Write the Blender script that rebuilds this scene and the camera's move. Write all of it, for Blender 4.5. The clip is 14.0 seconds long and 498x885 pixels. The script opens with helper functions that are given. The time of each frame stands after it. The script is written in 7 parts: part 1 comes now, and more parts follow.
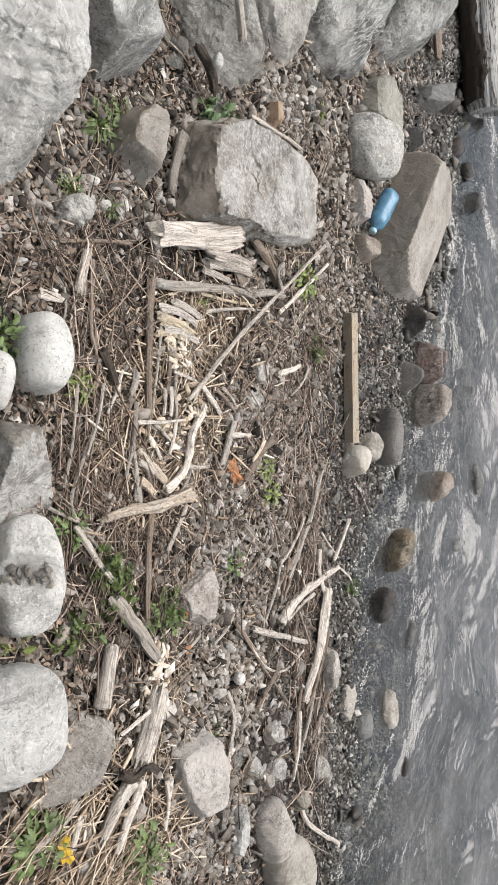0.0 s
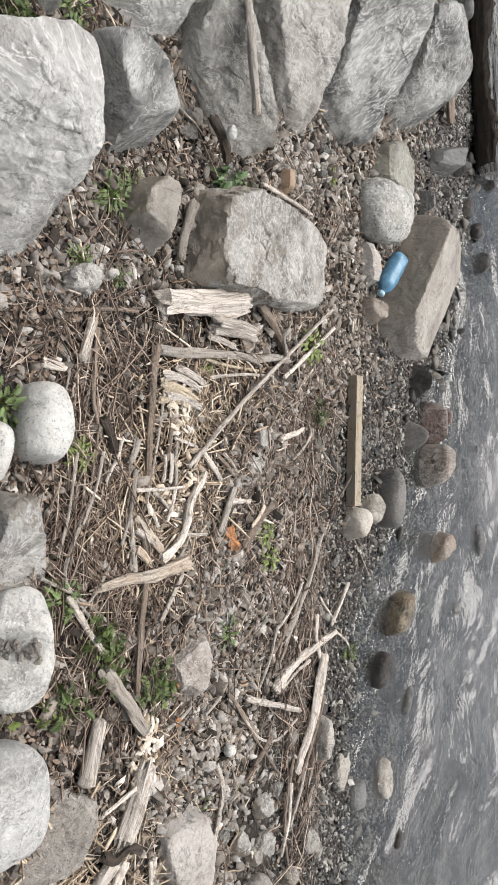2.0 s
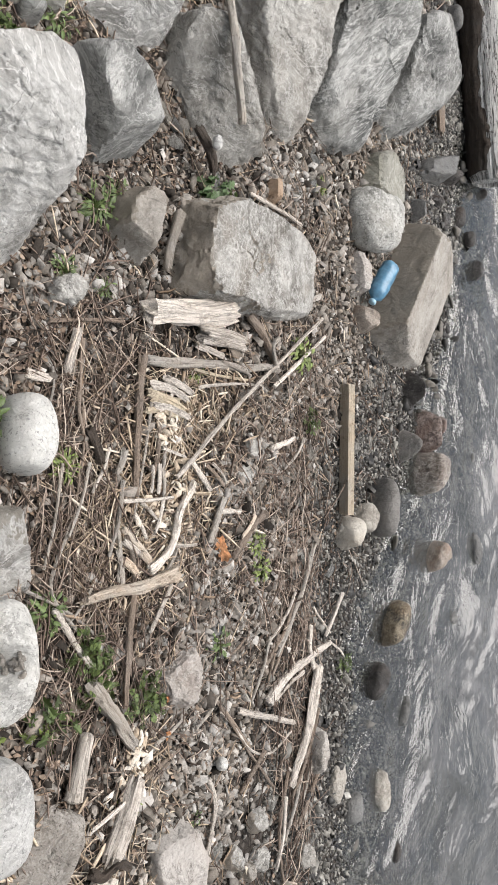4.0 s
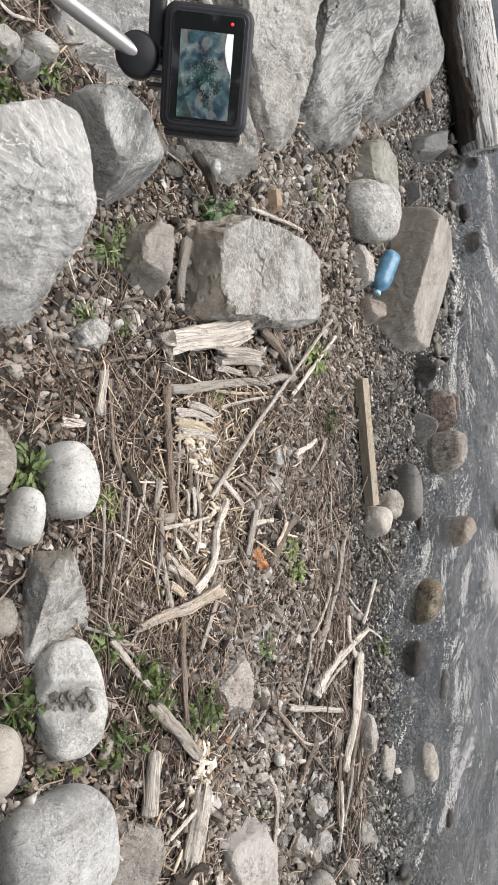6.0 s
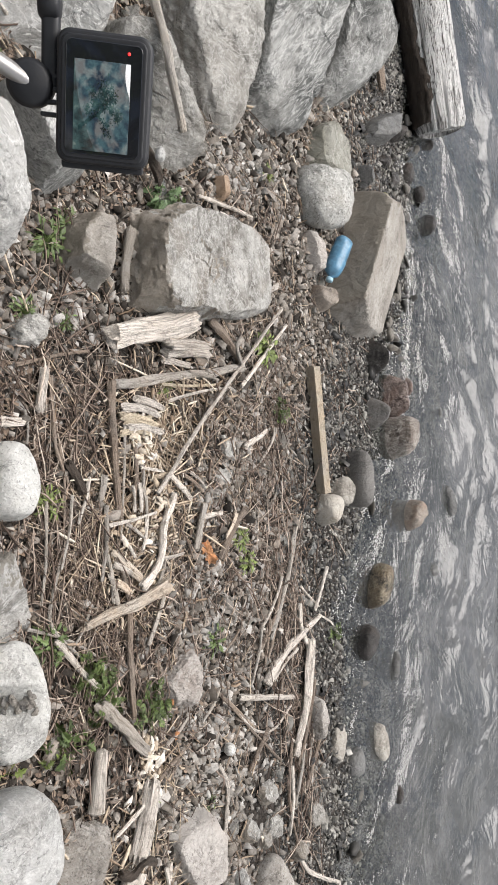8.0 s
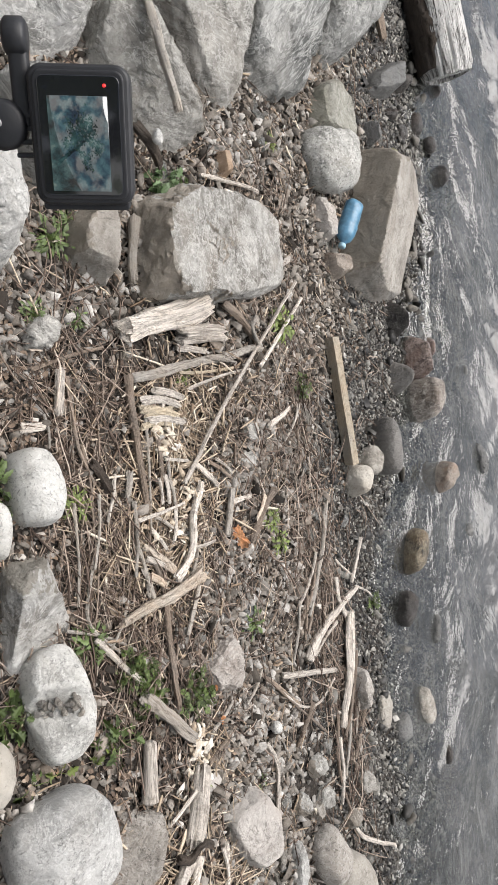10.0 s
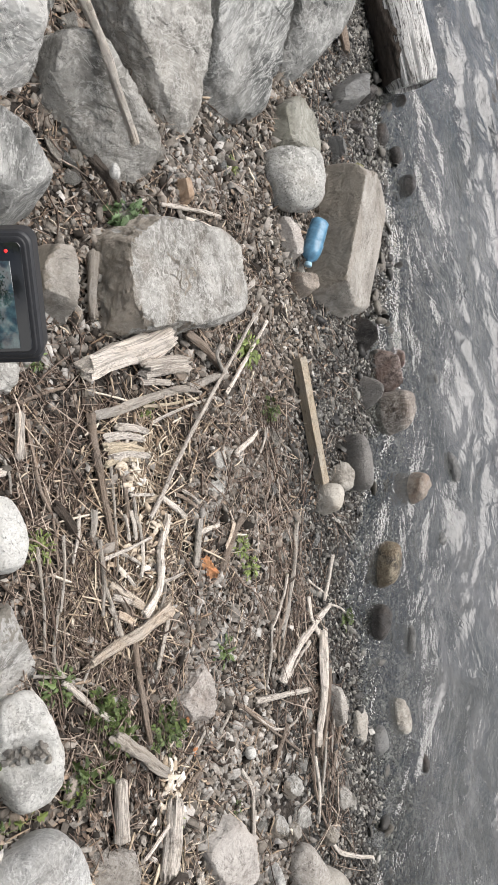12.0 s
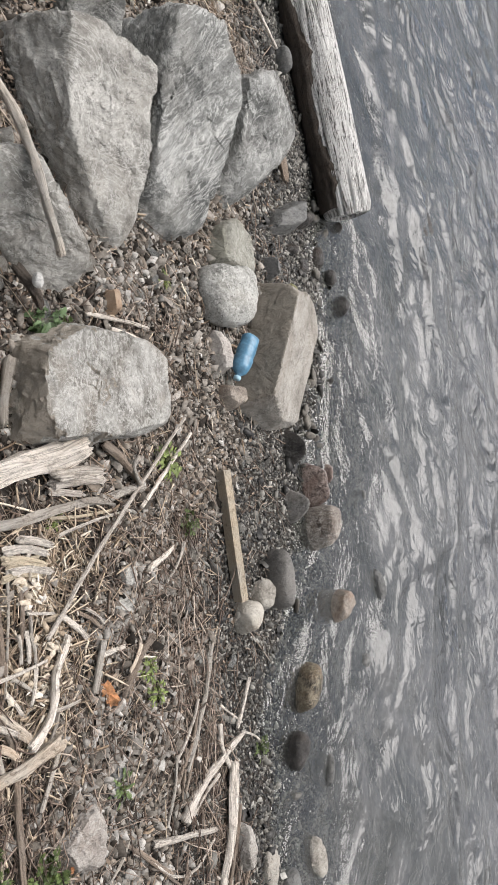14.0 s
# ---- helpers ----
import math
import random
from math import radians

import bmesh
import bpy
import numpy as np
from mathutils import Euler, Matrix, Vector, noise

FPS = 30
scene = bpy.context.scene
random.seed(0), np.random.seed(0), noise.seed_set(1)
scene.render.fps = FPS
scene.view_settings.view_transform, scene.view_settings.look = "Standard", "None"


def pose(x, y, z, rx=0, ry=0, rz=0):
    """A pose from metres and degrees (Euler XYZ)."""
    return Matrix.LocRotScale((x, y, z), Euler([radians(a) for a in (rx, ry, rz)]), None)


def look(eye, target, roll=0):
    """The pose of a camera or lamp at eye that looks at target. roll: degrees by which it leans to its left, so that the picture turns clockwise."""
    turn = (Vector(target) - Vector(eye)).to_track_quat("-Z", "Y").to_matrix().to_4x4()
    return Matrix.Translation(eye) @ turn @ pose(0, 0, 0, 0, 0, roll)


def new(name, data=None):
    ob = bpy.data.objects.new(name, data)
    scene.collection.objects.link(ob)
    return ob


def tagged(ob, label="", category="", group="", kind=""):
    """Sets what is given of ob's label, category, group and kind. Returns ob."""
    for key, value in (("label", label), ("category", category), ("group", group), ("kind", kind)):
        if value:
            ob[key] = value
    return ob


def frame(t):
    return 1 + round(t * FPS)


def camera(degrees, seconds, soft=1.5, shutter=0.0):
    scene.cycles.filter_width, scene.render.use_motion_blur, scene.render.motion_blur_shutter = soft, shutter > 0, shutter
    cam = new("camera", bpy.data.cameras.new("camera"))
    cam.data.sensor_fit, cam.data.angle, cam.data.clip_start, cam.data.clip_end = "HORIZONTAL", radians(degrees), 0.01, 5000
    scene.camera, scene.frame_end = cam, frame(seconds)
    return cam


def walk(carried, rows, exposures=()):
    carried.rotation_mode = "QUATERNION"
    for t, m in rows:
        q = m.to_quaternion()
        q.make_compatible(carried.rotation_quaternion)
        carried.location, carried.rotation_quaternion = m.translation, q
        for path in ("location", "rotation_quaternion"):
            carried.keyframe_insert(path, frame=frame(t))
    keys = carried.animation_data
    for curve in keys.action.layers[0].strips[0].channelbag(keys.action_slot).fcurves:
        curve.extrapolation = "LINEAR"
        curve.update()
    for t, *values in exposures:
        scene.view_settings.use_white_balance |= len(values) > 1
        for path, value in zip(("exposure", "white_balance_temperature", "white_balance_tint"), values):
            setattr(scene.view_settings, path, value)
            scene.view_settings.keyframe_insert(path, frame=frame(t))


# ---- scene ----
cam = camera(38.1, 14.0, 1.6)
PATH = [
    (0, (0.016, -0.156, 1.682), (1.486, -0.046, 0.331), 85.4),
    (0.5, (-0.002, -0.151, 1.688), (1.47, -0.026, 0.339), 85.0),
    (1, (-0.019, -0.12, 1.662), (1.448, 0.043, 0.312), 84.9),
    (1.5, (0.01, -0.076, 1.666), (1.468, 0.108, 0.31), 84.9),
    (2, (0.033, -0.044, 1.687), (1.49, 0.153, 0.33), 85.2),
    (2.5, (0.04, -0.053, 1.693), (1.496, 0.143, 0.336), 85.2),
    (2.7, (0.046, -0.064, 1.696), (1.501, 0.126, 0.338), 85.3),
    (4.8, (0.07, 0.011, 1.715), (1.515, 0.281, 0.359), 82.1),
    (5, (0.036, 0.072, 1.719), (1.476, 0.346, 0.357), 81.6),
    (5.5, (-0.029, 0.128, 1.728), (1.403, 0.327, 0.347), 80.5),
    (6, (-0.031, 0.091, 1.737), (1.406, 0.233, 0.353), 80.3),
    (6.5, (-0.013, 0.058, 1.79), (1.456, 0.129, 0.435), 82.4),
    (7, (-0.012, 0.119, 1.783), (1.482, 0.173, 0.455), 82.8),
    (7.5, (0.016, 0.15, 1.794), (1.513, 0.209, 0.469), 82.4),
    (8, (0.017, 0.149, 1.769), (1.52, 0.208, 0.45), 82.3),
    (8.2, (0.022, 0.147, 1.759), (1.517, 0.2, 0.432), 82.5),
    (10.5, (0.054, 0.242, 1.768), (1.486, 0.182, 0.373), 79.8),
    (11, (0.063, 0.277, 1.771), (1.487, 0.198, 0.368), 80.0),
    (11.5, (0.08, 0.313, 1.797), (1.51, 0.238, 0.4), 79.9),
    (12, (0.103, 0.324, 1.824), (1.573, 0.257, 0.469), 79.8),
    (12.5, (0.154, 0.304, 1.85), (1.665, 0.307, 0.54), 78.7),
    (13, (0.172, 0.263, 1.855), (1.707, 0.34, 0.576), 77.8),
    (13.5, (0.188, 0.287, 1.852), (1.738, 0.421, 0.596), 77.7),
    (14, (0.208, 0.373, 1.857), (1.804, 0.54, 0.664), 77.1),
]
walk(cam, [(t, look(eye, target, roll)) for t, eye, target, roll in PATH], [(0, 0.65), (7, 0.63), (11.5, 0.64), (14, 0.54)])

# ---- light: bright overcast sky, soft sun from over the river ----
world = bpy.data.worlds.new("sky")
scene.world = world
world.use_nodes = True
wn, wl = world.node_tree.nodes, world.node_tree.links
sky = wn.new("ShaderNodeTexSky")
sky.sky_type = "NISHITA"
sky.sun_disc = False
SUN_ELEVATION, SUN_AZIMUTH = 70.0, 25.0
sky.sun_elevation = radians(SUN_ELEVATION)
sky.sun_rotation = radians(90.0 - SUN_AZIMUTH)
sky.air_density, sky.dust_density, sky.ozone_density = 1.0, 2.5, 1.0
haze = wn.new("ShaderNodeMix")
haze.data_type = "RGBA"
haze.inputs[7].default_value = (11.5, 11.4, 11.3, 1.0)
cloud, cover = wn.new("ShaderNodeTexNoise"), wn.new("ShaderNodeValToRGB")
cloud.inputs["Scale"].default_value, cloud.inputs["Detail"].default_value, cloud.inputs["Distortion"].default_value = 3.2, 7.0, 0.6
wl.new(wn.new("ShaderNodeTexCoord").outputs["Generated"], cloud.inputs["Vector"])
cover.color_ramp.elements[0].position, cover.color_ramp.elements[1].position = 0.43, 0.56
wl.new(cloud.outputs["Fac"], cover.inputs[0])
wl.new(cover.outputs[0], haze.inputs[0])
wl.new(sky.outputs[0], haze.inputs[6])
wl.new(haze.outputs[2], wn["Background"].inputs[0])
wn["Background"].inputs[1].default_value = 0.062
sun = new("sun", bpy.data.lights.new("sun", "SUN"))
sun.data.energy, sun.data.angle, sun.data.color = 3.2, radians(56.0), (1.0, 0.962, 0.938)
ca, sa = math.cos(radians(SUN_AZIMUTH)), math.sin(radians(SUN_AZIMUTH))
ce, se = math.cos(radians(SUN_ELEVATION)), math.sin(radians(SUN_ELEVATION))
sun.matrix_world = look((ca * ce * 30, sa * ce * 30, se * 30), (0, 0, 0))


# ---- materials ----
def tree(name):
    m = bpy.data.materials.new(name)
    m.use_nodes = True
    return m, m.node_tree.nodes, m.node_tree.links, m.node_tree.nodes["Principled BSDF"]


def coords(n, l, scale=(1, 1, 1), turn=(0, 0, 0)):
    """Object coordinates, shifted by a random amount for each object."""
    tc, info, mp = n.new("ShaderNodeTexCoord"), n.new("ShaderNodeObjectInfo"), n.new("ShaderNodeMapping")
    mul = n.new("ShaderNodeMath")
    mul.operation = "MULTIPLY"
    mul.inputs[1].default_value = 37.0
    l.new(info.outputs["Random"], mul.inputs[0])
    spin = n.new("ShaderNodeMapping")
    spin.inputs[2].default_value = tuple(radians(k) for k in turn)
    l.new(tc.outputs["Object"], spin.inputs[0])
    l.new(spin.outputs[0], mp.inputs[0])
    l.new(mul.outputs[0], mp.inputs[1])
    mp.inputs[3].default_value = scale
    return mp.outputs[0]


def tex(n, l, vec, scale, detail=6.0, rough=0.6, distort=0.0):
    t = n.new("ShaderNodeTexNoise")
    t.inputs["Scale"].default_value, t.inputs["Detail"].default_value = scale, detail
    t.inputs["Roughness"].default_value, t.inputs["Distortion"].default_value = rough, distort
    if vec is not None:
        l.new(vec, t.inputs["Vector"])
    return t.outputs["Fac"]


def ramp(n, l, fac, stops, smooth=False):
    r = n.new("ShaderNodeValToRGB")
    if smooth:
        r.color_ramp.interpolation = "EASE"
    while len(r.color_ramp.elements) < len(stops):
        r.color_ramp.elements.new(0.5)
    for e, (p, c) in zip(r.color_ramp.elements, stops):
        e.position = p
        e.color = (c, c, c, 1) if isinstance(c, (int, float)) else (*c, 1)
    l.new(fac, r.inputs[0])
    return r.outputs[0]


def mix(n, l, a, b, fac, mode="MIX"):
    x = n.new("ShaderNodeMix")
    x.data_type, x.blend_type = "RGBA", mode
    for v, i in ((fac, 0), (a, 6), (b, 7)):
        if isinstance(v, (int, float)):
            x.inputs[i].default_value = v
        elif isinstance(v, tuple):
            x.inputs[i].default_value = (*v, 1)
        else:
            l.new(v, x.inputs[i])
    return x.outputs[2]


def relief(n, l, bsdf, height, distance, strength=1.0, before=None):
    b = n.new("ShaderNodeBump")
    b.inputs["Distance"].default_value, b.inputs["Strength"].default_value = distance, strength
    l.new(height, b.inputs["Height"])
    if before is not None:
        l.new(before, b.inputs["Normal"])
    l.new(b.outputs[0], bsdf.inputs["Normal"])
    return b.outputs[0]


def rock_material(name, mid, dark, pale, stain=(0.2, 0.15, 0.1), veins=0.5, speckle=0.3, stained=0.4, bands=(1, 1, 1), rough=0.85, size=1.0, crust=0.7, turn=(0, 0, 0), chip=0.01, face=None):
    """Stone: broad tones, a pale mottled crust, veins along the bedding, specks, earthy stains and cracks.
    face: (heading, rise, limit, colour) of a side tinted another colour; the block's tint also holds shade."""
    m, n, l, b = tree(name)
    v = coords(n, l, tuple(k / size for k in bands), turn)
    plain = coords(n, l, (1 / size,) * 3)
    c = ramp(n, l, tex(n, l, v, 4.2, 9.0, 0.66, 0.9), [(0.36, dark), (0.49, mid), (0.66, tuple(0.55 * p + 0.45 * q for p, q in zip(mid, pale)))])
    blot = tex(n, l, v if turn[2] else plain, 46.0, 8.0, 0.74, 0.6)
    where = ramp(n, l, tex(n, l, plain, 4.0, 5.0, 0.6, 0.4), [(0.4, 0.08), (0.61, 1.0)])
    c = mix(n, l, c, pale, mix(n, l, (0.0, 0.0, 0.0), ramp(n, l, blot, [(0.49, 0.0), (0.6, 0.8 * crust)]), where))
    vein = ramp(n, l, tex(n, l, v, 6.0, 7.0, 0.66, 2.2), [(0.465, 0.0), (0.488, 1.0), (0.5, 1.0), (0.53, 0.0)])
    patch = ramp(n, l, tex(n, l, plain, 3.1, 4.0), [(0.36, 0.0), (0.52, veins)])
    c = mix(n, l, c, pale, mix(n, l, (0.0, 0.0, 0.0), vein, patch))
    for scale, wide, much in ((13.0, 0.024, 0.2), (30.0, 0.03, 0.14)):
        thread = ramp(n, l, tex(n, l, v, scale, 8.0, 0.66, 0.5), [(0.5 - wide, 0.0), (0.5, 1.0), (0.5 + wide, 0.0)])
        c = mix(n, l, c, pale, mix(n, l, (0.0, 0.0, 0.0), thread, mix(n, l, (0.0, 0.0, 0.0), where, veins * much)))
    crack = ramp(n, l, tex(n, l, v, 3.4, 9.0, 0.6, 1.6), [(0.488, 0.0), (0.5, 0.8), (0.512, 0.0)])
    grain_ = tex(n, l, plain, 70.0, 5.0, 0.75)
    c = mix(n, l, c, tuple(0.6 * d for d in dark), ramp(n, l, grain_, [(0.6 - 0.022 * (speckle > 0.6), 0.0), (0.64 - 0.022 * (speckle > 0.6), speckle)]))
    c = mix(n, l, c, pale, ramp(n, l, tex(n, l, plain, 50.0, 4.0, 0.7), [(0.56, 0.0), (0.64, speckle)]))
    c = mix(n, l, c, stain, ramp(n, l, tex(n, l, plain, 2.6, 6.0, 0.65, 1.0), [(0.48, 0.0), (0.66, stained)]))
    c = mix(n, l, c, tuple(0.45 * d for d in dark), mix(n, l, (0.0, 0.0, 0.0), crack, ramp(n, l, blot, [(0.4, 1.0), (0.6, 0.0)])))
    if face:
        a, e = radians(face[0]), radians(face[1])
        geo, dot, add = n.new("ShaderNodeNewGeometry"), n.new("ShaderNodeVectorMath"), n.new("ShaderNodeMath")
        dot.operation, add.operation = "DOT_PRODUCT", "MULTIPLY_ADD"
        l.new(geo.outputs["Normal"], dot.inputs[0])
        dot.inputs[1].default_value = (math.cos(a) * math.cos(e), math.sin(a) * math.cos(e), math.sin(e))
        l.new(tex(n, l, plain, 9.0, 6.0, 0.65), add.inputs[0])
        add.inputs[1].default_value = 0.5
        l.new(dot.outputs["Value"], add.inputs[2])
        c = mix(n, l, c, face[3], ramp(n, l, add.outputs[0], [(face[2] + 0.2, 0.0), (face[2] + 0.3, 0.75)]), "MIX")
    l.new(c, b.inputs["Base Color"])
    b.inputs["Roughness"].default_value = rough
    b.inputs["Specular IOR Level"].default_value = 0.25
    r0 = relief(n, l, b, crack, 0.006 * size, -0.8)
    r1 = relief(n, l, b, tex(n, l, v, 9.0, 9.0, 0.66, 0.8), 0.04 * size, 1.0, r0)
    r1 = relief(n, l, b, blot, 0.007 * size, 1.0, r1)
    if rough > 0.7:
        warp = n.new("ShaderNodeVectorMath")
        warp.operation = "MULTIPLY_ADD"
        wob = n.new("ShaderNodeTexNoise")
        wob.inputs["Scale"].default_value, wob.inputs["Detail"].default_value = 14.0, 5.0
        l.new(plain, wob.inputs["Vector"])
        l.new(wob.outputs["Color"], warp.inputs[0])
        warp.inputs[1].default_value = (0.12, 0.12, 0.12)
        l.new(v, warp.inputs[2])
        for scale, deep in ((11.0, chip), (34.0, 0.45 * chip)):
            cell = n.new("ShaderNodeTexVoronoi")
            cell.inputs["Scale"].default_value = scale
            l.new(warp.outputs[0], cell.inputs["Vector"])
            r1 = relief(n, l, b, cell.outputs["Color"], deep, 1.0, r1)
    relief(n, l, b, grain_, 0.003, 0.9, r1)
    return m


def wood_material(name, pale, dark, grey, greyed=0.5, split=0.0):
    """Weathered wood; the grain follows the U of the piece's UV map, which runs along it in metres."""
    m, n, l, b = tree(name)
    uv, mp, info = n.new("ShaderNodeUVMap"), n.new("ShaderNodeMapping"), n.new("ShaderNodeObjectInfo")
    l.new(uv.outputs[0], mp.inputs[0])
    l.new(info.outputs["Random"], mp.inputs[1])
    mp.inputs[3].default_value = (7.0, 230.0, 1.0)
    f = tex(n, l, mp.outputs[0], 1.0, 6.0, 0.65, 0.4)
    c = ramp(n, l, f, [(0.32, dark), (0.43, tuple(0.6 * p + 0.4 * q for p, q in zip(pale, dark))), (0.54, pale)])
    v = coords(n, l)
    c = mix(n, l, c, grey, ramp(n, l, tex(n, l, v, 9.0, 5.0), [(0.4, 0.0), (0.62, greyed)]))
    crack = ramp(n, l, f, [(0.31, 1.0), (0.36, 0.0)])
    if split:
        wide = n.new("ShaderNodeMapping")
        l.new(uv.outputs[0], wide.inputs[0])
        l.new(info.outputs["Random"], wide.inputs[1])
        wide.inputs[3].default_value = (3.0, 46.0, 1.0)
        gap = ramp(n, l, tex(n, l, wide.outputs[0], 1.0, 5.0, 0.6, 0.7), [(0.475, 0.0), (0.495, split), (0.505, split), (0.525, 0.0)])
        c = mix(n, l, c, tuple(0.3 * d for d in dark), gap)
        crack = mix(n, l, crack, (1.0, 1.0, 1.0), gap)
    c = mix(n, l, c, tuple(0.25 * d for d in dark), crack)
    c = mix(n, l, c, tuple(0.5 * d for d in dark), ramp(n, l, tex(n, l, v, 28.0, 6.0, 0.7), [(0.56, 0.0), (0.68, 0.7)]))
    hue = n.new("ShaderNodeHueSaturation")
    vary = n.new("ShaderNodeMapRange")
    vary.inputs[3].default_value, vary.inputs[4].default_value = 0.82, 1.2
    l.new(info.outputs["Random"], vary.inputs[0])
    l.new(vary.outputs[0], hue.inputs["Value"])
    l.new(c, hue.inputs["Color"])
    l.new(hue.outputs[0], b.inputs["Base Color"])
    b.inputs["Roughness"].default_value = 0.8
    b.inputs["Specular IOR Level"].default_value = 0.25
    r1 = relief(n, l, b, f, 0.014)
    r1 = relief(n, l, b, crack, 0.006, -1.0, r1)
    relief(n, l, b, tex(n, l, v, 55.0, 6.0, 0.7), 0.008, 1.0, r1)
    return m


def island_material(name, stops, rough, grain_scale, spec=0.3):
    """Loose bits in one heap: a tone for each bit, and grain on it."""
    m, n, l, b = tree(name)
    g = n.new("ShaderNodeNewGeometry")
    c = ramp(n, l, g.outputs["Random Per Island"], stops)
    v = coords(n, l)
    f = tex(n, l, v, grain_scale, 5.0, 0.7)
    c = mix(n, l, c, ramp(n, l, f, [(0.3, 0.35), (0.55, 1.0), (0.75, 1.35)]), 0.75, "MULTIPLY")
    l.new(c, b.inputs["Base Color"])
    b.inputs["Roughness"].default_value = rough
    b.inputs["Specular IOR Level"].default_value = spec
    relief(n, l, b, f, 0.003)
    return m


def plain_material(name, colour, rough=0.5, metal=0.0, vary=0.15, scale=40.0, bump=0.0005):
    m, n, l, b = tree(name)
    f = tex(n, l, coords(n, l), scale, 5.0)
    lo, hi = tuple(c * (1 - vary) for c in colour), tuple(min(1, c * (1 + vary)) for c in colour)
    l.new(ramp(n, l, f, [(0.3, lo), (0.7, hi)]), b.inputs["Base Color"])
    b.inputs["Roughness"].default_value, b.inputs["Metallic"].default_value = rough, metal
    relief(n, l, b, f, bump)
    return m


def leaf_material(name, young, old):
    m, n, l, b = tree(name)
    info = n.new("ShaderNodeObjectInfo")
    g = n.new("ShaderNodeNewGeometry")
    c = ramp(n, l, g.outputs["Random Per Island"], [(0.0, old), (1.0, young)])
    c = mix(n, l, c, ramp(n, l, tex(n, l, coords(n, l), 60.0, 4.0), [(0.3, 0.55), (0.7, 1.2)]), 0.6, "MULTIPLY")
    c = mix(n, l, c, ramp(n, l, info.outputs["Random"], [(0.0, 0.6), (1.0, 1.35)]), 1.0, "MULTIPLY")
    l.new(c, b.inputs["Base Color"])
    b.inputs["Roughness"].default_value = 0.55
    return m


GREY_ROCK = rock_material("grey_banded_rock", (0.235, 0.235, 0.223), (0.095, 0.097, 0.092), (0.64, 0.635, 0.605), (0.22, 0.2, 0.175), 0.6, 0.25, 0.3, (0.45, 1.5, 1.9), crust=0.35, turn=(25, 20, -65))
STREAK_ROCK = rock_material("streaked_grey_rock", (0.225, 0.226, 0.214), (0.085, 0.088, 0.084), (0.66, 0.655, 0.625), (0.24, 0.225, 0.2), 0.65, 0.25, 0.3, (0.35, 1.6, 2.0), crust=0.35, turn=(20, 25, -48))
LIGHT_ROCK = rock_material("light_grey_rock", (0.335, 0.322, 0.294), (0.16, 0.153, 0.138), (0.7, 0.685, 0.645), (0.3, 0.27, 0.23), 0.5, 0.3, 0.45, (0.8, 1.2, 1.6), crust=0.45)
PALE_ROCK = rock_material("pale_rock", (0.46, 0.453, 0.43), (0.22, 0.215, 0.2), (0.78, 0.77, 0.74), (0.32, 0.28, 0.235), 0.9, 0.25, 0.35, (0.7, 1.3, 1.6), crust=0.55, turn=(15, 10, 60))
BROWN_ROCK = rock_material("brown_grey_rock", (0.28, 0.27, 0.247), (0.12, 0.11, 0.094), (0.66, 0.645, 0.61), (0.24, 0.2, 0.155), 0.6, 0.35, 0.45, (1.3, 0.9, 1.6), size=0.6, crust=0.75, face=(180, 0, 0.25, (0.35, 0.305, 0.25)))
# Its steep side is tinted darker: brown stain and shade in one colour.
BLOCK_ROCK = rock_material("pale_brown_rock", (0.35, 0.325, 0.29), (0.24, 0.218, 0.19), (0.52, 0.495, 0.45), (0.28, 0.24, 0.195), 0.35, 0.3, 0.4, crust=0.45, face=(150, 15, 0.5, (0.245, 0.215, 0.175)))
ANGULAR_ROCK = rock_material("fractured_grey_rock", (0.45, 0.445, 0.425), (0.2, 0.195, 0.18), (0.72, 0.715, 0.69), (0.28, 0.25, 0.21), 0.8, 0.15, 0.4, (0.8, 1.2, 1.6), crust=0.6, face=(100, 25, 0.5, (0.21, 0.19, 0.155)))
GRAVEL_STONE = rock_material("brown_grey_pebble", (0.2, 0.183, 0.16), (0.1, 0.09, 0.078), (0.36, 0.335, 0.3), (0.17, 0.14, 0.11), 0.4, 0.3, 0.4, size=0.3, chip=0.002)
MOSS = rock_material("yellow_green_moss", (0.2, 0.195, 0.09), (0.08, 0.08, 0.035), (0.4, 0.38, 0.22), (0.16, 0.15, 0.06), 0.3, 0.5, 0.4, size=0.3, chip=0.003)
PINK_ROCK = rock_material("pinkish_flat_stone", (0.46, 0.425, 0.39), (0.31, 0.275, 0.245), (0.62, 0.59, 0.55), (0.4, 0.33, 0.28), 0.5, 0.15, 0.5, crust=0.4)
GREENISH_ROCK = rock_material("greenish_grey_stone", (0.31, 0.302, 0.262), (0.15, 0.147, 0.125), (0.5, 0.49, 0.44), (0.27, 0.258, 0.2), 0.6, 0.2, 0.5, crust=0.4)
WHITE_COBBLE = rock_material("white_granite_cobble", (0.6, 0.592, 0.56), (0.34, 0.333, 0.312), (0.78, 0.77, 0.73), (0.45, 0.425, 0.375), 0.35, 0.7, 0.5, rough=0.9, size=0.6, crust=0.85, chip=0.003)
SPECKLED_COBBLE = rock_material("speckled_granite", (0.36, 0.355, 0.325), (0.15, 0.15, 0.138), (0.66, 0.65, 0.62), (0.3, 0.275, 0.235), 0.4, 0.95, 0.4, rough=0.9, size=0.75, chip=0.003)
GREY_COBBLE = rock_material("grey_granite_cobble", (0.47, 0.467, 0.45), (0.26, 0.258, 0.246), (0.7, 0.695, 0.67), (0.39, 0.365, 0.33), 0.8, 0.5, 0.45, size=0.6, crust=0.85, chip=0.004)
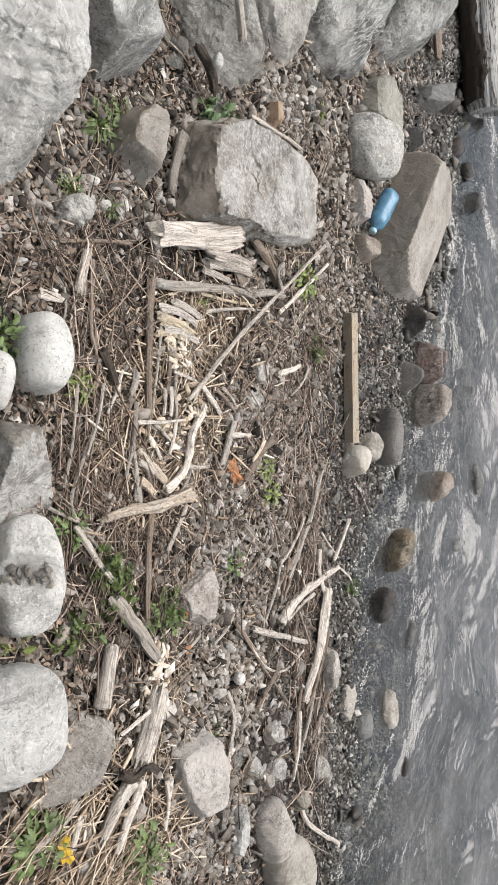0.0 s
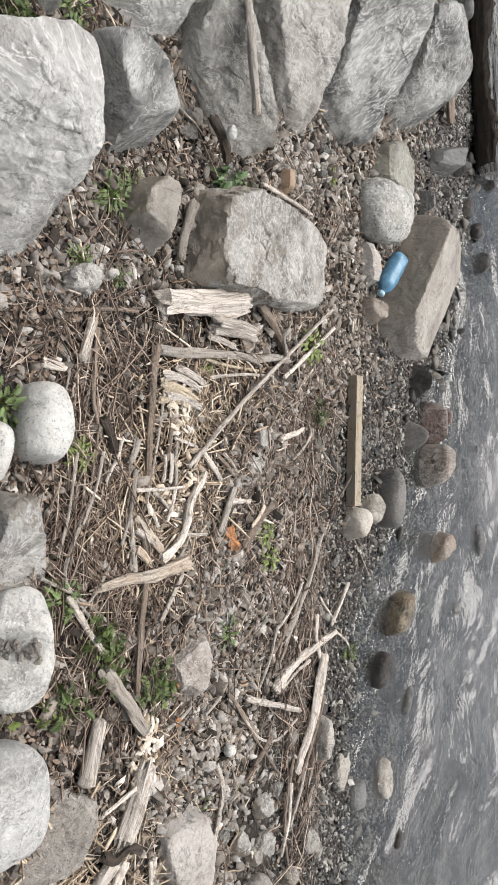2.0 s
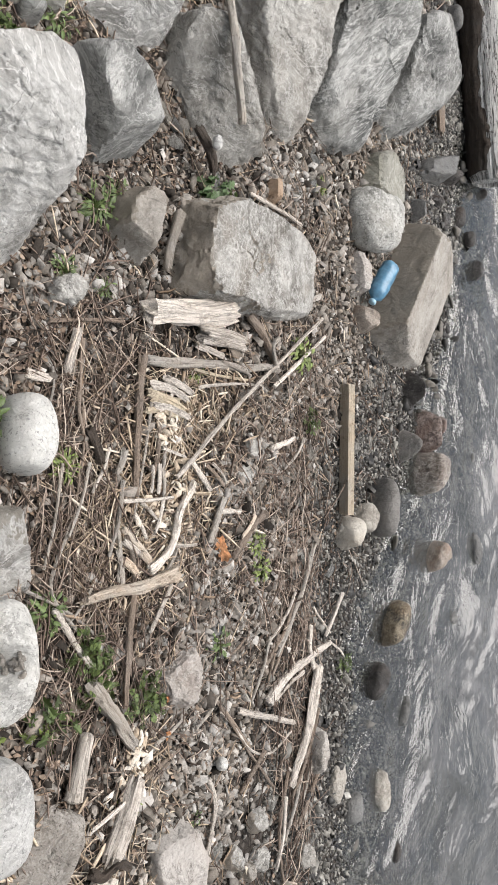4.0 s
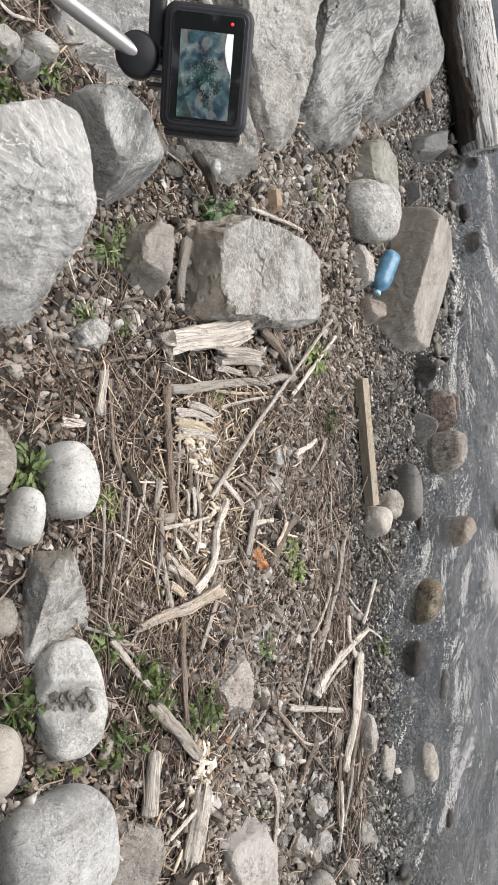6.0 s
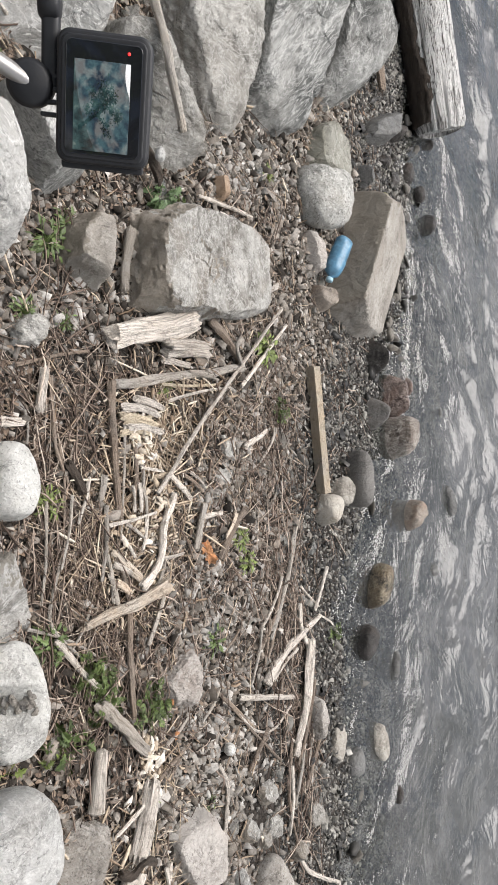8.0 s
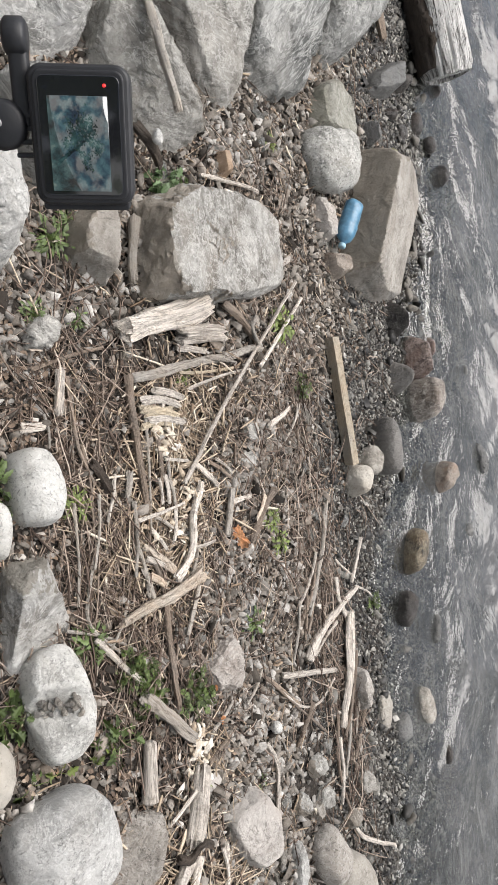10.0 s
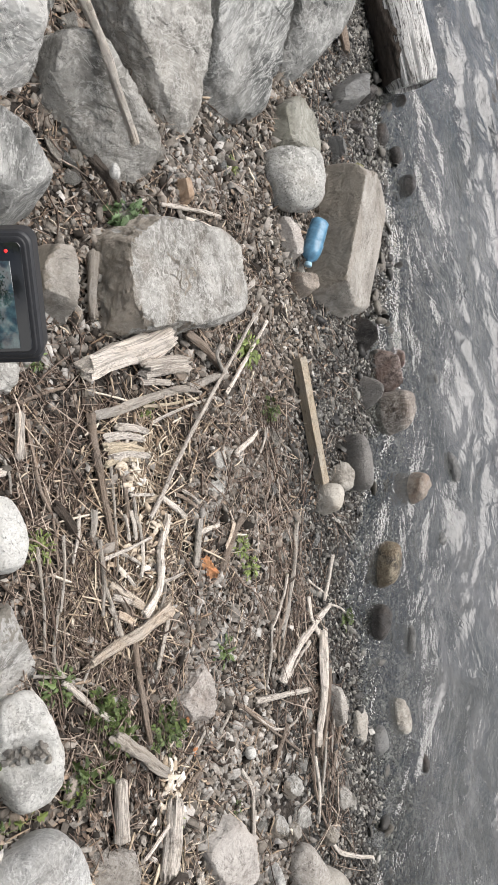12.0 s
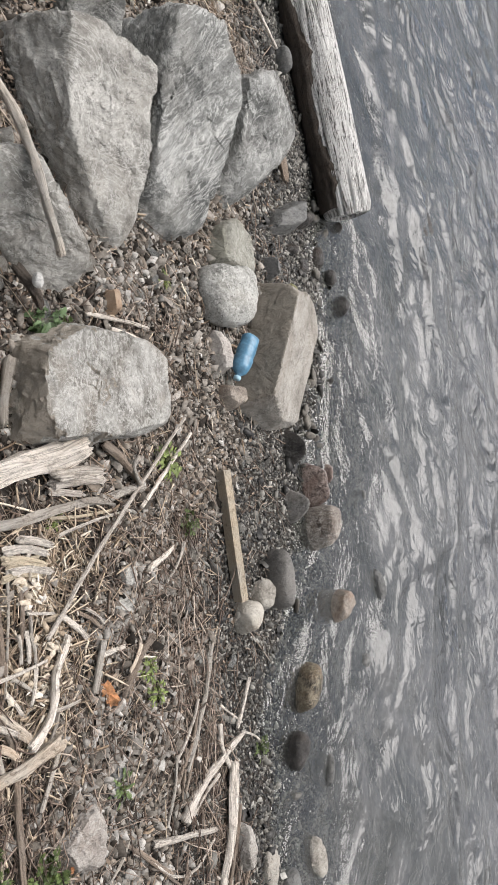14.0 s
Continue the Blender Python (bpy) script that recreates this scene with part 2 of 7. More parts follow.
BEIGE_COBBLE = rock_material("beige_cobble", (0.46, 0.425, 0.37), (0.27, 0.24, 0.2), (0.62, 0.585, 0.52), (0.46, 0.4, 0.32), 0.2, 0.45, 0.4, size=0.6, crust=0.5, chip=0.001)
TAN_COBBLE = rock_material("tan_cobble", (0.345, 0.32, 0.28), (0.21, 0.19, 0.162), (0.52, 0.49, 0.44), (0.27, 0.23, 0.18), 0.3, 0.5, 0.4, size=0.6, crust=0.5, chip=0.001)
GRANITE_COBBLE = rock_material("brown_speckled_granite", (0.36, 0.33, 0.295), (0.16, 0.145, 0.125), (0.58, 0.55, 0.51), (0.27, 0.235, 0.19), 0.4, 0.8, 0.4, size=0.6, crust=0.8, chip=0.003)
TAN_STONE = rock_material("orange_tan_stone", (0.38, 0.28, 0.2), (0.24, 0.165, 0.11), (0.52, 0.42, 0.33), (0.3, 0.19, 0.11), 0.3, 0.3, 0.4, size=0.5, chip=0.003)
DARK_STONE = rock_material("wet_dark_stone", (0.045, 0.041, 0.038), (0.018, 0.017, 0.016), (0.12, 0.11, 0.1), (0.06, 0.042, 0.03), 0.5, 0.3, 0.5, rough=0.3, size=0.5, crust=0.4)
RED_STONE = rock_material("wet_reddish_stone", (0.2, 0.168, 0.14), (0.07, 0.058, 0.048), (0.42, 0.37, 0.315), (0.22, 0.135, 0.085), 0.9, 0.4, 0.6, rough=0.3, size=0.3, crust=0.8)
DARK_RED_STONE = rock_material("wet_dark_red_stone", (0.09, 0.063, 0.054), (0.018, 0.013, 0.012), (0.38, 0.31, 0.27), (0.13, 0.07, 0.05), 0.9, 0.3, 0.5, rough=0.3, size=0.3, crust=0.7)
MOTTLED_STONE = rock_material("wet_mottled_stone", (0.2, 0.165, 0.14), (0.02, 0.017, 0.015), (0.62, 0.58, 0.52), (0.1, 0.07, 0.05), 0.9, 0.4, 0.7, rough=0.35, size=0.35, crust=0.85)
RUST_STONE = rock_material("wet_rusty_stone", (0.095, 0.075, 0.055), (0.018, 0.015, 0.012), (0.36, 0.31, 0.22), (0.16, 0.1, 0.05), 0.9, 0.4, 0.5, rough=0.3, size=0.3, crust=0.8)
SLATE_COBBLE = rock_material("smooth_slate_cobble", (0.17, 0.162, 0.15), (0.11, 0.104, 0.096), (0.27, 0.257, 0.238), (0.2, 0.175, 0.15), 0.2, 0.3, 0.4, (0.6, 1.6, 1.6), rough=0.6, size=0.5, crust=0.35)
SLATE_STONE = rock_material("damp_slate_stone", (0.145, 0.145, 0.14), (0.085, 0.085, 0.083), (0.24, 0.235, 0.225), (0.13, 0.12, 0.1), 0.3, 0.3, 0.3, (0.5, 2, 2), rough=0.5, size=0.5)
PALE_WOOD = wood_material("bleached_wood", (0.77, 0.7, 0.62), (0.47, 0.39, 0.315), (0.68, 0.635, 0.585), 0.35, 0.35)
TAN_REED = wood_material("split_reed", (0.62, 0.52, 0.38), (0.3, 0.23, 0.15), (0.5, 0.44, 0.35), 0.5)
GREY_WOOD = wood_material("grey_driftwood", (0.47, 0.42, 0.36), (0.22, 0.178, 0.14), (0.43, 0.41, 0.38), 0.6)
BROWN_WOOD = wood_material("brown_twig_wood", (0.31, 0.243, 0.188), (0.13, 0.096, 0.072), (0.29, 0.25, 0.215), 0.55)
ORANGE_WOOD = wood_material("broken_orange_wood", (0.6, 0.49, 0.38), (0.33, 0.22, 0.14), (0.6, 0.545, 0.475), 0.75)
# Dark wood; on the log's flank its tone also stands for shade.
BARK_SHADE_WOOD = wood_material("wet_and_shaded_wood", (0.085, 0.066, 0.052), (0.028, 0.022, 0.017), (0.075, 0.066, 0.057), 0.5)
LOG_WOOD = wood_material("weathered_log", (0.68, 0.665, 0.64), (0.27, 0.25, 0.225), (0.6, 0.592, 0.575), 0.6, 1.0)
PLANK_WOOD = wood_material("sawn_plank", (0.44, 0.365, 0.27), (0.25, 0.195, 0.135), (0.37, 0.335, 0.28), 0.8)
GRAVEL = island_material("dry_gravel", [(0.0, (0.018, 0.015, 0.012)), (0.16, (0.06, 0.051, 0.043)), (0.32, (0.165, 0.145, 0.123)), (0.5, (0.25, 0.23, 0.203)), (0.62, (0.2, 0.165, 0.132)), (0.76, (0.34, 0.318, 0.288)), (0.88, (0.27, 0.228, 0.187)), (1.0, (0.56, 0.535, 0.5))], 0.92, 70.0, 0.2)
WET_GRAVEL = island_material("wet_gravel", [(0.0, (0.01, 0.009, 0.008)), (0.38, (0.028, 0.026, 0.023)), (0.58, (0.1, 0.094, 0.082)), (0.8, (0.21, 0.2, 0.174)), (0.93, (0.31, 0.297, 0.265)), (1.0, (0.44, 0.423, 0.385))], 0.5, 70.0, 0.5)
BED_STONES = island_material("river_bed_stones", [(0.0, (0.03, 0.028, 0.025)), (0.4, (0.075, 0.071, 0.062)), (0.75, (0.11, 0.1, 0.085)), (1.0, (0.16, 0.145, 0.122))], 0.6, 45.0, 0.4)
PALE_GRAVEL = island_material("pale_gravel", [(0.0, (0.1, 0.088, 0.075)), (0.25, (0.2, 0.183, 0.163)), (0.6, (0.3, 0.282, 0.257)), (0.85, (0.38, 0.362, 0.335)), (1.0, (0.5, 0.48, 0.45))], 0.92, 60.0, 0.2)
STRAW = island_material("dry_straw", [(0.0, (0.17, 0.12, 0.08)), (0.3, (0.34, 0.255, 0.18)), (0.6, (0.51, 0.41, 0.3)), (0.85, (0.68, 0.57, 0.44)), (1.0, (0.76, 0.68, 0.56))], 0.8, 90.0)
CHIPS = island_material("fresh_wood_chips", [(0.0, (0.36, 0.28, 0.2)), (0.4, (0.56, 0.475, 0.37)), (0.75, (0.7, 0.63, 0.53)), (1.0, (0.8, 0.75, 0.67))], 0.8, 90.0)
TWIGS = island_material("dry_twigs", [(0.0, (0.055, 0.039, 0.03)), (0.35, (0.17, 0.124, 0.098)), (0.75, (0.34, 0.268, 0.216)), (1.0, (0.56, 0.475, 0.395))], 0.85, 90.0)
LITTER = island_material("leaf_litter", [(0.0, (0.05, 0.036, 0.028)), (0.4, (0.15, 0.11, 0.083)), (0.75, (0.28, 0.21, 0.155)), (0.97, (0.36, 0.29, 0.225)), (1.0, (0.3, 0.19, 0.12))], 0.85, 60.0)
GREEN = leaf_material("green_leaf", (0.165, 0.215, 0.06), (0.065, 0.105, 0.03))
YELLOW_GREEN = leaf_material("yellow_green_leaf", (0.25, 0.29, 0.07), (0.13, 0.18, 0.045))
PALE_GREEN = leaf_material("pale_green_leaf", (0.3, 0.38, 0.22), (0.09, 0.17, 0.055))
ORANGE = plain_material("orange_leaf", (0.5, 0.255, 0.12), 0.7, 0.0, 0.6, 60.0, 0.002)
YELLOW = plain_material("yellow_leaf", (0.7, 0.5, 0.06), 0.6, 0.0, 0.25, 60.0, 0.001)
BLACK_PLASTIC = plain_material("black_plastic", (0.013, 0.0135, 0.016), 0.5, 0.0, 0.2, 80.0)
GREY_METAL = plain_material("brushed_pole", (0.36, 0.35, 0.34), 0.4, 0.6, 0.1, 30.0)
BLUE_PLASTIC = plain_material("dusty_blue_plastic", (0.085, 0.2, 0.3), 0.3, 0.0, 0.35, 35.0, 0.002)
RED_LIGHT, _n, _l, _b = tree("recording_dot")
_b.inputs["Base Color"].default_value = (0.6, 0.02, 0.02, 1)
_b.inputs["Emission Color"].default_value, _b.inputs["Emission Strength"].default_value = (0.9, 0.03, 0.03, 1), 0.8


def soil_material():
    """Silty soil thick with small stones."""
    m, n, l, b = tree("stony_soil")
    v = coords(n, l)
    c = ramp(n, l, tex(n, l, v, 6.0, 8.0), [(0.3, (0.022, 0.017, 0.013)), (0.6, (0.045, 0.035, 0.027)), (0.8, (0.08, 0.066, 0.052))])
    cells, edge_ = n.new("ShaderNodeTexVoronoi"), n.new("ShaderNodeTexVoronoi")
    edge_.feature = "DISTANCE_TO_EDGE"
    for k in (cells, edge_):
        k.inputs["Scale"].default_value = 42.0
        l.new(v, k.inputs["Vector"])
    stone = ramp(n, l, cells.outputs["Color"], [(0.0, (0.03, 0.024, 0.02)), (0.4, (0.065, 0.054, 0.045)), (0.7, (0.11, 0.098, 0.085)), (1.0, (0.2, 0.187, 0.17))])
    c = mix(n, l, c, stone, ramp(n, l, edge_.outputs["Distance"], [(0.04, 0.0), (0.16, 0.85)]))
    bare = n.new("ShaderNodeAttribute")
    bare.attribute_name = "bare"
    open_stone = ramp(n, l, cells.outputs["Color"], [(0.0, (0.07, 0.06, 0.05)), (0.4, (0.16, 0.14, 0.12)), (0.7, (0.23, 0.21, 0.185)), (1.0, (0.36, 0.34, 0.31))])
    c = mix(n, l, c, open_stone, bare.outputs["Fac"])
    c = mix(n, l, c, ramp(n, l, tex(n, l, v, 120.0, 4.0, 0.7), [(0.3, 0.4), (0.7, 1.4)]), 0.7, "MULTIPLY")
    l.new(c, b.inputs["Base Color"])
    b.inputs["Roughness"].default_value = 0.95
    r1 = relief(n, l, b, ramp(n, l, edge_.outputs["Distance"], [(0.0, 0.0), (0.35, 1.0)]), 0.012)
    relief(n, l, b, tex(n, l, v, 60.0, 6.0, 0.7), 0.01, 1.0, r1)
    return m


def water_material():
    """Silty running water: clear over the first shallows, grey-green and clouded with depth, its rippled top mirroring the sky."""
    m, n, l, b = tree("river_water")
    n.remove(b)
    tc, turn, mp = n.new("ShaderNodeTexCoord"), n.new("ShaderNodeMapping"), n.new("ShaderNodeMapping")
    l.new(tc.outputs["Object"], turn.inputs[0])
    turn.inputs[2].default_value = (0, 0, radians(24))
    l.new(turn.outputs[0], mp.inputs[0])
    mp.inputs[3].default_value = (1.0, 0.75, 1.0)
    bump = None
    depth = n.new("ShaderNodeAttribute")
    depth.attribute_name = "depth"
    swell = ramp(n, l, depth.outputs["Fac"], [(0.0, 0.4), (0.2, 0.42), (0.4, 1.0)])
    for scale, detail, distort, d in ((1.5, 1.5, 1.4, 0.26), (5.5, 2.5, 1.2, 0.05), (28.0, 3.0, 1.0, 0.012)):
        k = n.new("ShaderNodeBump")
        k.inputs["Distance"].default_value = d
        l.new(swell, k.inputs["Strength"])
        l.new(tex(n, l, mp.outputs[0], scale, detail, 0.5, distort), k.inputs["Height"])
        if bump is not None:
            l.new(bump, k.inputs["Normal"])
        bump = k.outputs[0]
    fr, gl, tr, df = n.new("ShaderNodeFresnel"), n.new("ShaderNodeBsdfGlossy"), n.new("ShaderNodeBsdfTransparent"), n.new("ShaderNodeBsdfDiffuse")
    body, top = n.new("ShaderNodeMixShader"), n.new("ShaderNodeMixShader")
    fr.inputs["IOR"].default_value = 1.62
    gl.inputs["Roughness"].default_value = 0.17
    tr.inputs["Color"].default_value = (0.82, 0.85, 0.83, 1)
    # Ripples' light and dark painted as faint streaks into the body colour.
    painted_streak = ramp(n, l, tex(n, l, mp.outputs[0], 24.0, 6.0, 0.68, 1.2), [(0.38, 0.88), (0.5, 1.0), (0.63, 1.14)])
    cloud_ = ramp(n, l, tex(n, l, mp.outputs[0], 2.4, 6.0, 0.6, 1.0), [(0.36, (0.045, 0.048, 0.045)), (0.5, (0.075, 0.077, 0.075)), (0.64, (0.12, 0.12, 0.118))])
    deep = mix(n, l, cloud_, (0.08, 0.083, 0.089), ramp(n, l, depth.outputs["Fac"], [(0.14, 0.0), (0.4, 0.85)]))
    l.new(mix(n, l, deep, painted_streak, 1.0, "MULTIPLY"), df.inputs["Color"])
    for node in (fr, gl, df):
        l.new(bump, node.inputs["Normal"])
    l.new(ramp(n, l, depth.outputs["Fac"], [(0.0, 0.0), (0.03, 0.25), (0.1, 0.68), (0.2, 0.97)]), body.inputs[0])
    l.new(tr.outputs[0], body.inputs[1])
    l.new(df.outputs[0], body.inputs[2])
    l.new(fr.outputs[0], top.inputs[0])
    l.new(body.outputs[0], top.inputs[1])
    l.new(gl.outputs[0], top.inputs[2])
    l.new(top.outputs[0], n["Material Output"].inputs[0])
    return m


SOIL = soil_material()
WATER = water_material()


# ---- shape of the bank ----
SHORE_Y = [-400, -6, -3, -1.5, -1.07, -0.73, -0.38, 0, 0.4, 0.7, 1.1, 1.5, 1.9, 3, 8, 400]
SHORE_X = [2.0, 2.2, 2.27, 2.35, 2.4, 2.51, 2.64, 2.88, 3.11, 3.22, 3.36, 3.58, 3.7, 3.95, 4.6, 6.0]
BANK_S = [-400, -30, -8, -4.6, -3.4, -2.5, -1.9, -1.2, -0.9, -0.6, -0.35, 0, 0.3, 1, 4, 25, 40, 400]
BANK_Z = [6.0, 4.0, 1.8, 1.0, 0.36, 0.16, 0.11, 0.075, 0.015, -0.035, -0.065, -0.1, -0.15, -0.25, -0.5, -0.8, 1.5, 6.0]
WATER_Z = -0.1


def grain(x, y, seed):
    """Smooth value noise over the plan, -1 to 1, for arrays."""
    x, y = np.asarray(x, float) + 113.7 * seed, np.asarray(y, float) - 71.3 * seed
    i, j = np.floor(x), np.floor(y)
    u, v = x - i, y - j
    u, v = u * u * (3 - 2 * u), v * v * (3 - 2 * v)
    h = lambda a, b: (np.sin(a * 127.1 + b * 311.7) * 43758.5453) % 1.0
    return 2 * ((h(i, j) * (1 - u) + h(i + 1, j) * u) * (1 - v) + (h(i, j + 1) * (1 - u) + h(i + 1, j + 1) * u) * v) - 1


def shore(x, y):
    """Distance past the waterline, landward negative."""
    return np.asarray(x, float) - np.interp(y, SHORE_Y, SHORE_X)


def bank(x, y):
    """Height of the ground."""
    s = shore(x, y) + 0.06 * grain(np.asarray(x) * 3, np.asarray(y) * 3, 5)
    z = np.interp(s, BANK_S, BANK_Z)
    return z + 0.018 * grain(np.asarray(x) * 2.3, np.asarray(y) * 2.3, 1) + 0.008 * grain(np.asarray(x) * 8, np.asarray(y) * 8, 2)


def h(x, y):
    return float(bank(x, y))


# ---- builders ----
def mesh_object(name, verts, faces, material, parent=None, smooth=True, uvs=None):
    me = bpy.data.meshes.new(name)
    me.from_pydata(verts, [], faces)
    me.materials.append(material)
    if smooth:
        me.polygons.foreach_set("use_smooth", [True] * len(me.polygons))
    if uvs is not None:
        layer = me.uv_layers.new(name="UVMap")
        idx = np.empty(len(me.loops), dtype=np.int32)
        me.loops.foreach_get("vertex_index", idx)
        layer.data.foreach_set("uv", np.asarray(uvs, dtype=np.float32)[idx].ravel())
    me.update()
    ob = new(name, me)
    if parent is not None:
        ob.parent = parent
    return ob


def part(name, bm, material, parent, label=""):
    me = bpy.data.meshes.new(name)
    bm.to_mesh(me)
    bm.free()
    me.materials.append(material)
    ob = new(name, me)
    ob.parent = parent
    if label:
        ob["label"] = label
    return ob


SPHERES = {}


def sphere(level):
    if level not in SPHERES:
        bm = bmesh.new()
        bmesh.ops.create_icosphere(bm, subdivisions=level, radius=1.0)
        SPHERES[level] = (np.array([v.co[:] for v in bm.verts]), [[v.index for v in f.verts] for f in bm.faces])
        bm.free()
    return SPHERES[level]


def plan(a, b, turn, top, low):
    """Cuts round a worn stone with half-lengths a and b, turned from the x axis."""
    return [(q + turn, 0, math.hypot(a * math.cos(radians(q)), b * math.sin(radians(q)))) for q in range(0, 360, 30)] + [(0, 90, top), (0, -90, low)]


def rock(name, label, x, y, z, cuts, material, hard=16.0, rough=0.03, seed=0, level=4, category="rock", group="", facets=0, dent=None, squash=(1.0, 1.0), full=None):
    """A boulder bounded by cuts (heading, rise of the face's normal, distance from the middle), worn by 'hard', chipped by
    'facets' and broken up by 'rough'. dent: (x, y, radius, depth) of a hollow in its top, longer along x. squash: widening along x and y.
    full: how far the plan of a worn stone fills its corners."""
    d, faces = sphere(level)
    rnd = random.Random(seed * 11 + 5)
    planes = []
    for heading, rise, dist in cuts:
        a, e = radians(heading), radians(rise)
        planes.append((np.array((math.cos(a) * math.cos(e), math.sin(a) * math.cos(e), math.sin(e))), max(dist, 0.004)))
    def reach():
        k = np.zeros(len(d))
        for nrm, dist in planes:
            k += (np.maximum(d @ nrm, 0) / dist * 0.05) ** hard
        return 0.05 * np.maximum(k, 1e-300) ** (-1.0 / hard)

    def rounded():
        """Worn smooth: an oval over the outline that the level cuts give."""
        flat_d = np.hypot(d[:, 0], d[:, 1])
        u = d[:, :2] / np.maximum(flat_d, 1e-9)[:, None]
        k = np.zeros(len(d))
        level = [(nrm[:2] / np.linalg.norm(nrm[:2]), dist) for nrm, dist in planes if abs(nrm[2]) < 0.6]
        for nrm, dist in level:
            k += (np.maximum(u @ nrm, 0) / dist * 0.05) ** 6.0
        rows = np.array([(nrm[0] ** 2, nrm[1] ** 2, 2 * nrm[0] * nrm[1]) for nrm, _ in level])
        e, f, g = np.linalg.lstsq(rows, np.array([dist * dist for _, dist in level]), rcond=None)[0]
        lengths, axes = np.linalg.eigh(np.array(((e, g), (g, f))))
        corner, worn = (full, 1.0) if full else (2.1, 0.6) if name == "river_stone" else (3.0, 0.65)
        oval = (np.abs(u @ axes / np.sqrt(np.maximum(lengths, 1e-6))) ** corner).sum(1) ** (-1 / corner)
        oval *= 0.5 * (1 + 2 ** (1 / corner - 0.5))
        wide = (1 - worn) * 0.05 * np.maximum(k, 1e-300) ** (-1.0 / 6.0) + worn * oval
        top = next(dist for nrm, dist in planes if nrm[2] > 0.9)
        low = next(dist for nrm, dist in planes if nrm[2] < -0.9)
        tall = np.where(d[:, 2] > 0, top, low)
        return ((flat_d / wide) ** 2.7 + (np.abs(d[:, 2]) / tall) ** 2.7) ** (-1.0 / 2.7)

    facets = facets or (7 if name == "river_stone" else 3 if hard <= 6 else 0)
    r = reach() if hard > 6 else rounded()
    for _ in range(facets):
        nrm = np.array([rnd.gauss(0, 1), rnd.gauss(0, 1), abs(rnd.gauss(0.35, 0.8))])
        nrm /= np.linalg.norm(nrm)
        planes.append((nrm, float(np.max((d * r[:, None]) @ nrm)) * rnd.uniform(0.8, 0.95)))
    if facets:
        if hard > 6:
            r = reach()
        else:
            for nrm, dist in planes[-facets:]:
                r = (r ** -14.0 + (dist / np.maximum(d @ nrm, 1e-3)) ** -14.0) ** (-1 / 14.0)
    size = float(np.median(r))
    tilt = Euler((rnd.uniform(-0.6, 0.6), rnd.uniform(-0.6, 0.6), rnd.uniform(0, 3.1))).to_matrix()
    shift = Vector((seed * 3.1, seed * 1.7, seed * 5.3))
    out = []
    for v, k in zip(d, r):
        q = Vector(v * k) / size + shift
        w = noise.noise(q * 1.3) + noise.noise(q * 3.1) * 0.5 + noise.noise(q * 7.3) * 0.3 + noise.noise(q * 17.0) * 0.16
        if hard > 9:
            g = tilt @ q
            w -= 0.9 * abs(noise.noise(Vector((g.x * 1.6, g.y * 3.0, g.z * 7.0)))) + 0.35 * abs(noise.noise(Vector((g.x * 4.0, g.y * 8.0, g.z * 19.0))))
            for scale, deep in ((1.7, 0.9), (4.3, 0.6)):
                at = g * scale
                mid = noise.voronoi(at)[1][0]
                w += deep * (at - mid).dot(noise.noise_vector(mid * 5.3)) * 1.8
        p = v * (k + rough * size * w * 1.6)
        if dent:
            f = math.hypot((p[0] - dent[0]) / 1.7, p[1] - dent[1]) / dent[2]
            if p[2] > 0 and f < 1:
                p = p - np.array((0, 0, dent[3] * (1 - f * f) ** 1.5))
        out.append(p)
    out = np.array(out) * (*squash, 1.0)
    ob = mesh_object(name, [tuple(v) for v in out], faces, material, None, True)
    if hard > 9:
        ob.data.set_sharp_from_angle(angle=radians(30))
    ob.location = (x, y, z)
    return tagged(ob, label, category, group)


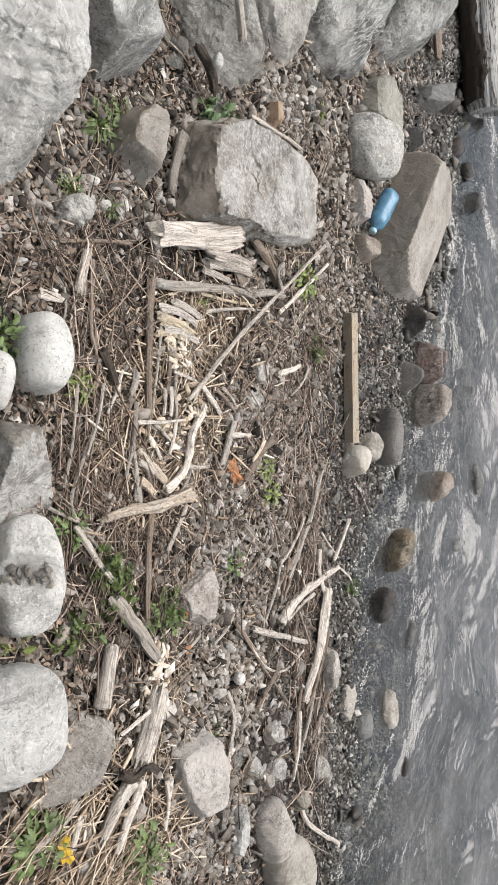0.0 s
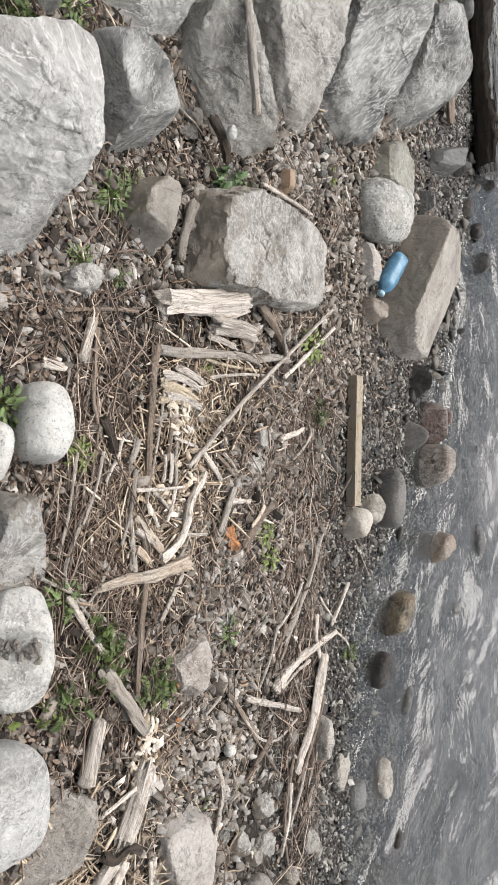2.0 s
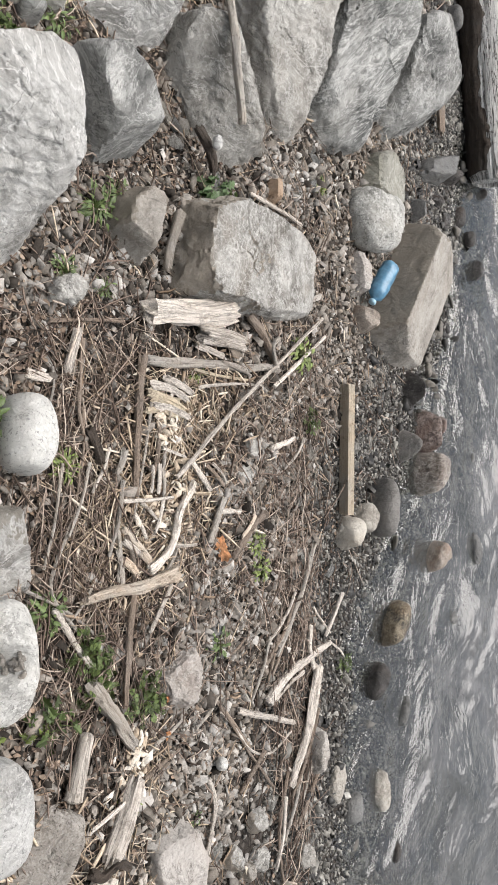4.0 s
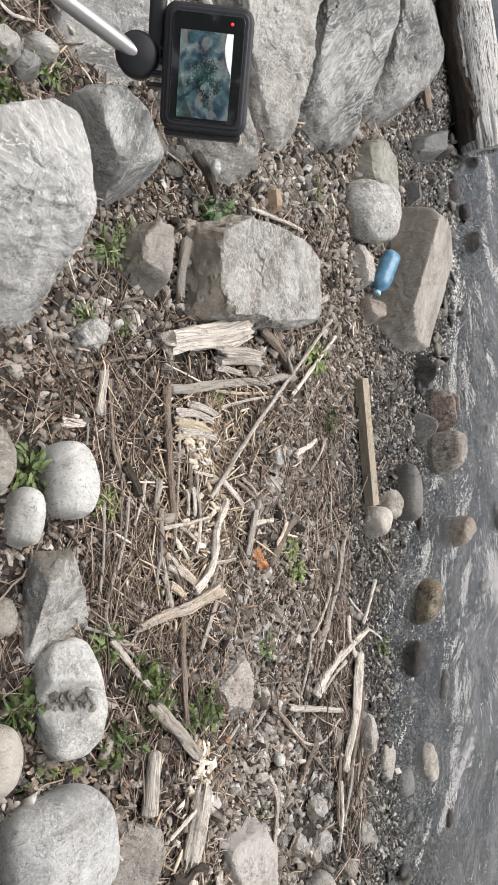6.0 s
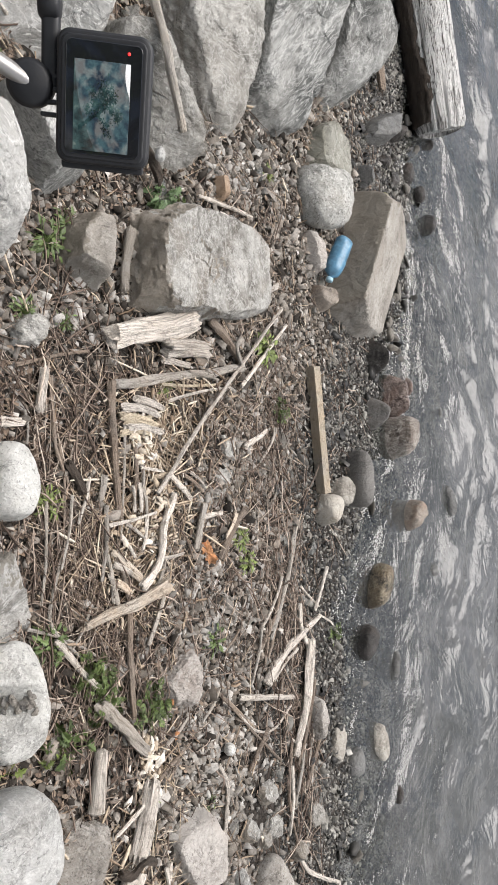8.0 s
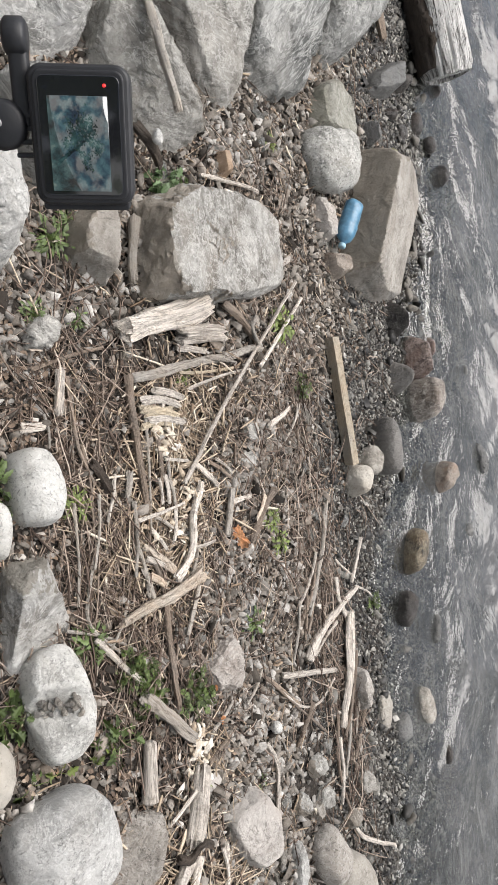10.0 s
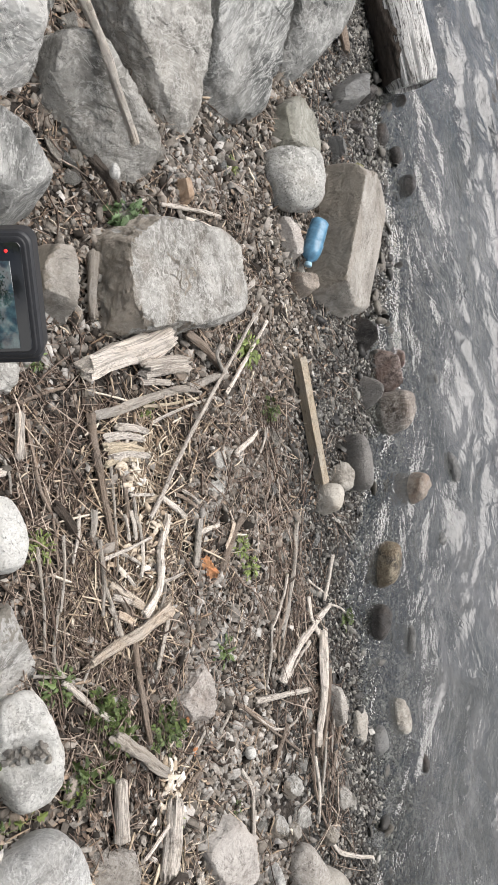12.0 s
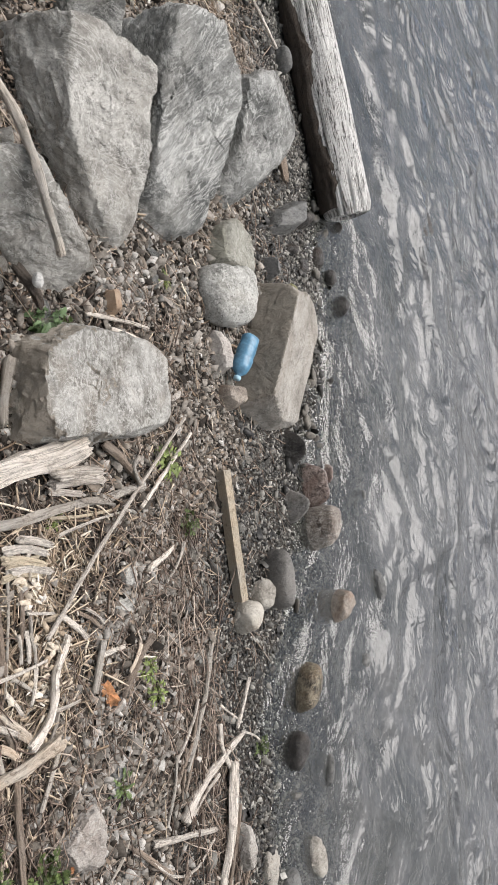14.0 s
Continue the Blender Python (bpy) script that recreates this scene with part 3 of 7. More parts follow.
def tube(name, pts, radius, material, parent=None, sides=9, taper=0.75, knobs=0.12, flat=1.0, seed=0, ragged=0.5, wobble=0.55, end=0.78, phase=0.0):
    """A branch along pts (world), with uneven girth, broken ends and grain along it."""
    pts = [Vector(p) for p in pts]
    rnd = random.Random(seed * 7 + 3)
    total = sum((b - a).length for a, b in zip(pts, pts[1:]))
    count = max(5, min(28, int(total / max(radius * 1.8, 0.012)) + 2))
    path = []
    for i in range(count + 1):
        f = i / count * (len(pts) - 1)
        k = min(int(f), len(pts) - 2)
        u = f - k
        p0, p1, p2, p3 = pts[max(k - 1, 0)], pts[k], pts[k + 1], pts[min(k + 2, len(pts) - 1)]
        path.append(0.5 * (2 * p1 + (p2 - p0) * u + (2 * p0 - 5 * p1 + 4 * p2 - p3) * u * u + (3 * p1 - p0 - 3 * p2 + p3) * u ** 3))
    path[1:1] = [path[0].lerp(path[1], min(0.4, radius * 0.35 / max((path[1] - path[0]).length, 1e-6)))]
    path[-1:-1] = [path[-1].lerp(path[-2], min(0.4, radius * 0.35 / max((path[-1] - path[-2]).length, 1e-6)))]
    count = len(path) - 1
    mid = sum(path, Vector()) / len(path)
    verts, uvs, faces = [], [], []
    along = 0.0
    off = Vector((seed * 1.37, seed * 2.11, 0))
    for i, p in enumerate(path):
        t = (path[min(i + 1, count)] - path[max(i - 1, 0)]).normalized()
        side = t.cross(Vector((0, 0, 1)))
        side = side.normalized() if side.length > 0.05 else Vector((1, 0, 0))
        up = side.cross(t)
        if i:
            along += (p - path[i - 1]).length
        wob = Vector((noise.noise(p * 9 + off), noise.noise(p * 9 + off + Vector((7, 0, 0))), 0.3 * noise.noise(p * 8 + off))) * radius * wobble
        f = i / count
        base = radius * (1 - (1 - taper) * f) * (end if i in (0, count) else 1.0)
        for j in range(sides):
            a = 2 * math.pi * j / sides + phase
            k = base * (1 + knobs * 2.2 * noise.noise(Vector((math.cos(a) * 1.4, math.sin(a) * 1.4, along / (radius * 5))) + off) + knobs * 0.8 * noise.noise(Vector((math.cos(a) * 4, math.sin(a) * 4, along / radius)) + off))
            q = p + wob + (side * math.cos(a) + up * math.sin(a) * flat) * k
            if i in (0, count):
                q += t * rnd.uniform(-1, 1) * radius * ragged * 0.7
            verts.append(q - mid)
            uvs.append((along, a / 6.2832 * radius * 6.3))
    for i in range(count):
        for j in range(sides):
            a, b = i * sides + j, i * sides + (j + 1) % sides
            faces.append((a, b, b + sides, a + sides))
    for i, start in ((0, 0), (count, count * sides)):
        verts.append(path[i] - mid)
        uvs.append((along * (i > 0) + 0.3, 0))
        c = len(verts) - 1
        for j in range(sides):
            a, b = start + j, start + (j + 1) % sides
            faces.append((c, b, a) if i == 0 else (c, a, b))
    ob = mesh_object(name, [v[:] for v in verts], faces, material, parent, True, uvs)
    ob.data.set_sharp_from_angle(angle=radians(48))
    ob.location = mid
    return ob


STICK_COUNT = [0]
STICK_PLANS = []


def stick(label, material, radius, *plan, lift=0.0, name="driftwood_stick", taper=0.75, knobs=0.16, flat=0.9, sides=11, ragged=0.5, wobble=0.5, end=0.78, phase=0.0):
    """A stick lying on the bank along the plan's points (x, y)."""
    STICK_COUNT[0] += 1
    STICK_PLANS.extend((p, q) for p, q in zip(plan, plan[1:]))
    pts = [(x, y, h(x, y) + 0.018 + radius * 0.75 * flat + lift) for x, y in plan]
    return tagged(tube(name, pts, radius, material, None, sides, taper, knobs, flat, STICK_COUNT[0], ragged, wobble, end, phase), label, "driftwood", "driftwood on the bank")


# ---- ground, river bed and water ----
def graded(lo, hi, step, far):
    inner = list(np.arange(lo, hi + step / 2, step))
    grow, a, b, w = 1.35, lo, hi, step
    left, right = [], []
    while b < far:
        w *= grow
        a, b = a - w, b + w
        left.append(a)
        right.append(b)
    return np.array(left[::-1] + inner + right)


def sheet(name, xs, ys, z, material):
    gx, gy = np.meshgrid(xs, ys)
    v = np.stack((gx, gy, z(gx, gy)), -1).reshape(-1, 3)
    nx, ny = len(xs), len(ys)
    i = (np.arange(ny - 1)[:, None] * nx + np.arange(nx - 1)).ravel()
    return mesh_object(name, v.tolist(), np.stack((i, i + 1, i + nx + 1, i + nx), -1).tolist(), material)


ground = tagged(sheet("ground", graded(-0.6, 5.2, 0.045, 380), graded(-2.8, 4.2, 0.045, 380), bank, SOIL), "brown silty soil of the river bank", "ground", kind="structure")


def mark(ob, name, values):
    """Stores one value for each point of the mesh."""
    co = np.empty(len(ob.data.vertices) * 3, dtype=np.float32)
    ob.data.vertices.foreach_get("co", co)
    x, y, z = co.reshape(-1, 3).T
    ob.data.attributes.new(name, "FLOAT", "POINT").data.foreach_set("value", values(x, y, z).astype(np.float32))


mark(ground, "bare", lambda x, y, z: 0.85 * np.clip(0.85 - np.minimum(np.minimum(x - 0.15, 4.0 - x), np.minimum(y + 2.25, 4.0 - y)) / 0.65 + 0.3 * grain(x * 3, y * 3, 23), 0, 1))


def ridges(x, y, seed):
    """Sharp crests with round troughs, 0 to 1."""
    return (1 - np.abs(grain(x, y, seed))) ** 2


def waves(x, y):
    """Ripples drawn out along the current, steeper and longer away from the bank, with one standing wave along it."""
    s = shore(x, y)
    far = np.clip(1 - (np.hypot(x - 4, y) - 9) / 20, 0, 1)
    u, v = 0.9 * x - 0.43 * y, 0.43 * x + 0.9 * y
    u = u + 0.1 * grain(u * 1.3, v * 0.9, 15) + 0.03 * grain(u * 4.5, v * 3.1, 16)
    near, out = np.clip(s / 0.3, 0, 1), np.clip((s - 0.55) / 0.9, 0, 1)
    k = near * (0.003 * ridges(u * 9, v * 5, 11) + 0.0022 * grain(u * 19, v * 13, 12))
    k = k + out * (0.055 * ridges(u * 1.9, v * 1.3, 13) + 0.017 * ridges(u * 4.6 + 0.8 * v, v * 3.4, 17))
    line = s - 1.08 - 0.14 * grain(u * 0.5, v * 0.7, 18) - 0.035 * grain(u * 2, v * 3.2, 20)
    k = k + 0.008 * np.tanh(line / 0.07) + 0.006 * np.exp(-(line / 0.08) ** 2) + 0.012 * np.exp(-((line - 0.5 - 0.1 * grain(u, v, 24)) / 0.06) ** 2)
    return WATER_Z + 0.0012 * grain(x * 9, y * 6, 14) + far * k


water = tagged(sheet("water", graded(2.1, 7.5, 0.022, 300), graded(-2.4, 5.0, 0.03, 380), waves, WATER), "shallow grey-green running river water with ripples", "water", kind="structure")
mark(water, "depth", lambda x, y, z: np.maximum(z - bank(x, y), 0))

# ---- boulders and stones ----
rock("boulder", "large grey boulder with pale veins in the riprap pile", 1.858, 1.750, 0.182, [(-176, 4, 0.264), (-158, 4, 0.21), (-153, 4, 0.224), (-89, 42, 0.28), (-63, 18, 0.381), (-7, 18, 0.235), (-7, 18, 0.255), (50, 18, 0.341), (82, 18, 0.308), (92, 18, 0.31), (110, 18, 0.351), (290, 70, 0.114), (0, -90, 0.135)], LIGHT_ROCK, 40, 0.035, 1, 6, group="riprap boulders", facets=15)
rock("boulder", "grey boulder with slanting pale streaks in the riprap", 2.321, 1.929, 0.180, [(-178, 4, 0.236), (-175, 4, 0.257), (-74, 16, 0.415), (-22, 16, 0.309), (-5, 16, 0.334), (52, 16, 0.331), (71, 16, 0.357), (101, 16, 0.39), (162, 4, 0.298), (285, 70, 0.138), (0, -90, 0.155)], STREAK_ROCK, 40, 0.04, 2, 6, group="riprap boulders", facets=15)
rock("boulder", "grey angular boulder beside the weathered log", 2.982, 2.081, 0.088, [(-58, 14, 0.195), (-54, 14, 0.189), (-38, 14, 0.209), (38, 14, 0.27), (63, 14, 0.314), (116, 14, 0.291), (174, 4, 0.252), (285, 72, 0.138), (0, -90, 0.155)], GREY_ROCK, 36, 0.035, 3, 5, group="riprap boulders", facets=15)
rock("boulder", "slanting grey slab boulder at the foot of the riprap", 1.545, 1.318, 0.184, [(-139, 4, 0.115), (-117, 40, 0.047), (-114, 40, 0.067), (-60, 14, 0.211), (1, 14, 0.199), (43, 14, 0.114), (47, 14, 0.111), (73, 14, 0.145), (128, 14, 0.214), (167, 4, 0.202), (300, 74, 0.102), (0, -90, 0.125)], LIGHT_ROCK, 36, 0.035, 4, 6, group="riprap boulders", facets=15)
rock("boulder", "pale blocky boulder with dark lichen specks", 1.202, 1.450, 0.231, [(-178, 4, 0.199), (-101, 38, 0.071), (-58, 14, 0.12), (-13, 14, 0.142), (31, 14, 0.171), (113, 14, 0.133), (0, 90, 0.114), (0, -90, 0.135)], PALE_ROCK, 30, 0.025, 5, 5, group="riprap boulders", facets=15)
rock("boulder", "small grey boulder wedged between larger ones", 1.429, 1.685, 0.220, [(-149, 4, 0.027), (-109, 38, 0.01), (-22, 14, 0.056), (35, 14, 0.043), (79, 14, 0.072), (0, 90, 0.12), (0, -90, 0.14)], GREY_ROCK, 36, 0.03, 6, 4, group="riprap boulders", facets=15)
rock("boulder", "grey boulder with a flat top on the bank", 1.163, 1.107, 0.207, [(-153, 4, 0.117), (-61, 16, 0.122), (-11, 16, 0.124), (44, 16, 0.098), (59, 16, 0.106), (130, 16, 0.148), (0, 90, 0.09), (0, -90, 0.115)], GREY_ROCK, 36, 0.025, 7, 5, group="riprap boulders", facets=15)
rock("boulder", "large whitish boulder with a rough pitted face", 0.806, 0.837, 0.289, [(-164, 4, 0.206), (-104, 40, 0.146), (-72, 40, 0.143), (-38, 20, 0.181), (13, 20, 0.173), (22, 20, 0.188), (57, 20, 0.223), (94, 20, 0.233), (109, 20, 0.221), (147, 20, 0.219), (0, 90, 0.15), (0, -90, 0.165)], PALE_ROCK, 30, 0.03, 8, 6, group="riprap boulders", facets=22)
rock("boulder", "grey boulder at the top of the riprap pile", 1.929, 2.145, 0.223, [(-171, 4, 0.099), (-113, 38, 0.01), (-107, 38, 0.016), (3, 14, 0.102), (45, 14, 0.092), (82, 14, 0.07), (0, 90, 0.168), (0, -90, 0.18)], GREY_ROCK, 36, 0.03, 9, 5, group="riprap boulders", facets=15)
rock("rock", "broad pale grey rock with a brown weathered side", 1.713, 0.809, 0.150, [(169, 10, 0.238), (-19, 81, 0.063), (-73, -6, 0.213), (-88, 4, 0.162), (2, 8, 0.372), (55, 14, 0.301), (90, 22, 0.195), (115, 20, 0.195), (0, -90, 0.12)], BROWN_ROCK, 45, 0.036, 10, 6, facets=8)
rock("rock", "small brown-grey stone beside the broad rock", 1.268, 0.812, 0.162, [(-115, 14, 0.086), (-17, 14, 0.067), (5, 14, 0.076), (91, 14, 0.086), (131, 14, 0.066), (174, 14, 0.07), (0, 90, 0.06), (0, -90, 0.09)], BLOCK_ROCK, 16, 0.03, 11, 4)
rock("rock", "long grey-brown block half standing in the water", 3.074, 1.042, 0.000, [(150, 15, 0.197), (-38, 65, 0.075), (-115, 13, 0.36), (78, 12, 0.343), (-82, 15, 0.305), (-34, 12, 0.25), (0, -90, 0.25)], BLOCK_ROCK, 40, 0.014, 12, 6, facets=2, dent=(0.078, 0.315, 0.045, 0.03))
rock("moss", "yellow-green moss in a hollow of the block", 3.15, 1.352, 0.068, plan(0.032, 0.04, 20, 0.02, 0.03), MOSS, 5, 0.12, 19, 3, category="moss", full=2.2)
rock("rock", "round white speckled stone beside the blue bottle", 2.653, 1.281, 0.062, [(-154, 10, 0.174), (-107, 10, 0.157), (-64, 10, 0.151), (-25, 10, 0.162), (23, 10, 0.184), (72, 10, 0.163), (108, 10, 0.152), (162, 10, 0.188), (0, 90, 0.072), (0, -90, 0.112)], SPECKLED_COBBLE, 5, 0.055, 13, 5, facets=6)
rock("rock", "flat greenish-grey stone behind the speckled stone", 2.748, 1.486, 0.033, [(-107, 14, 0.098), (-104, 14, 0.099), (-8, 14, 0.12), (46, 14, 0.141), (117, 14, 0.132), (172, 14, 0.123), (0, 90, 0.054), (0, -90, 0.085)], GREENISH_ROCK, 14, 0.03, 14, 4)
rock("rock", "wet grey stone near the end of the log", 3.359, 1.797, -0.027, [(-86, 14, 0.073), (-67, 14, 0.054), (-22, 14, 0.126), (115, 14, 0.059), (149, 14, 0.102), (0, 90, 0.06), (0, -90, 0.09)], SLATE_STONE, 16, 0.03, 15, 4)
rock("rock", "small grey angular stone on the gravel", 3.105, 1.483, 0.010, [(-174, 14, 0.015), (-62, 14, 0.043), (8, 14, 0.022), (99, 14, 0.051), (0, 90, 0.036), (0, -90, 0.07)], SLATE_STONE, 14, 0.03, 16, 3)
rock("rock", "thin grey stone lying beside the bottle", 2.571, 1.019, 0.026, [(-167, 14, 0.036), (-82, 14, 0.073), (2, 14, 0.047), (54, 14, 0.066), (174, 14, 0.039), (0, 90, 0.03), (0, -90, 0.065)], PINK_ROCK, 14, 0.03, 17, 3)
rock("rock", "reddish brown stone at the foot of the block", 2.615, 0.830, 0.014, [(-136, 14, 0.048), (-78, 14, 0.044), (-12, 14, 0.066), (85, 14, 0.046), (167, 14, 0.06), (0, 90, 0.036), (0, -90, 0.07)], RED_STONE, 14, 0.03, 18, 3)
rock("rock", "short tan rectangular stone on the gravel", 1.903, 1.124, 0.120, [(-84, 14, 0.036), (-2, 14, 0.022), (100, 14, 0.04), (179, 14, 0.018), (0, 90, 0.024), (0, -90, 0.06)], TAN_STONE, 24, 0.015, 19, 3)
rock("cobble", "rounded white granite cobble with dark specks", 0.950, 0.167, 0.148, [(-170, 8, 0.067), (-144, 8, 0.085), (-107, 8, 0.106), (-63, 8, 0.102), (-31, 8, 0.086), (-7, 8, 0.077), (13, 8, 0.079), (38, 8, 0.091), (76, 8, 0.107), (120, 8, 0.098), (152, 8, 0.074), (173, 8, 0.064), (0, 90, 0.083), (0, -90, 0.123)], WHITE_COBBLE, 5.0, 0.03, 20, 4, group="cobbles along the bank")
rock("cobble", "rounded white cobble half hidden by weeds", 0.82, 0.088, 0.150, [(-164, 8, 0.049), (-132, 8, 0.067), (-80, 8, 0.072), (-42, 8, 0.053), (-21, 8, 0.045), (-7, 8, 0.044), (11, 8, 0.051), (47, 8, 0.069), (101, 8, 0.069), (136, 8, 0.049), (156, 8, 0.04), (174, 8, 0.04), (0, 90, 0.066), (0, -90, 0.106)], WHITE_COBBLE, 5.0, 0.03, 21, 4, group="cobbles along the bank", squash=(1.08, 1.08))
rock("rock", "angular grey stone with a sloping fractured face", 0.88, -0.13, 0.130, [(-61, 54, 0.039), (32, 52, 0.086), (168, -8, 0.061), (10, 20, 0.089), (85, 15, 0.126), (-78, 12, 0.12), (182, 10, 0.059), (0, -90, 0.12)], ANGULAR_ROCK, 44, 0.03, 22, 6, facets=6, squash=(1.1, 1.0))
rock("cobble", "white cobble with a hollow full of pebbles", 0.912, -0.357, 0.135, plan(0.081, 0.148, 0, 0.083, 0.123), WHITE_COBBLE, 5, 0.05, 23, 5, group="cobbles along the bank", dent=(-0.06, 0.0, 0.062, 0.055), full=3.3)
rock("cobble", "rounded beige cobble at the edge of the weeds", 0.698, -0.432, 0.155, [(-164, 8, 0.068), (-133, 8, 0.08), (-96, 8, 0.084), (-61, 8, 0.077), (-35, 8, 0.07), (-12, 8, 0.067), (16, 8, 0.071), (49, 8, 0.077), (86, 8, 0.077), (121, 8, 0.067), (148, 8, 0.061), (172, 8, 0.061), (0, 90, 0.077), (0, -90, 0.117)], BEIGE_COBBLE, 5.0, 0.03, 24, 4, group="cobbles along the bank")
rock("cobble", "large smooth grey granite cobble", 0.842, -0.68, 0.17, plan(0.14, 0.134, 4, 0.099, 0.139), GREY_COBBLE, 5, 0.03, 25, 5, group="cobbles along the bank", full=3.2)
rock("rock", "rough brown-grey stone leaning on the large cobble", 1.062, -0.815, 0.142, [(-86, 16, 0.077), (-51, 16, 0.055), (-27, 16, 0.052), (52, 16, 0.086), (67, 16, 0.073), (154, 42, 0.014), (0, 90, 0.072), (0, -90, 0.1)], GRANITE_COBBLE, 16, 0.035, 26, 6, facets=12, squash=(1.22, 1.2))
rock("rock", "flat pale pinkish stone lying on the gravel", 1.535, -1.03, 0.057, [(-165, 10, 0.078), (-138, 10, 0.083), (-90, 10, 0.125), (3, 10, 0.091), (26, 10, 0.084), (87, 10, 0.117), (157, 10, 0.114), (0, 90, 0.033), (0, -90, 0.073)], PINK_ROCK, 14, 0.025, 27, 5, facets=5, squash=(1.14, 1.04))
for x, y, a, b, turn, seed in ((1.79, 0.125, 0.05, 0.032, 20, 110), (1.815, 0.21, 0.038, 0.03, 80, 111), (1.703, -0.375, 0.034, 0.024, 10, 112)):
    rock("rock", "flat grey stone lying level with the gravel", x, y, float(h(x, y)) + 0.006, [(turn, 12, a), (turn + 60, 12, 0.8 * a), (turn + 105, 12, b), (turn + 180, 12, 0.95 * a), (turn + 235, 12, 0.85 * b), (turn + 290, 12, b), (30, 86, 0.014), (0, -90, 0.02)], SLATE_STONE if seed == 112 else LIGHT_ROCK, 30, 0.03, seed, 4, facets=5, group="flat stones in the gravel")
rock("cobble", "round brown-grey speckled cobble on the gravel", 1.924, -1.352, -0.002, [(-175, 8, 0.076), (-154, 8, 0.082), (-127, 8, 0.099), (-89, 8, 0.115), (-49, 8, 0.108), (-16, 8, 0.089), (8, 8, 0.081), (27, 8, 0.084), (56, 8, 0.101), (97, 8, 0.114), (138, 8, 0.097), (163, 8, 0.081), (0, 90, 0.05), (0, -90, 0.089)], GRANITE_COBBLE, 5.0, 0.02, 28, 4, group="cobbles along the bank")
rock("cobble", "round olive-grey cobble on the gravel", 2.021, -1.529, -0.022, [(-174, 8, 0.109), (-153, 8, 0.111), (-127, 8, 0.124), (-95, 8, 0.141), (-57, 8, 0.146), (-22, 8, 0.131), (5, 8, 0.118), (31, 8, 0.115), (56, 8, 0.126), (92, 8, 0.142), (130, 8, 0.137), (161, 8, 0.119), (0, 90, 0.061), (0, -90, 0.1)], TAN_COBBLE, 5.0, 0.02, 29, 4, group="cobbles along the bank")
rock("rock", "white chalky block among the gravel", 1.520, -0.492, 0.073, [(-153, 14, 0.07), (-123, 14, 0.074), (-34, 14, 0.076), (0, 14, 0.074), (96, 14, 0.076), (120, 14, 0.072), (0, 90, 0.03), (0, -90, 0.065)], PINK_ROCK, 34, 0.05, 30, 5, facets=8)
rock("rock", "narrow pale stone among the gravel", 1.753, -1.290, 0.000, [(-139, 14, 0.061), (-33, 14, 0.04), (-1, 14, 0.027), (90, 14, 0.071), (162, 14, 0.026), (0, 90, 0.024), (0, -90, 0.06)], PALE_ROCK, 12, 0.03, 31, 3)
rock("rock", "small pale stone near the driftwood", 1.062, 0.556, 0.142, [(-179, 14, 0.048), (-87, 14, 0.039), (-26, 14, 0.045), (42, 14, 0.057), (116, 14, 0.038), (0, 90, 0.036), (0, -90, 0.07)], LIGHT_ROCK, 14, 0.06, 32, 4, facets=8)
rock("cobble", "small round white cobble at the end of the plank", 2.538, -0.077, -0.022, [(-169, 8, 0.068), (-144, 8, 0.065), (-118, 8, 0.068), (-88, 8, 0.075), (-55, 8, 0.079), (-21, 8, 0.077), (9, 8, 0.073), (35, 8, 0.071), (63, 8, 0.073), (93, 8, 0.076), (126, 8, 0.077), (159, 8, 0.074), (0, 90, 0.047), (0, -90, 0.087)], BEIGE_COBBLE, 8, 0.045, 33, 4, group="cobbles along the bank", facets=9)
rock("cobble", "small tan cobble behind the white one", 2.683, -0.016, -0.043, [(-172, 8, 0.077), (-143, 8, 0.072), (-116, 8, 0.071), (-88, 8, 0.073), (-57, 8, 0.076), (-26, 8, 0.078), (5, 8, 0.078), (35, 8, 0.076), (65, 8, 0.074), (93, 8, 0.074), (121, 8, 0.076), (154, 8, 0.079), (0, 90, 0.033), (0, -90, 0.073)], TAN_COBBLE, 8, 0.06, 34, 4, group="cobbles along the bank", facets=8)
rock("cobble", "long smooth slate-grey cobble at the waterline", 2.788, 0.022, -0.023, [(-167, 8, 0.066), (-135, 8, 0.118), (-59, 8, 0.12), (-26, 8, 0.07), (-11, 8, 0.055), (-2, 8, 0.055), (10, 8, 0.068), (46, 8, 0.124), (122, 8, 0.118), (153, 8, 0.067), (167, 8, 0.05), (179, 8, 0.05), (0, 90, 0.066), (0, -90, 0.106)], SLATE_COBBLE, 6.0, 0.02, 35, 4, group="cobbles along the bank")
rock("river_stone", "wet reddish stone standing out of the shallows", 3.345, -0.206, -0.077, [(-166, 8, 0.074), (-130, 8, 0.104), (-78, 8, 0.104), (-43, 8, 0.078), (-23, 8, 0.068), (-7, 8, 0.068), (13, 8, 0.082), (50, 8, 0.109), (103, 8, 0.103), (137, 8, 0.073), (157, 8, 0.06), (173, 8, 0.06), (0, 90, 0.046), (0, -90, 0.149)], RED_STONE, 8, 0.06, 40, 4, group="stones in the shallows", squash=(1.1, 0.72), facets=6)
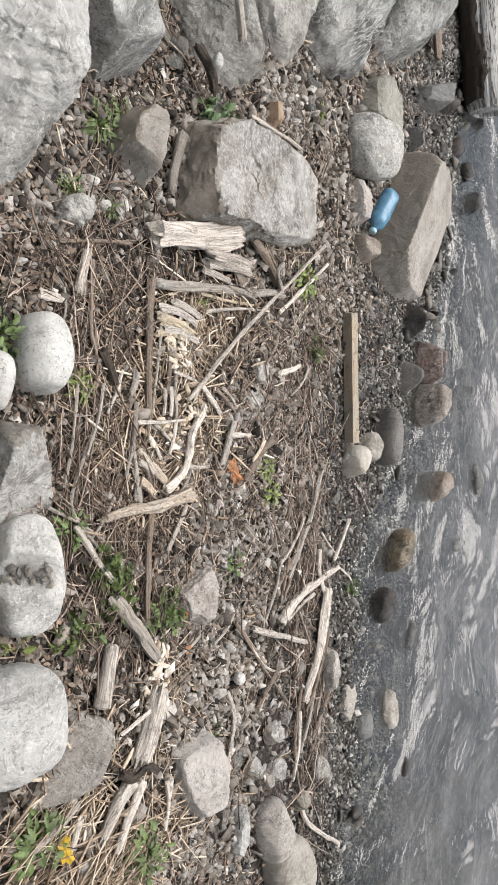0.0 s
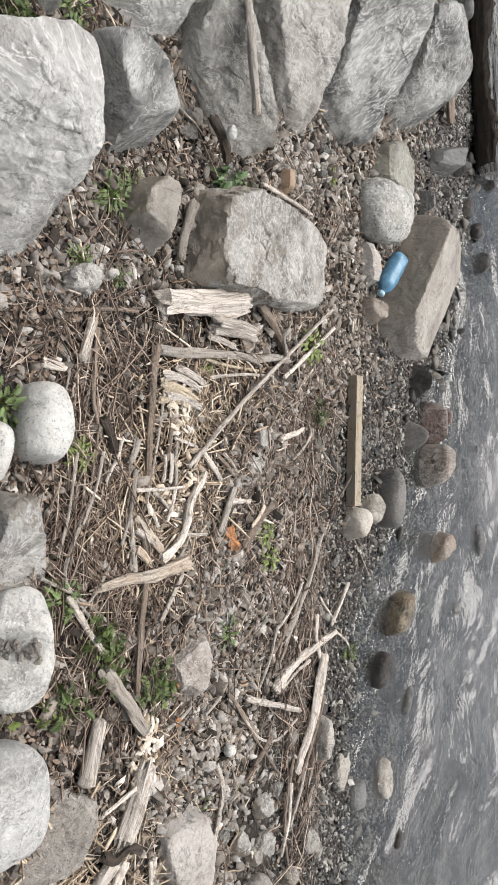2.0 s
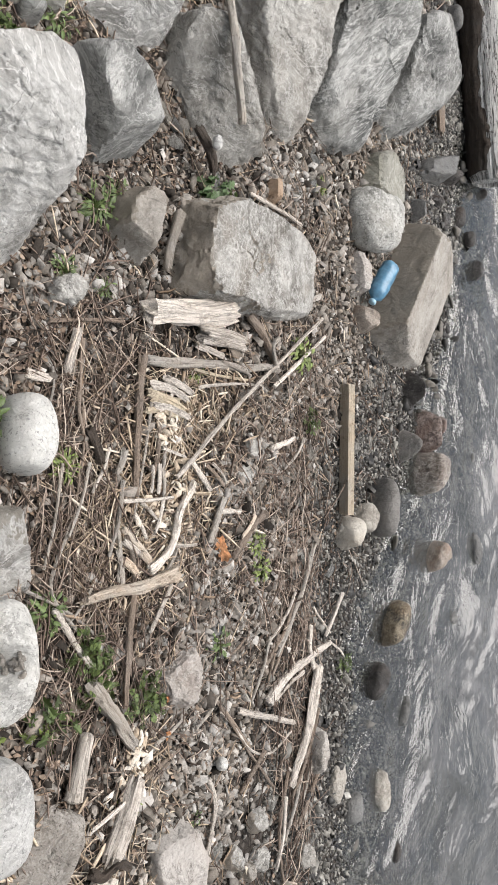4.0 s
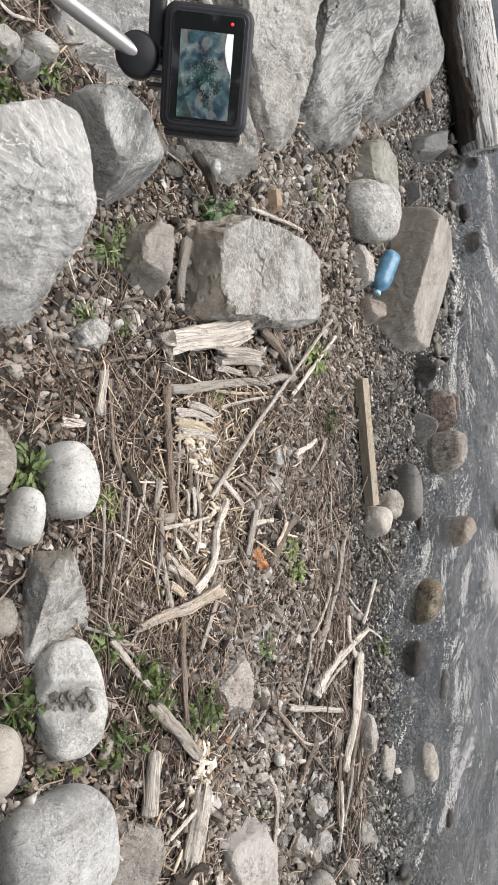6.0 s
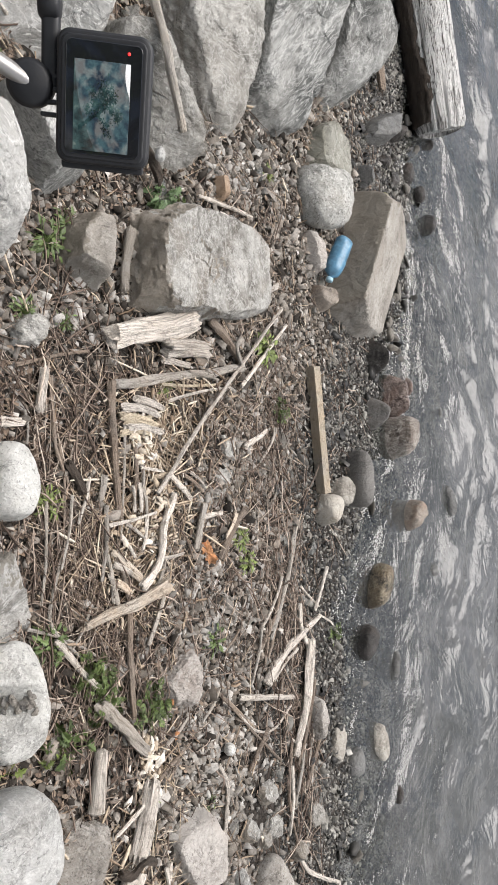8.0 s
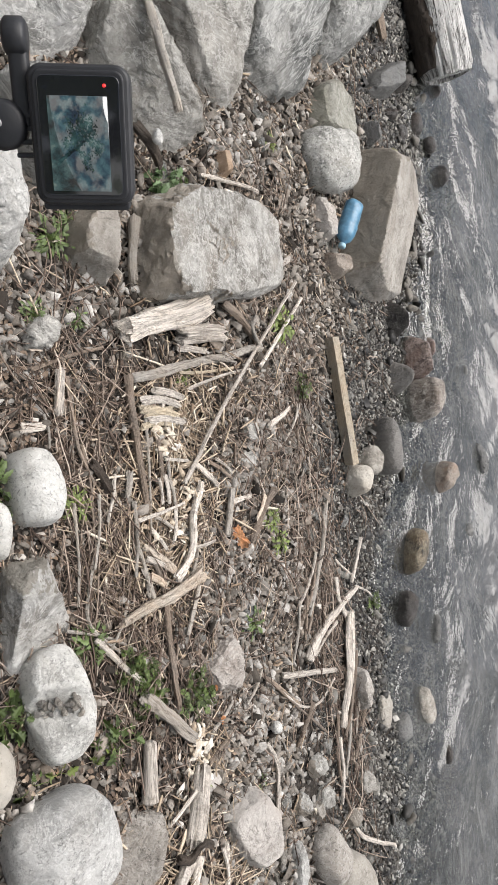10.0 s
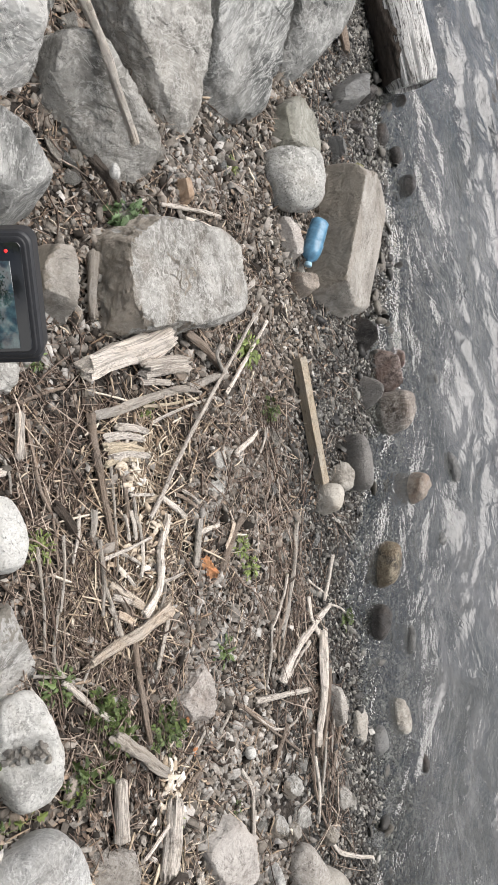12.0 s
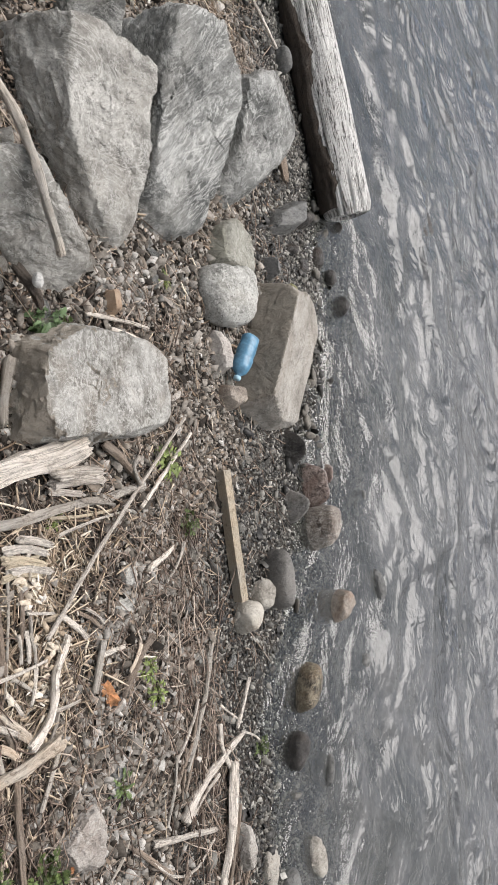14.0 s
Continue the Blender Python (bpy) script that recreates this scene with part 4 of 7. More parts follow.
rock("river_stone", "wet brown stone with orange patches in the shallows", 2.942, -0.489, -0.076, [(-179, 8, 0.066), (-147, 8, 0.127), (-66, 8, 0.127), (-35, 8, 0.072), (-22, 8, 0.057), (-13, 8, 0.057), (-1, 8, 0.072), (33, 8, 0.131), (115, 8, 0.124), (145, 8, 0.065), (158, 8, 0.048), (168, 8, 0.048), (0, 90, 0.054), (0, -90, 0.114)], RUST_STONE, 5, 0.06, 41, 4, group="stones in the shallows", squash=(1.2, 0.74), facets=6)
rock("river_stone", "wet black stone at the waterline", 2.806, -0.719, -0.084, [(-168, 8, 0.074), (-134, 8, 0.099), (-85, 8, 0.1), (-50, 8, 0.078), (-28, 8, 0.067), (-10, 8, 0.067), (11, 8, 0.078), (47, 8, 0.101), (97, 8, 0.098), (131, 8, 0.072), (153, 8, 0.06), (170, 8, 0.061), (0, 90, 0.038), (0, -90, 0.087)], DARK_STONE, 5, 0.06, 42, 4, group="stones in the shallows", squash=(0.95, 0.8), facets=6)
rock("river_stone", "wet grey-brown stone at the waterline", 3.269, 0.213, -0.043, [(-177, 8, 0.083), (-147, 8, 0.106), (-102, 8, 0.12), (-63, 8, 0.1), (-37, 8, 0.085), (-18, 8, 0.083), (2, 8, 0.092), (33, 8, 0.116), (79, 8, 0.124), (119, 8, 0.098), (143, 8, 0.078), (162, 8, 0.073), (0, 90, 0.069), (0, -90, 0.126)], MOTTLED_STONE, 8, 0.06, 43, 4, group="stones in the shallows", facets=6)
rock("river_stone", "wet dark reddish stone at the waterline", 3.276, 0.405, -0.045, [(-175, 22, 0.03), (-158, 22, 0.044), (-121, 22, 0.078), (-55, 22, 0.076), (-23, 22, 0.053), (-8, 22, 0.047), (4, 22, 0.048), (21, 22, 0.058), (60, 22, 0.085), (126, 22, 0.072), (157, 22, 0.041), (172, 22, 0.03), (0, 90, 0.05), (0, -90, 0.098)], DARK_RED_STONE, 14, 0.05, 44, 4, facets=9, group="stones in the shallows")
rock("river_stone", "small wet grey stone at the waterline", 3.069, 0.323, -0.034, [(-174, 22, 0.014), (-148, 22, 0.03), (-81, 22, 0.046), (-35, 22, 0.031), (-18, 22, 0.027), (-7, 22, 0.029), (5, 22, 0.032), (30, 22, 0.042), (99, 22, 0.051), (144, 22, 0.026), (161, 22, 0.014), (173, 22, 0.011), (0, 90, 0.05), (0, -90, 0.099)], SLATE_COBBLE, 14, 0.05, 45, 4, facets=7, group="stones in the shallows")
rock("river_stone", "small wet black stone at the waterline", 3.124, 0.603, -0.030, [(-178, 22, 0.01), (-167, 22, 0.012), (-143, 22, 0.031), (-56, 22, 0.048), (-17, 22, 0.028), (-5, 22, 0.026), (2, 22, 0.027), (12, 22, 0.03), (34, 22, 0.043), (124, 22, 0.05), (162, 22, 0.02), (174, 22, 0.01), (0, 90, 0.055), (0, -90, 0.095)], DARK_STONE, 14, 0.05, 46, 4, facets=7, group="stones in the shallows")
rock("river_stone", "small grey stone under the shallow water", 3.036, -0.890, -0.108, [(-169, 8, 0.06), (-72, 8, 0.07), (-41, 8, 0.033), (-31, 8, 0.025), (-24, 8, 0.025), (-15, 8, 0.032), (10, 8, 0.062), (109, 8, 0.069), (140, 8, 0.031), (149, 8, 0.022), (157, 8, 0.021), (166, 8, 0.028), (0, 90, 0.031), (0, -90, 0.107)], SLATE_STONE, 5.0, 0.03, 49, 3, group="stones in the shallows")
rock("river_stone", "long slate-grey stone breaking the water's surface", 3.765, -0.173, -0.1, [(-150, 8, 0.045), (-90, 8, 0.05), (-30, 8, 0.045), (30, 8, 0.04), (90, 8, 0.05), (150, 8, 0.045), (0, 90, 0.05), (0, -90, 0.17)], SLATE_STONE, 11, 0.045, 50, 4, group="stones in the shallows", squash=(0.8, 1.9), facets=6)
rock("river_stone", "dark round stone breaking the water's surface", 5.392, 2.206, -0.07, [(-178, 8, 0.136), (-134, 8, 0.149), (-95, 8, 0.123), (-70, 8, 0.103), (-50, 8, 0.1), (-29, 8, 0.114), (2, 8, 0.144), (48, 8, 0.156), (87, 8, 0.126), (111, 8, 0.103), (131, 8, 0.098), (152, 8, 0.109), (0, 90, 0.038), (0, -90, 0.236)], DARK_STONE, 5.0, 0.03, 51, 3, group="stones in the shallows", squash=(1.45, 1.35))
rock("river_stone", "dark flat stone just breaking the running water", 6.148, 3.081, -0.096, [(-158, 8, 0.263), (-97, 8, 0.189), (-72, 8, 0.123), (-59, 8, 0.106), (-47, 8, 0.115), (-28, 8, 0.164), (23, 8, 0.275), (86, 8, 0.189), (110, 8, 0.123), (122, 8, 0.105), (134, 8, 0.114), (153, 8, 0.161), (0, 90, 0.023), (0, -90, 0.275)], DARK_STONE, 5.0, 0.03, 52, 3, group="stones in the shallows")
rock("river_stone", "small black stone standing in the shallows", 3.958, 1.427, -0.092, [(-177, 22, 0.037), (-150, 22, 0.046), (-110, 22, 0.055), (-69, 22, 0.051), (-40, 22, 0.044), (-18, 22, 0.043), (3, 22, 0.047), (30, 22, 0.056), (71, 22, 0.062), (112, 22, 0.053), (141, 22, 0.041), (162, 22, 0.036), (0, 90, 0.028), (0, -90, 0.075)], DARK_STONE, 10, 0.03, 53, 3, group="stones in the shallows")
rock("river_stone", "small dark stone in the shallows", 3.854, 1.584, -0.090, [(-174, 8, 0.037), (-147, 8, 0.043), (-109, 8, 0.05), (-69, 8, 0.048), (-38, 8, 0.041), (-15, 8, 0.039), (7, 8, 0.041), (33, 8, 0.047), (71, 8, 0.054), (112, 8, 0.049), (142, 8, 0.04), (164, 8, 0.035), (0, 90, 0.031), (0, -90, 0.053)], DARK_STONE, 5.0, 0.03, 54, 3, group="stones in the shallows")
rock("river_stone", "pale stone at the waterline", 2.836, -1.176, -0.118, [(-171, 8, 0.053), (-152, 8, 0.066), (-118, 8, 0.094), (-63, 8, 0.097), (-27, 8, 0.07), (-8, 8, 0.058), (9, 8, 0.057), (28, 8, 0.067), (64, 8, 0.093), (118, 8, 0.092), (153, 8, 0.065), (173, 8, 0.052), (0, 90, 0.038), (0, -90, 0.078)], TAN_COBBLE, 12, 0.05, 55, 4, group="stones in the shallows", facets=8)
rock("river_stone", "grey stone in the shallows", 2.628, -1.205, -0.11, [(-178, 8, 0.055), (-153, 8, 0.062), (-121, 8, 0.073), (-82, 8, 0.076), (-47, 8, 0.068), (-21, 8, 0.061), (1, 8, 0.06), (27, 8, 0.066), (60, 8, 0.074), (100, 8, 0.073), (133, 8, 0.063), (159, 8, 0.055), (0, 90, 0.038), (0, -90, 0.055)], SLATE_STONE, 5.0, 0.03, 56, 3, group="stones in the shallows")
rock("river_stone", "dark stone under the water", 2.941, -1.470, -0.115, [(-175, 8, 0.028), (-135, 8, 0.052), (-62, 8, 0.043), (-34, 8, 0.028), (-22, 8, 0.023), (-12, 8, 0.023), (4, 8, 0.03), (45, 8, 0.051), (117, 8, 0.041), (145, 8, 0.023), (158, 8, 0.018), (170, 8, 0.019), (0, 90, 0.038), (0, -90, 0.103)], DARK_STONE, 5.0, 0.03, 57, 3, group="stones in the shallows")
rock("river_stone", "pinkish grey stone on the wet gravel", 2.504, -1.067, -0.11, [(-179, 8, 0.053), (-157, 8, 0.064), (-124, 8, 0.083), (-77, 8, 0.086), (-41, 8, 0.069), (-19, 8, 0.059), (0, 8, 0.058), (22, 8, 0.067), (58, 8, 0.084), (105, 8, 0.083), (140, 8, 0.063), (162, 8, 0.053), (0, 90, 0.038), (0, -90, 0.059)], TAN_COBBLE, 12, 0.05, 58, 4, group="stones in the shallows", facets=8)
rock("river_stone", "pale stone beside the twigs at the waterline", 2.318, -0.899, -0.039, [(-168, 8, 0.044), (-134, 8, 0.077), (-62, 8, 0.075), (-30, 8, 0.046), (-15, 8, 0.037), (-4, 8, 0.037), (11, 8, 0.046), (47, 8, 0.077), (118, 8, 0.072), (151, 8, 0.041), (165, 8, 0.032), (177, 8, 0.033), (0, 90, 0.038), (0, -90, 0.061)], GRANITE_COBBLE, 12, 0.05, 59, 4, group="stones in the shallows", facets=8)
rock("river_stone", "small grey stone under the water", 3.506, -0.521, -0.105, [(-159, 8, 0.041), (-125, 8, 0.048), (-86, 8, 0.048), (-54, 8, 0.043), (-29, 8, 0.04), (-7, 8, 0.04), (20, 8, 0.045), (55, 8, 0.05), (94, 8, 0.047), (126, 8, 0.04), (151, 8, 0.036), (174, 8, 0.036), (0, 90, 0.031), (0, -90, 0.16)], SLATE_STONE, 5.0, 0.03, 61, 3, group="stones in the shallows")
rock("river_stone", "small black stone beside the log end", 3.761, 1.690, -0.097, [(-180, 22, 0.043), (-154, 22, 0.055), (-109, 22, 0.07), (-64, 22, 0.058), (-37, 22, 0.047), (-18, 22, 0.045), (0, 22, 0.051), (27, 22, 0.064), (72, 22, 0.077), (117, 22, 0.061), (144, 22, 0.046), (162, 22, 0.04), (0, 90, 0.022), (0, -90, 0.04)], DARK_STONE, 10, 0.03, 62, 3, group="stones in the shallows")
rock("river_stone", "small black pebble beside the log end", 4.078, 1.937, -0.097, [(-172, 22, 0.022), (-145, 22, 0.026), (-107, 22, 0.031), (-67, 22, 0.03), (-37, 22, 0.027), (-14, 22, 0.027), (8, 22, 0.03), (35, 22, 0.034), (74, 22, 0.037), (114, 22, 0.032), (143, 22, 0.025), (166, 22, 0.021), (0, 90, 0.022), (0, -90, 0.099)], DARK_STONE, 10, 0.03, 63, 3, group="stones in the shallows")
rock("river_stone", "small round grey stone behind the riprap", 3.631, 2.799, -0.022, [(-172, 8, 0.04), (-152, 8, 0.054), (-109, 8, 0.082), (-51, 8, 0.07), (-22, 8, 0.049), (-6, 8, 0.043), (9, 8, 0.046), (29, 8, 0.06), (71, 8, 0.088), (130, 8, 0.073), (158, 8, 0.049), (174, 8, 0.04), (0, 90, 0.046), (0, -90, 0.067)], SLATE_STONE, 5.0, 0.03, 64, 3, group="stones in the shallows")
rock("river_stone", "small dark stone beside the block", 3.536, 1.594, -0.082, [(-172, 22, 0.045), (-135, 22, 0.048), (-99, 22, 0.044), (-72, 22, 0.041), (-48, 22, 0.042), (-23, 22, 0.047), (8, 22, 0.053), (46, 22, 0.056), (81, 22, 0.05), (109, 22, 0.042), (133, 22, 0.039), (157, 22, 0.04), (0, 90, 0.022), (0, -90, 0.03)], DARK_STONE, 10, 0.03, 65, 3, group="stones in the shallows")
rock("river_stone", "dark wet stone at the foot of the log", 3.634, 1.884, -0.057, [(-158, 22, 0.064), (-112, 22, 0.045), (-89, 22, 0.034), (-74, 22, 0.034), (-58, 22, 0.042), (-32, 22, 0.059), (22, 22, 0.075), (69, 22, 0.054), (91, 22, 0.04), (106, 22, 0.034), (122, 22, 0.036), (149, 22, 0.05), (0, 90, 0.028), (0, -90, 0.077)], DARK_STONE, 10, 0.03, 66, 3, group="stones in the shallows")
rock("river_stone", "dark wet stone between the log and the riprap", 3.435, 1.669, -0.062, [(-158, 22, 0.051), (-113, 22, 0.036), (-91, 22, 0.027), (-76, 22, 0.028), (-60, 22, 0.034), (-33, 22, 0.049), (22, 22, 0.061), (68, 22, 0.043), (90, 22, 0.032), (105, 22, 0.028), (121, 22, 0.03), (148, 22, 0.041), (0, 90, 0.022), (0, -90, 0.038)], DARK_STONE, 10, 0.03, 67, 3, group="stones in the shallows")
rock("river_stone", "wet grey cobble in the shallows", 3.806, 0.315, -0.111, [(-167, 8, 0.024), (-132, 8, 0.039), (-68, 8, 0.039), (-34, 8, 0.026), (-17, 8, 0.021), (-4, 8, 0.022), (13, 8, 0.027), (48, 8, 0.041), (112, 8, 0.039), (146, 8, 0.025), (163, 8, 0.019), (176, 8, 0.019), (0, 90, 0.023), (0, -90, 0.105)], SLATE_STONE, 5.0, 0.03, 68, 3, group="stones in the shallows")
rock("river_stone", "dark red stone at the waterline", 3.453, 0.458, -0.092, [(-168, 22, 0.038), (-96, 22, 0.049), (-55, 22, 0.028), (-39, 22, 0.023), (-28, 22, 0.025), (-15, 22, 0.031), (12, 22, 0.048), (85, 22, 0.057), (126, 22, 0.032), (141, 22, 0.021), (152, 22, 0.018), (164, 22, 0.021), (0, 90, 0.028), (0, -90, 0.073)], DARK_RED_STONE, 14, 0.05, 69, 3, facets=7, group="stones in the shallows")
rock("cobble", "olive-brown cobble at the edge of the soil", 0.748, 0.235, 0.14, [(-150, 8, 0.07), (-90, 8, 0.085), (-30, 8, 0.07), (30, 8, 0.066), (90, 8, 0.088), (150, 8, 0.07), (0, 90, 0.06), (0, -90, 0.08)], TAN_COBBLE, 5.0, 0.03, 80, 4, group="cobbles along the bank")
rock("cobble", "small brown cobble beside the angular stone", 0.76, -0.13, 0.12, [(-150, 8, 0.04), (-90, 8, 0.05), (-30, 8, 0.042), (30, 8, 0.04), (90, 8, 0.052), (150, 8, 0.042), (0, 90, 0.04), (0, -90, 0.05)], TAN_COBBLE, 5.0, 0.04, 81, 3, group="cobbles along the bank")
for i, (x, y, z, r, turn) in enumerate(((1.947, -1.032, -0.005, 0.036, 20), (1.968, -1.163, -0.02, 0.038, 65), (1.911, -1.185, -0.018, 0.03, 10), (1.825, -1.114, 0.005, 0.033, 40), (2.259, -1.258, -0.055, 0.04, 75), (2.115, -1.324, -0.035, 0.032, 30))):
    rock("rock", "angular brown-grey stone bedded in gravel", x, y, z, [(turn + 8, 15, r), (turn + 75, 20, 0.8 * r), (turn + 130, 10, 1.1 * r), (turn + 195, 20, r), (turn + 265, 15, 0.75 * r), (turn + 320, 25, 0.95 * r), (turn + 60, 62, (0.35 + 0.13 * (i % 3)) * r), (0, -90, 0.6 * r)], (BROWN_ROCK, LIGHT_ROCK, BLOCK_ROCK)[i % 3], 40, 0.06, 90 + i, 4, facets=8, group="angular stones on the gravel")
rock("cobble", "small round pale stone on the gravel", 1.736, -0.792, 0.03, [(-150, 8, 0.02), (-90, 8, 0.022), (-30, 8, 0.02), (30, 8, 0.02), (90, 8, 0.022), (150, 8, 0.02), (0, 90, 0.015), (0, -90, 0.02)], WHITE_COBBLE, 5.0, 0.03, 98, 3)
for i, (x, y, z, r, turn) in enumerate(((0.821, 1.235, 0.225, 0.05, 30), (0.902, 1.217, 0.205, 0.036, 70), (0.952, 1.283, 0.2, 0.04, 10))):
    rock("rock", "small grey stone in the soil behind the boulders", x, y, z, [(turn + 8, 15, r), (turn + 75, 20, 0.8 * r), (turn + 130, 10, 1.1 * r), (turn + 195, 20, r), (turn + 265, 15, 0.75 * r), (turn + 320, 25, 0.95 * r), (turn + 60, 70, 0.7 * r), (0, -90, 0.8 * r)], (LIGHT_ROCK, GREY_ROCK)[i % 2], 18, 0.05, 100 + i, 3, facets=5, group="small stones behind the boulders")
# ---- driftwood ----
stick("sawn square wooden plank lying on the gravel", PLANK_WOOD, 0.0303, (2.458, 0.521), (2.482, -0.006), name='plank', taper=1.0, knobs=0.02, flat=1.0, sides=4, ragged=0.1, wobble=0.06, phase=0.785, end=0.97)
stick("thick bleached driftwood chunk with split ends", PALE_WOOD, 0.0359, (1.309, 0.554), (1.480, 0.579), (1.675, 0.625), name='driftwood_log', taper=0.85, knobs=0.34, sides=17, ragged=1.1, wobble=0.2)
stick("short bleached driftwood chunk", PALE_WOOD, 0.0269, (1.545, 0.540), (1.727, 0.541), name='driftwood_log', taper=0.85, knobs=0.34, sides=17, ragged=1.1, wobble=0.2)
stick("small white wood chip", PALE_WOOD, 0.0122, (1.539, 0.504), (1.654, 0.486), taper=0.9, flat=0.5)
stick("grey driftwood branch lying across the straw", GREY_WOOD, 0.0156, (1.335, 0.420), (1.590, 0.446), (1.917, 0.484), taper=0.8)
stick("long grey-brown stick lying in the straw", BROWN_WOOD, 0.0132, (1.320, 0.428), (1.323, 0.238), (1.322, 0.034))
stick("long thin bleached stick leaning over the straw", PALE_WOOD, 0.008, (1.462, 0.091), (1.689, 0.323), (2.190, 0.723), lift=0.02)
stick("thin pale stick beside the long one", PALE_WOOD, 0.0079, (1.892, 0.417), (2.245, 0.671), lift=0.01)
stick("brown forked root under the rock", BROWN_WOOD, 0.0167, (1.759, 0.637), (1.814, 0.587), (1.893, 0.510), knobs=0.25)
stick("pale curled root tip under the rock", GREY_WOOD, 0.0089, (1.893, 0.584), (1.858, 0.548), (1.883, 0.491), lift=0.02)
stick("bent pale branch in the straw", PALE_WOOD, 0.0095, (1.54, 0.085), (1.519, 0.05), (1.471, -0.01), (1.452, -0.07), (1.415, -0.13), (1.352, -0.172), lift=0.014, taper=1.45, knobs=0.25, wobble=0.4)
stick("gnarled broken orange-brown branch", ORANGE_WOOD, 0.0245, (1.45, -0.185), (1.376, -0.2), (1.281, -0.217), (1.15, -0.24), taper=0.36, knobs=0.3, ragged=1.3, sides=17, wobble=0.35)
stick("splintered piece of wood in the debris", PALE_WOOD, 0.0101, (1.277, -0.089), (1.319, -0.118), (1.353, -0.147), lift=0.01, flat=0.6, ragged=1.0)
stick("splintered piece of wood in the debris", ORANGE_WOOD, 0.0118, (1.269, -0.136), (1.296, -0.158), (1.315, -0.180), lift=0.01, flat=0.6, ragged=1.0)
stick("splintered piece of wood in the debris", GREY_WOOD, 0.0083, (1.254, -0.114), (1.265, -0.159), (1.271, -0.204), lift=0.01, flat=0.6, ragged=1.0)
stick("splintered piece of wood in the debris", PALE_WOOD, 0.0062, (1.429, -0.105), (1.492, -0.105), (1.550, -0.104), lift=0.01, flat=0.6, ragged=1.0)
stick("splintered piece of wood in the debris", ORANGE_WOOD, 0.0111, (1.327, -0.121), (1.352, -0.144), (1.369, -0.167), lift=0.01, flat=0.6, ragged=1.0)
stick("splintered piece of wood in the debris", PALE_WOOD, 0.0086, (1.399, 0.131), (1.404, 0.087), (1.397, 0.043), lift=0.01, flat=0.6, ragged=1.0)
stick("splintered piece of wood in the debris", PALE_WOOD, 0.0060, (1.379, 0.123), (1.382, 0.085), (1.376, 0.048), lift=0.01, flat=0.6, ragged=1.0)
stick("splintered piece of wood in the debris", GREY_WOOD, 0.0069, (1.417, 0.116), (1.423, 0.076), (1.416, 0.037), lift=0.01, flat=0.6, ragged=1.0)
stick("splintered piece of wood in the debris", PALE_WOOD, 0.0060, (1.275, 0.018), (1.369, 0.025), (1.457, 0.033), lift=0.01, flat=0.6, ragged=1.0)
stick("splintered piece of wood in the debris", PALE_WOOD, 0.0109, (1.529, 0.140), (1.579, 0.099), (1.611, 0.057), lift=0.01, flat=0.6, ragged=1.0)
stick("splintered piece of wood in the debris", ORANGE_WOOD, 0.0088, (1.836, -0.015), (1.808, -0.051), (1.773, -0.085), lift=0.01, flat=0.6, ragged=1.0)
stick("splintered piece of wood in the debris", PALE_WOOD, 0.0069, (1.419, 0.027), (1.407, -0.019), (1.387, -0.063), lift=0.01, flat=0.6, ragged=1.0)
stick("splintered piece of wood in the debris", GREY_WOOD, 0.0060, (1.336, 0.019), (1.369, -0.006), (1.392, -0.030), lift=0.01, flat=0.6, ragged=1.0)
stick("splintered piece of wood in the debris", PALE_WOOD, 0.0068, (1.316, -0.020), (1.340, -0.052), (1.353, -0.084), lift=0.01, flat=0.6, ragged=1.0)
stick("splintered piece of wood in the debris", GREY_WOOD, 0.0116, (1.275, 0.157), (1.266, 0.125), (1.248, 0.094), lift=0.01, flat=0.6, ragged=1.0)
stick("splintered piece of wood in the debris", GREY_WOOD, 0.0057, (1.639, 0.464), (1.705, 0.451), (1.773, 0.439), lift=0.01, flat=0.6, ragged=1.0)
stick("splintered piece of wood in the debris", PALE_WOOD, 0.0053, (1.412, 0.173), (1.461, 0.164), (1.504, 0.155), lift=0.01, flat=0.6, ragged=1.0)
stick("splintered piece of wood in the debris", PALE_WOOD, 0.0060, (1.394, 0.281), (1.413, 0.289), (1.424, 0.298), lift=0.01, flat=0.6, ragged=1.0)
stick("splintered orange branch piece", ORANGE_WOOD, 0.0111, (1.277, -0.056), (1.329, -0.105), (1.375, -0.158))
stick("short pale stick on the bank", PALE_WOOD, 0.0141, (1.097, 0.462), (1.070, 0.341))
stick("flat pale wood chip on the bank", PALE_WOOD, 0.0139, (0.955, 0.321), (1.026, 0.317), flat=0.5)
stick("thin crooked twig lying on the soil", BROWN_WOOD, 0.0056, (1.011, 0.464), (1.122, 0.489), (1.254, 0.514))
stick("thin dark crooked twig on soil", BROWN_WOOD, 0.0063, (1.122, 0.441), (1.118, 0.259), (1.151, 0.150))
stick("dark rotten root end in the litter", BARK_SHADE_WOOD, 0.0155, (1.15, 0.203), (1.171, 0.164), (1.193, 0.116), knobs=0.3, ragged=0.8)
stick("pale twig behind the boulders", PALE_WOOD, 0.006, (0.82, 1.34), (0.865, 1.326), (0.93, 1.345))
stick("short white stick piece", PALE_WOOD, 0.0096, (1.648, -0.004), (1.760, -0.003))
stick("pale splintered wood on the gravel", PALE_WOOD, 0.011, (1.903, 0.209), (1.99, 0.236), (2.08, 0.268), knobs=0.3, ragged=1.0)
stick("brown broken stick on gravel", BROWN_WOOD, 0.0138, (1.910, -0.005), (1.811, -0.064), (1.727, -0.150))
stick("grey broken stick on gravel", GREY_WOOD, 0.0120, (1.664, 0.037), (1.608, -0.104))
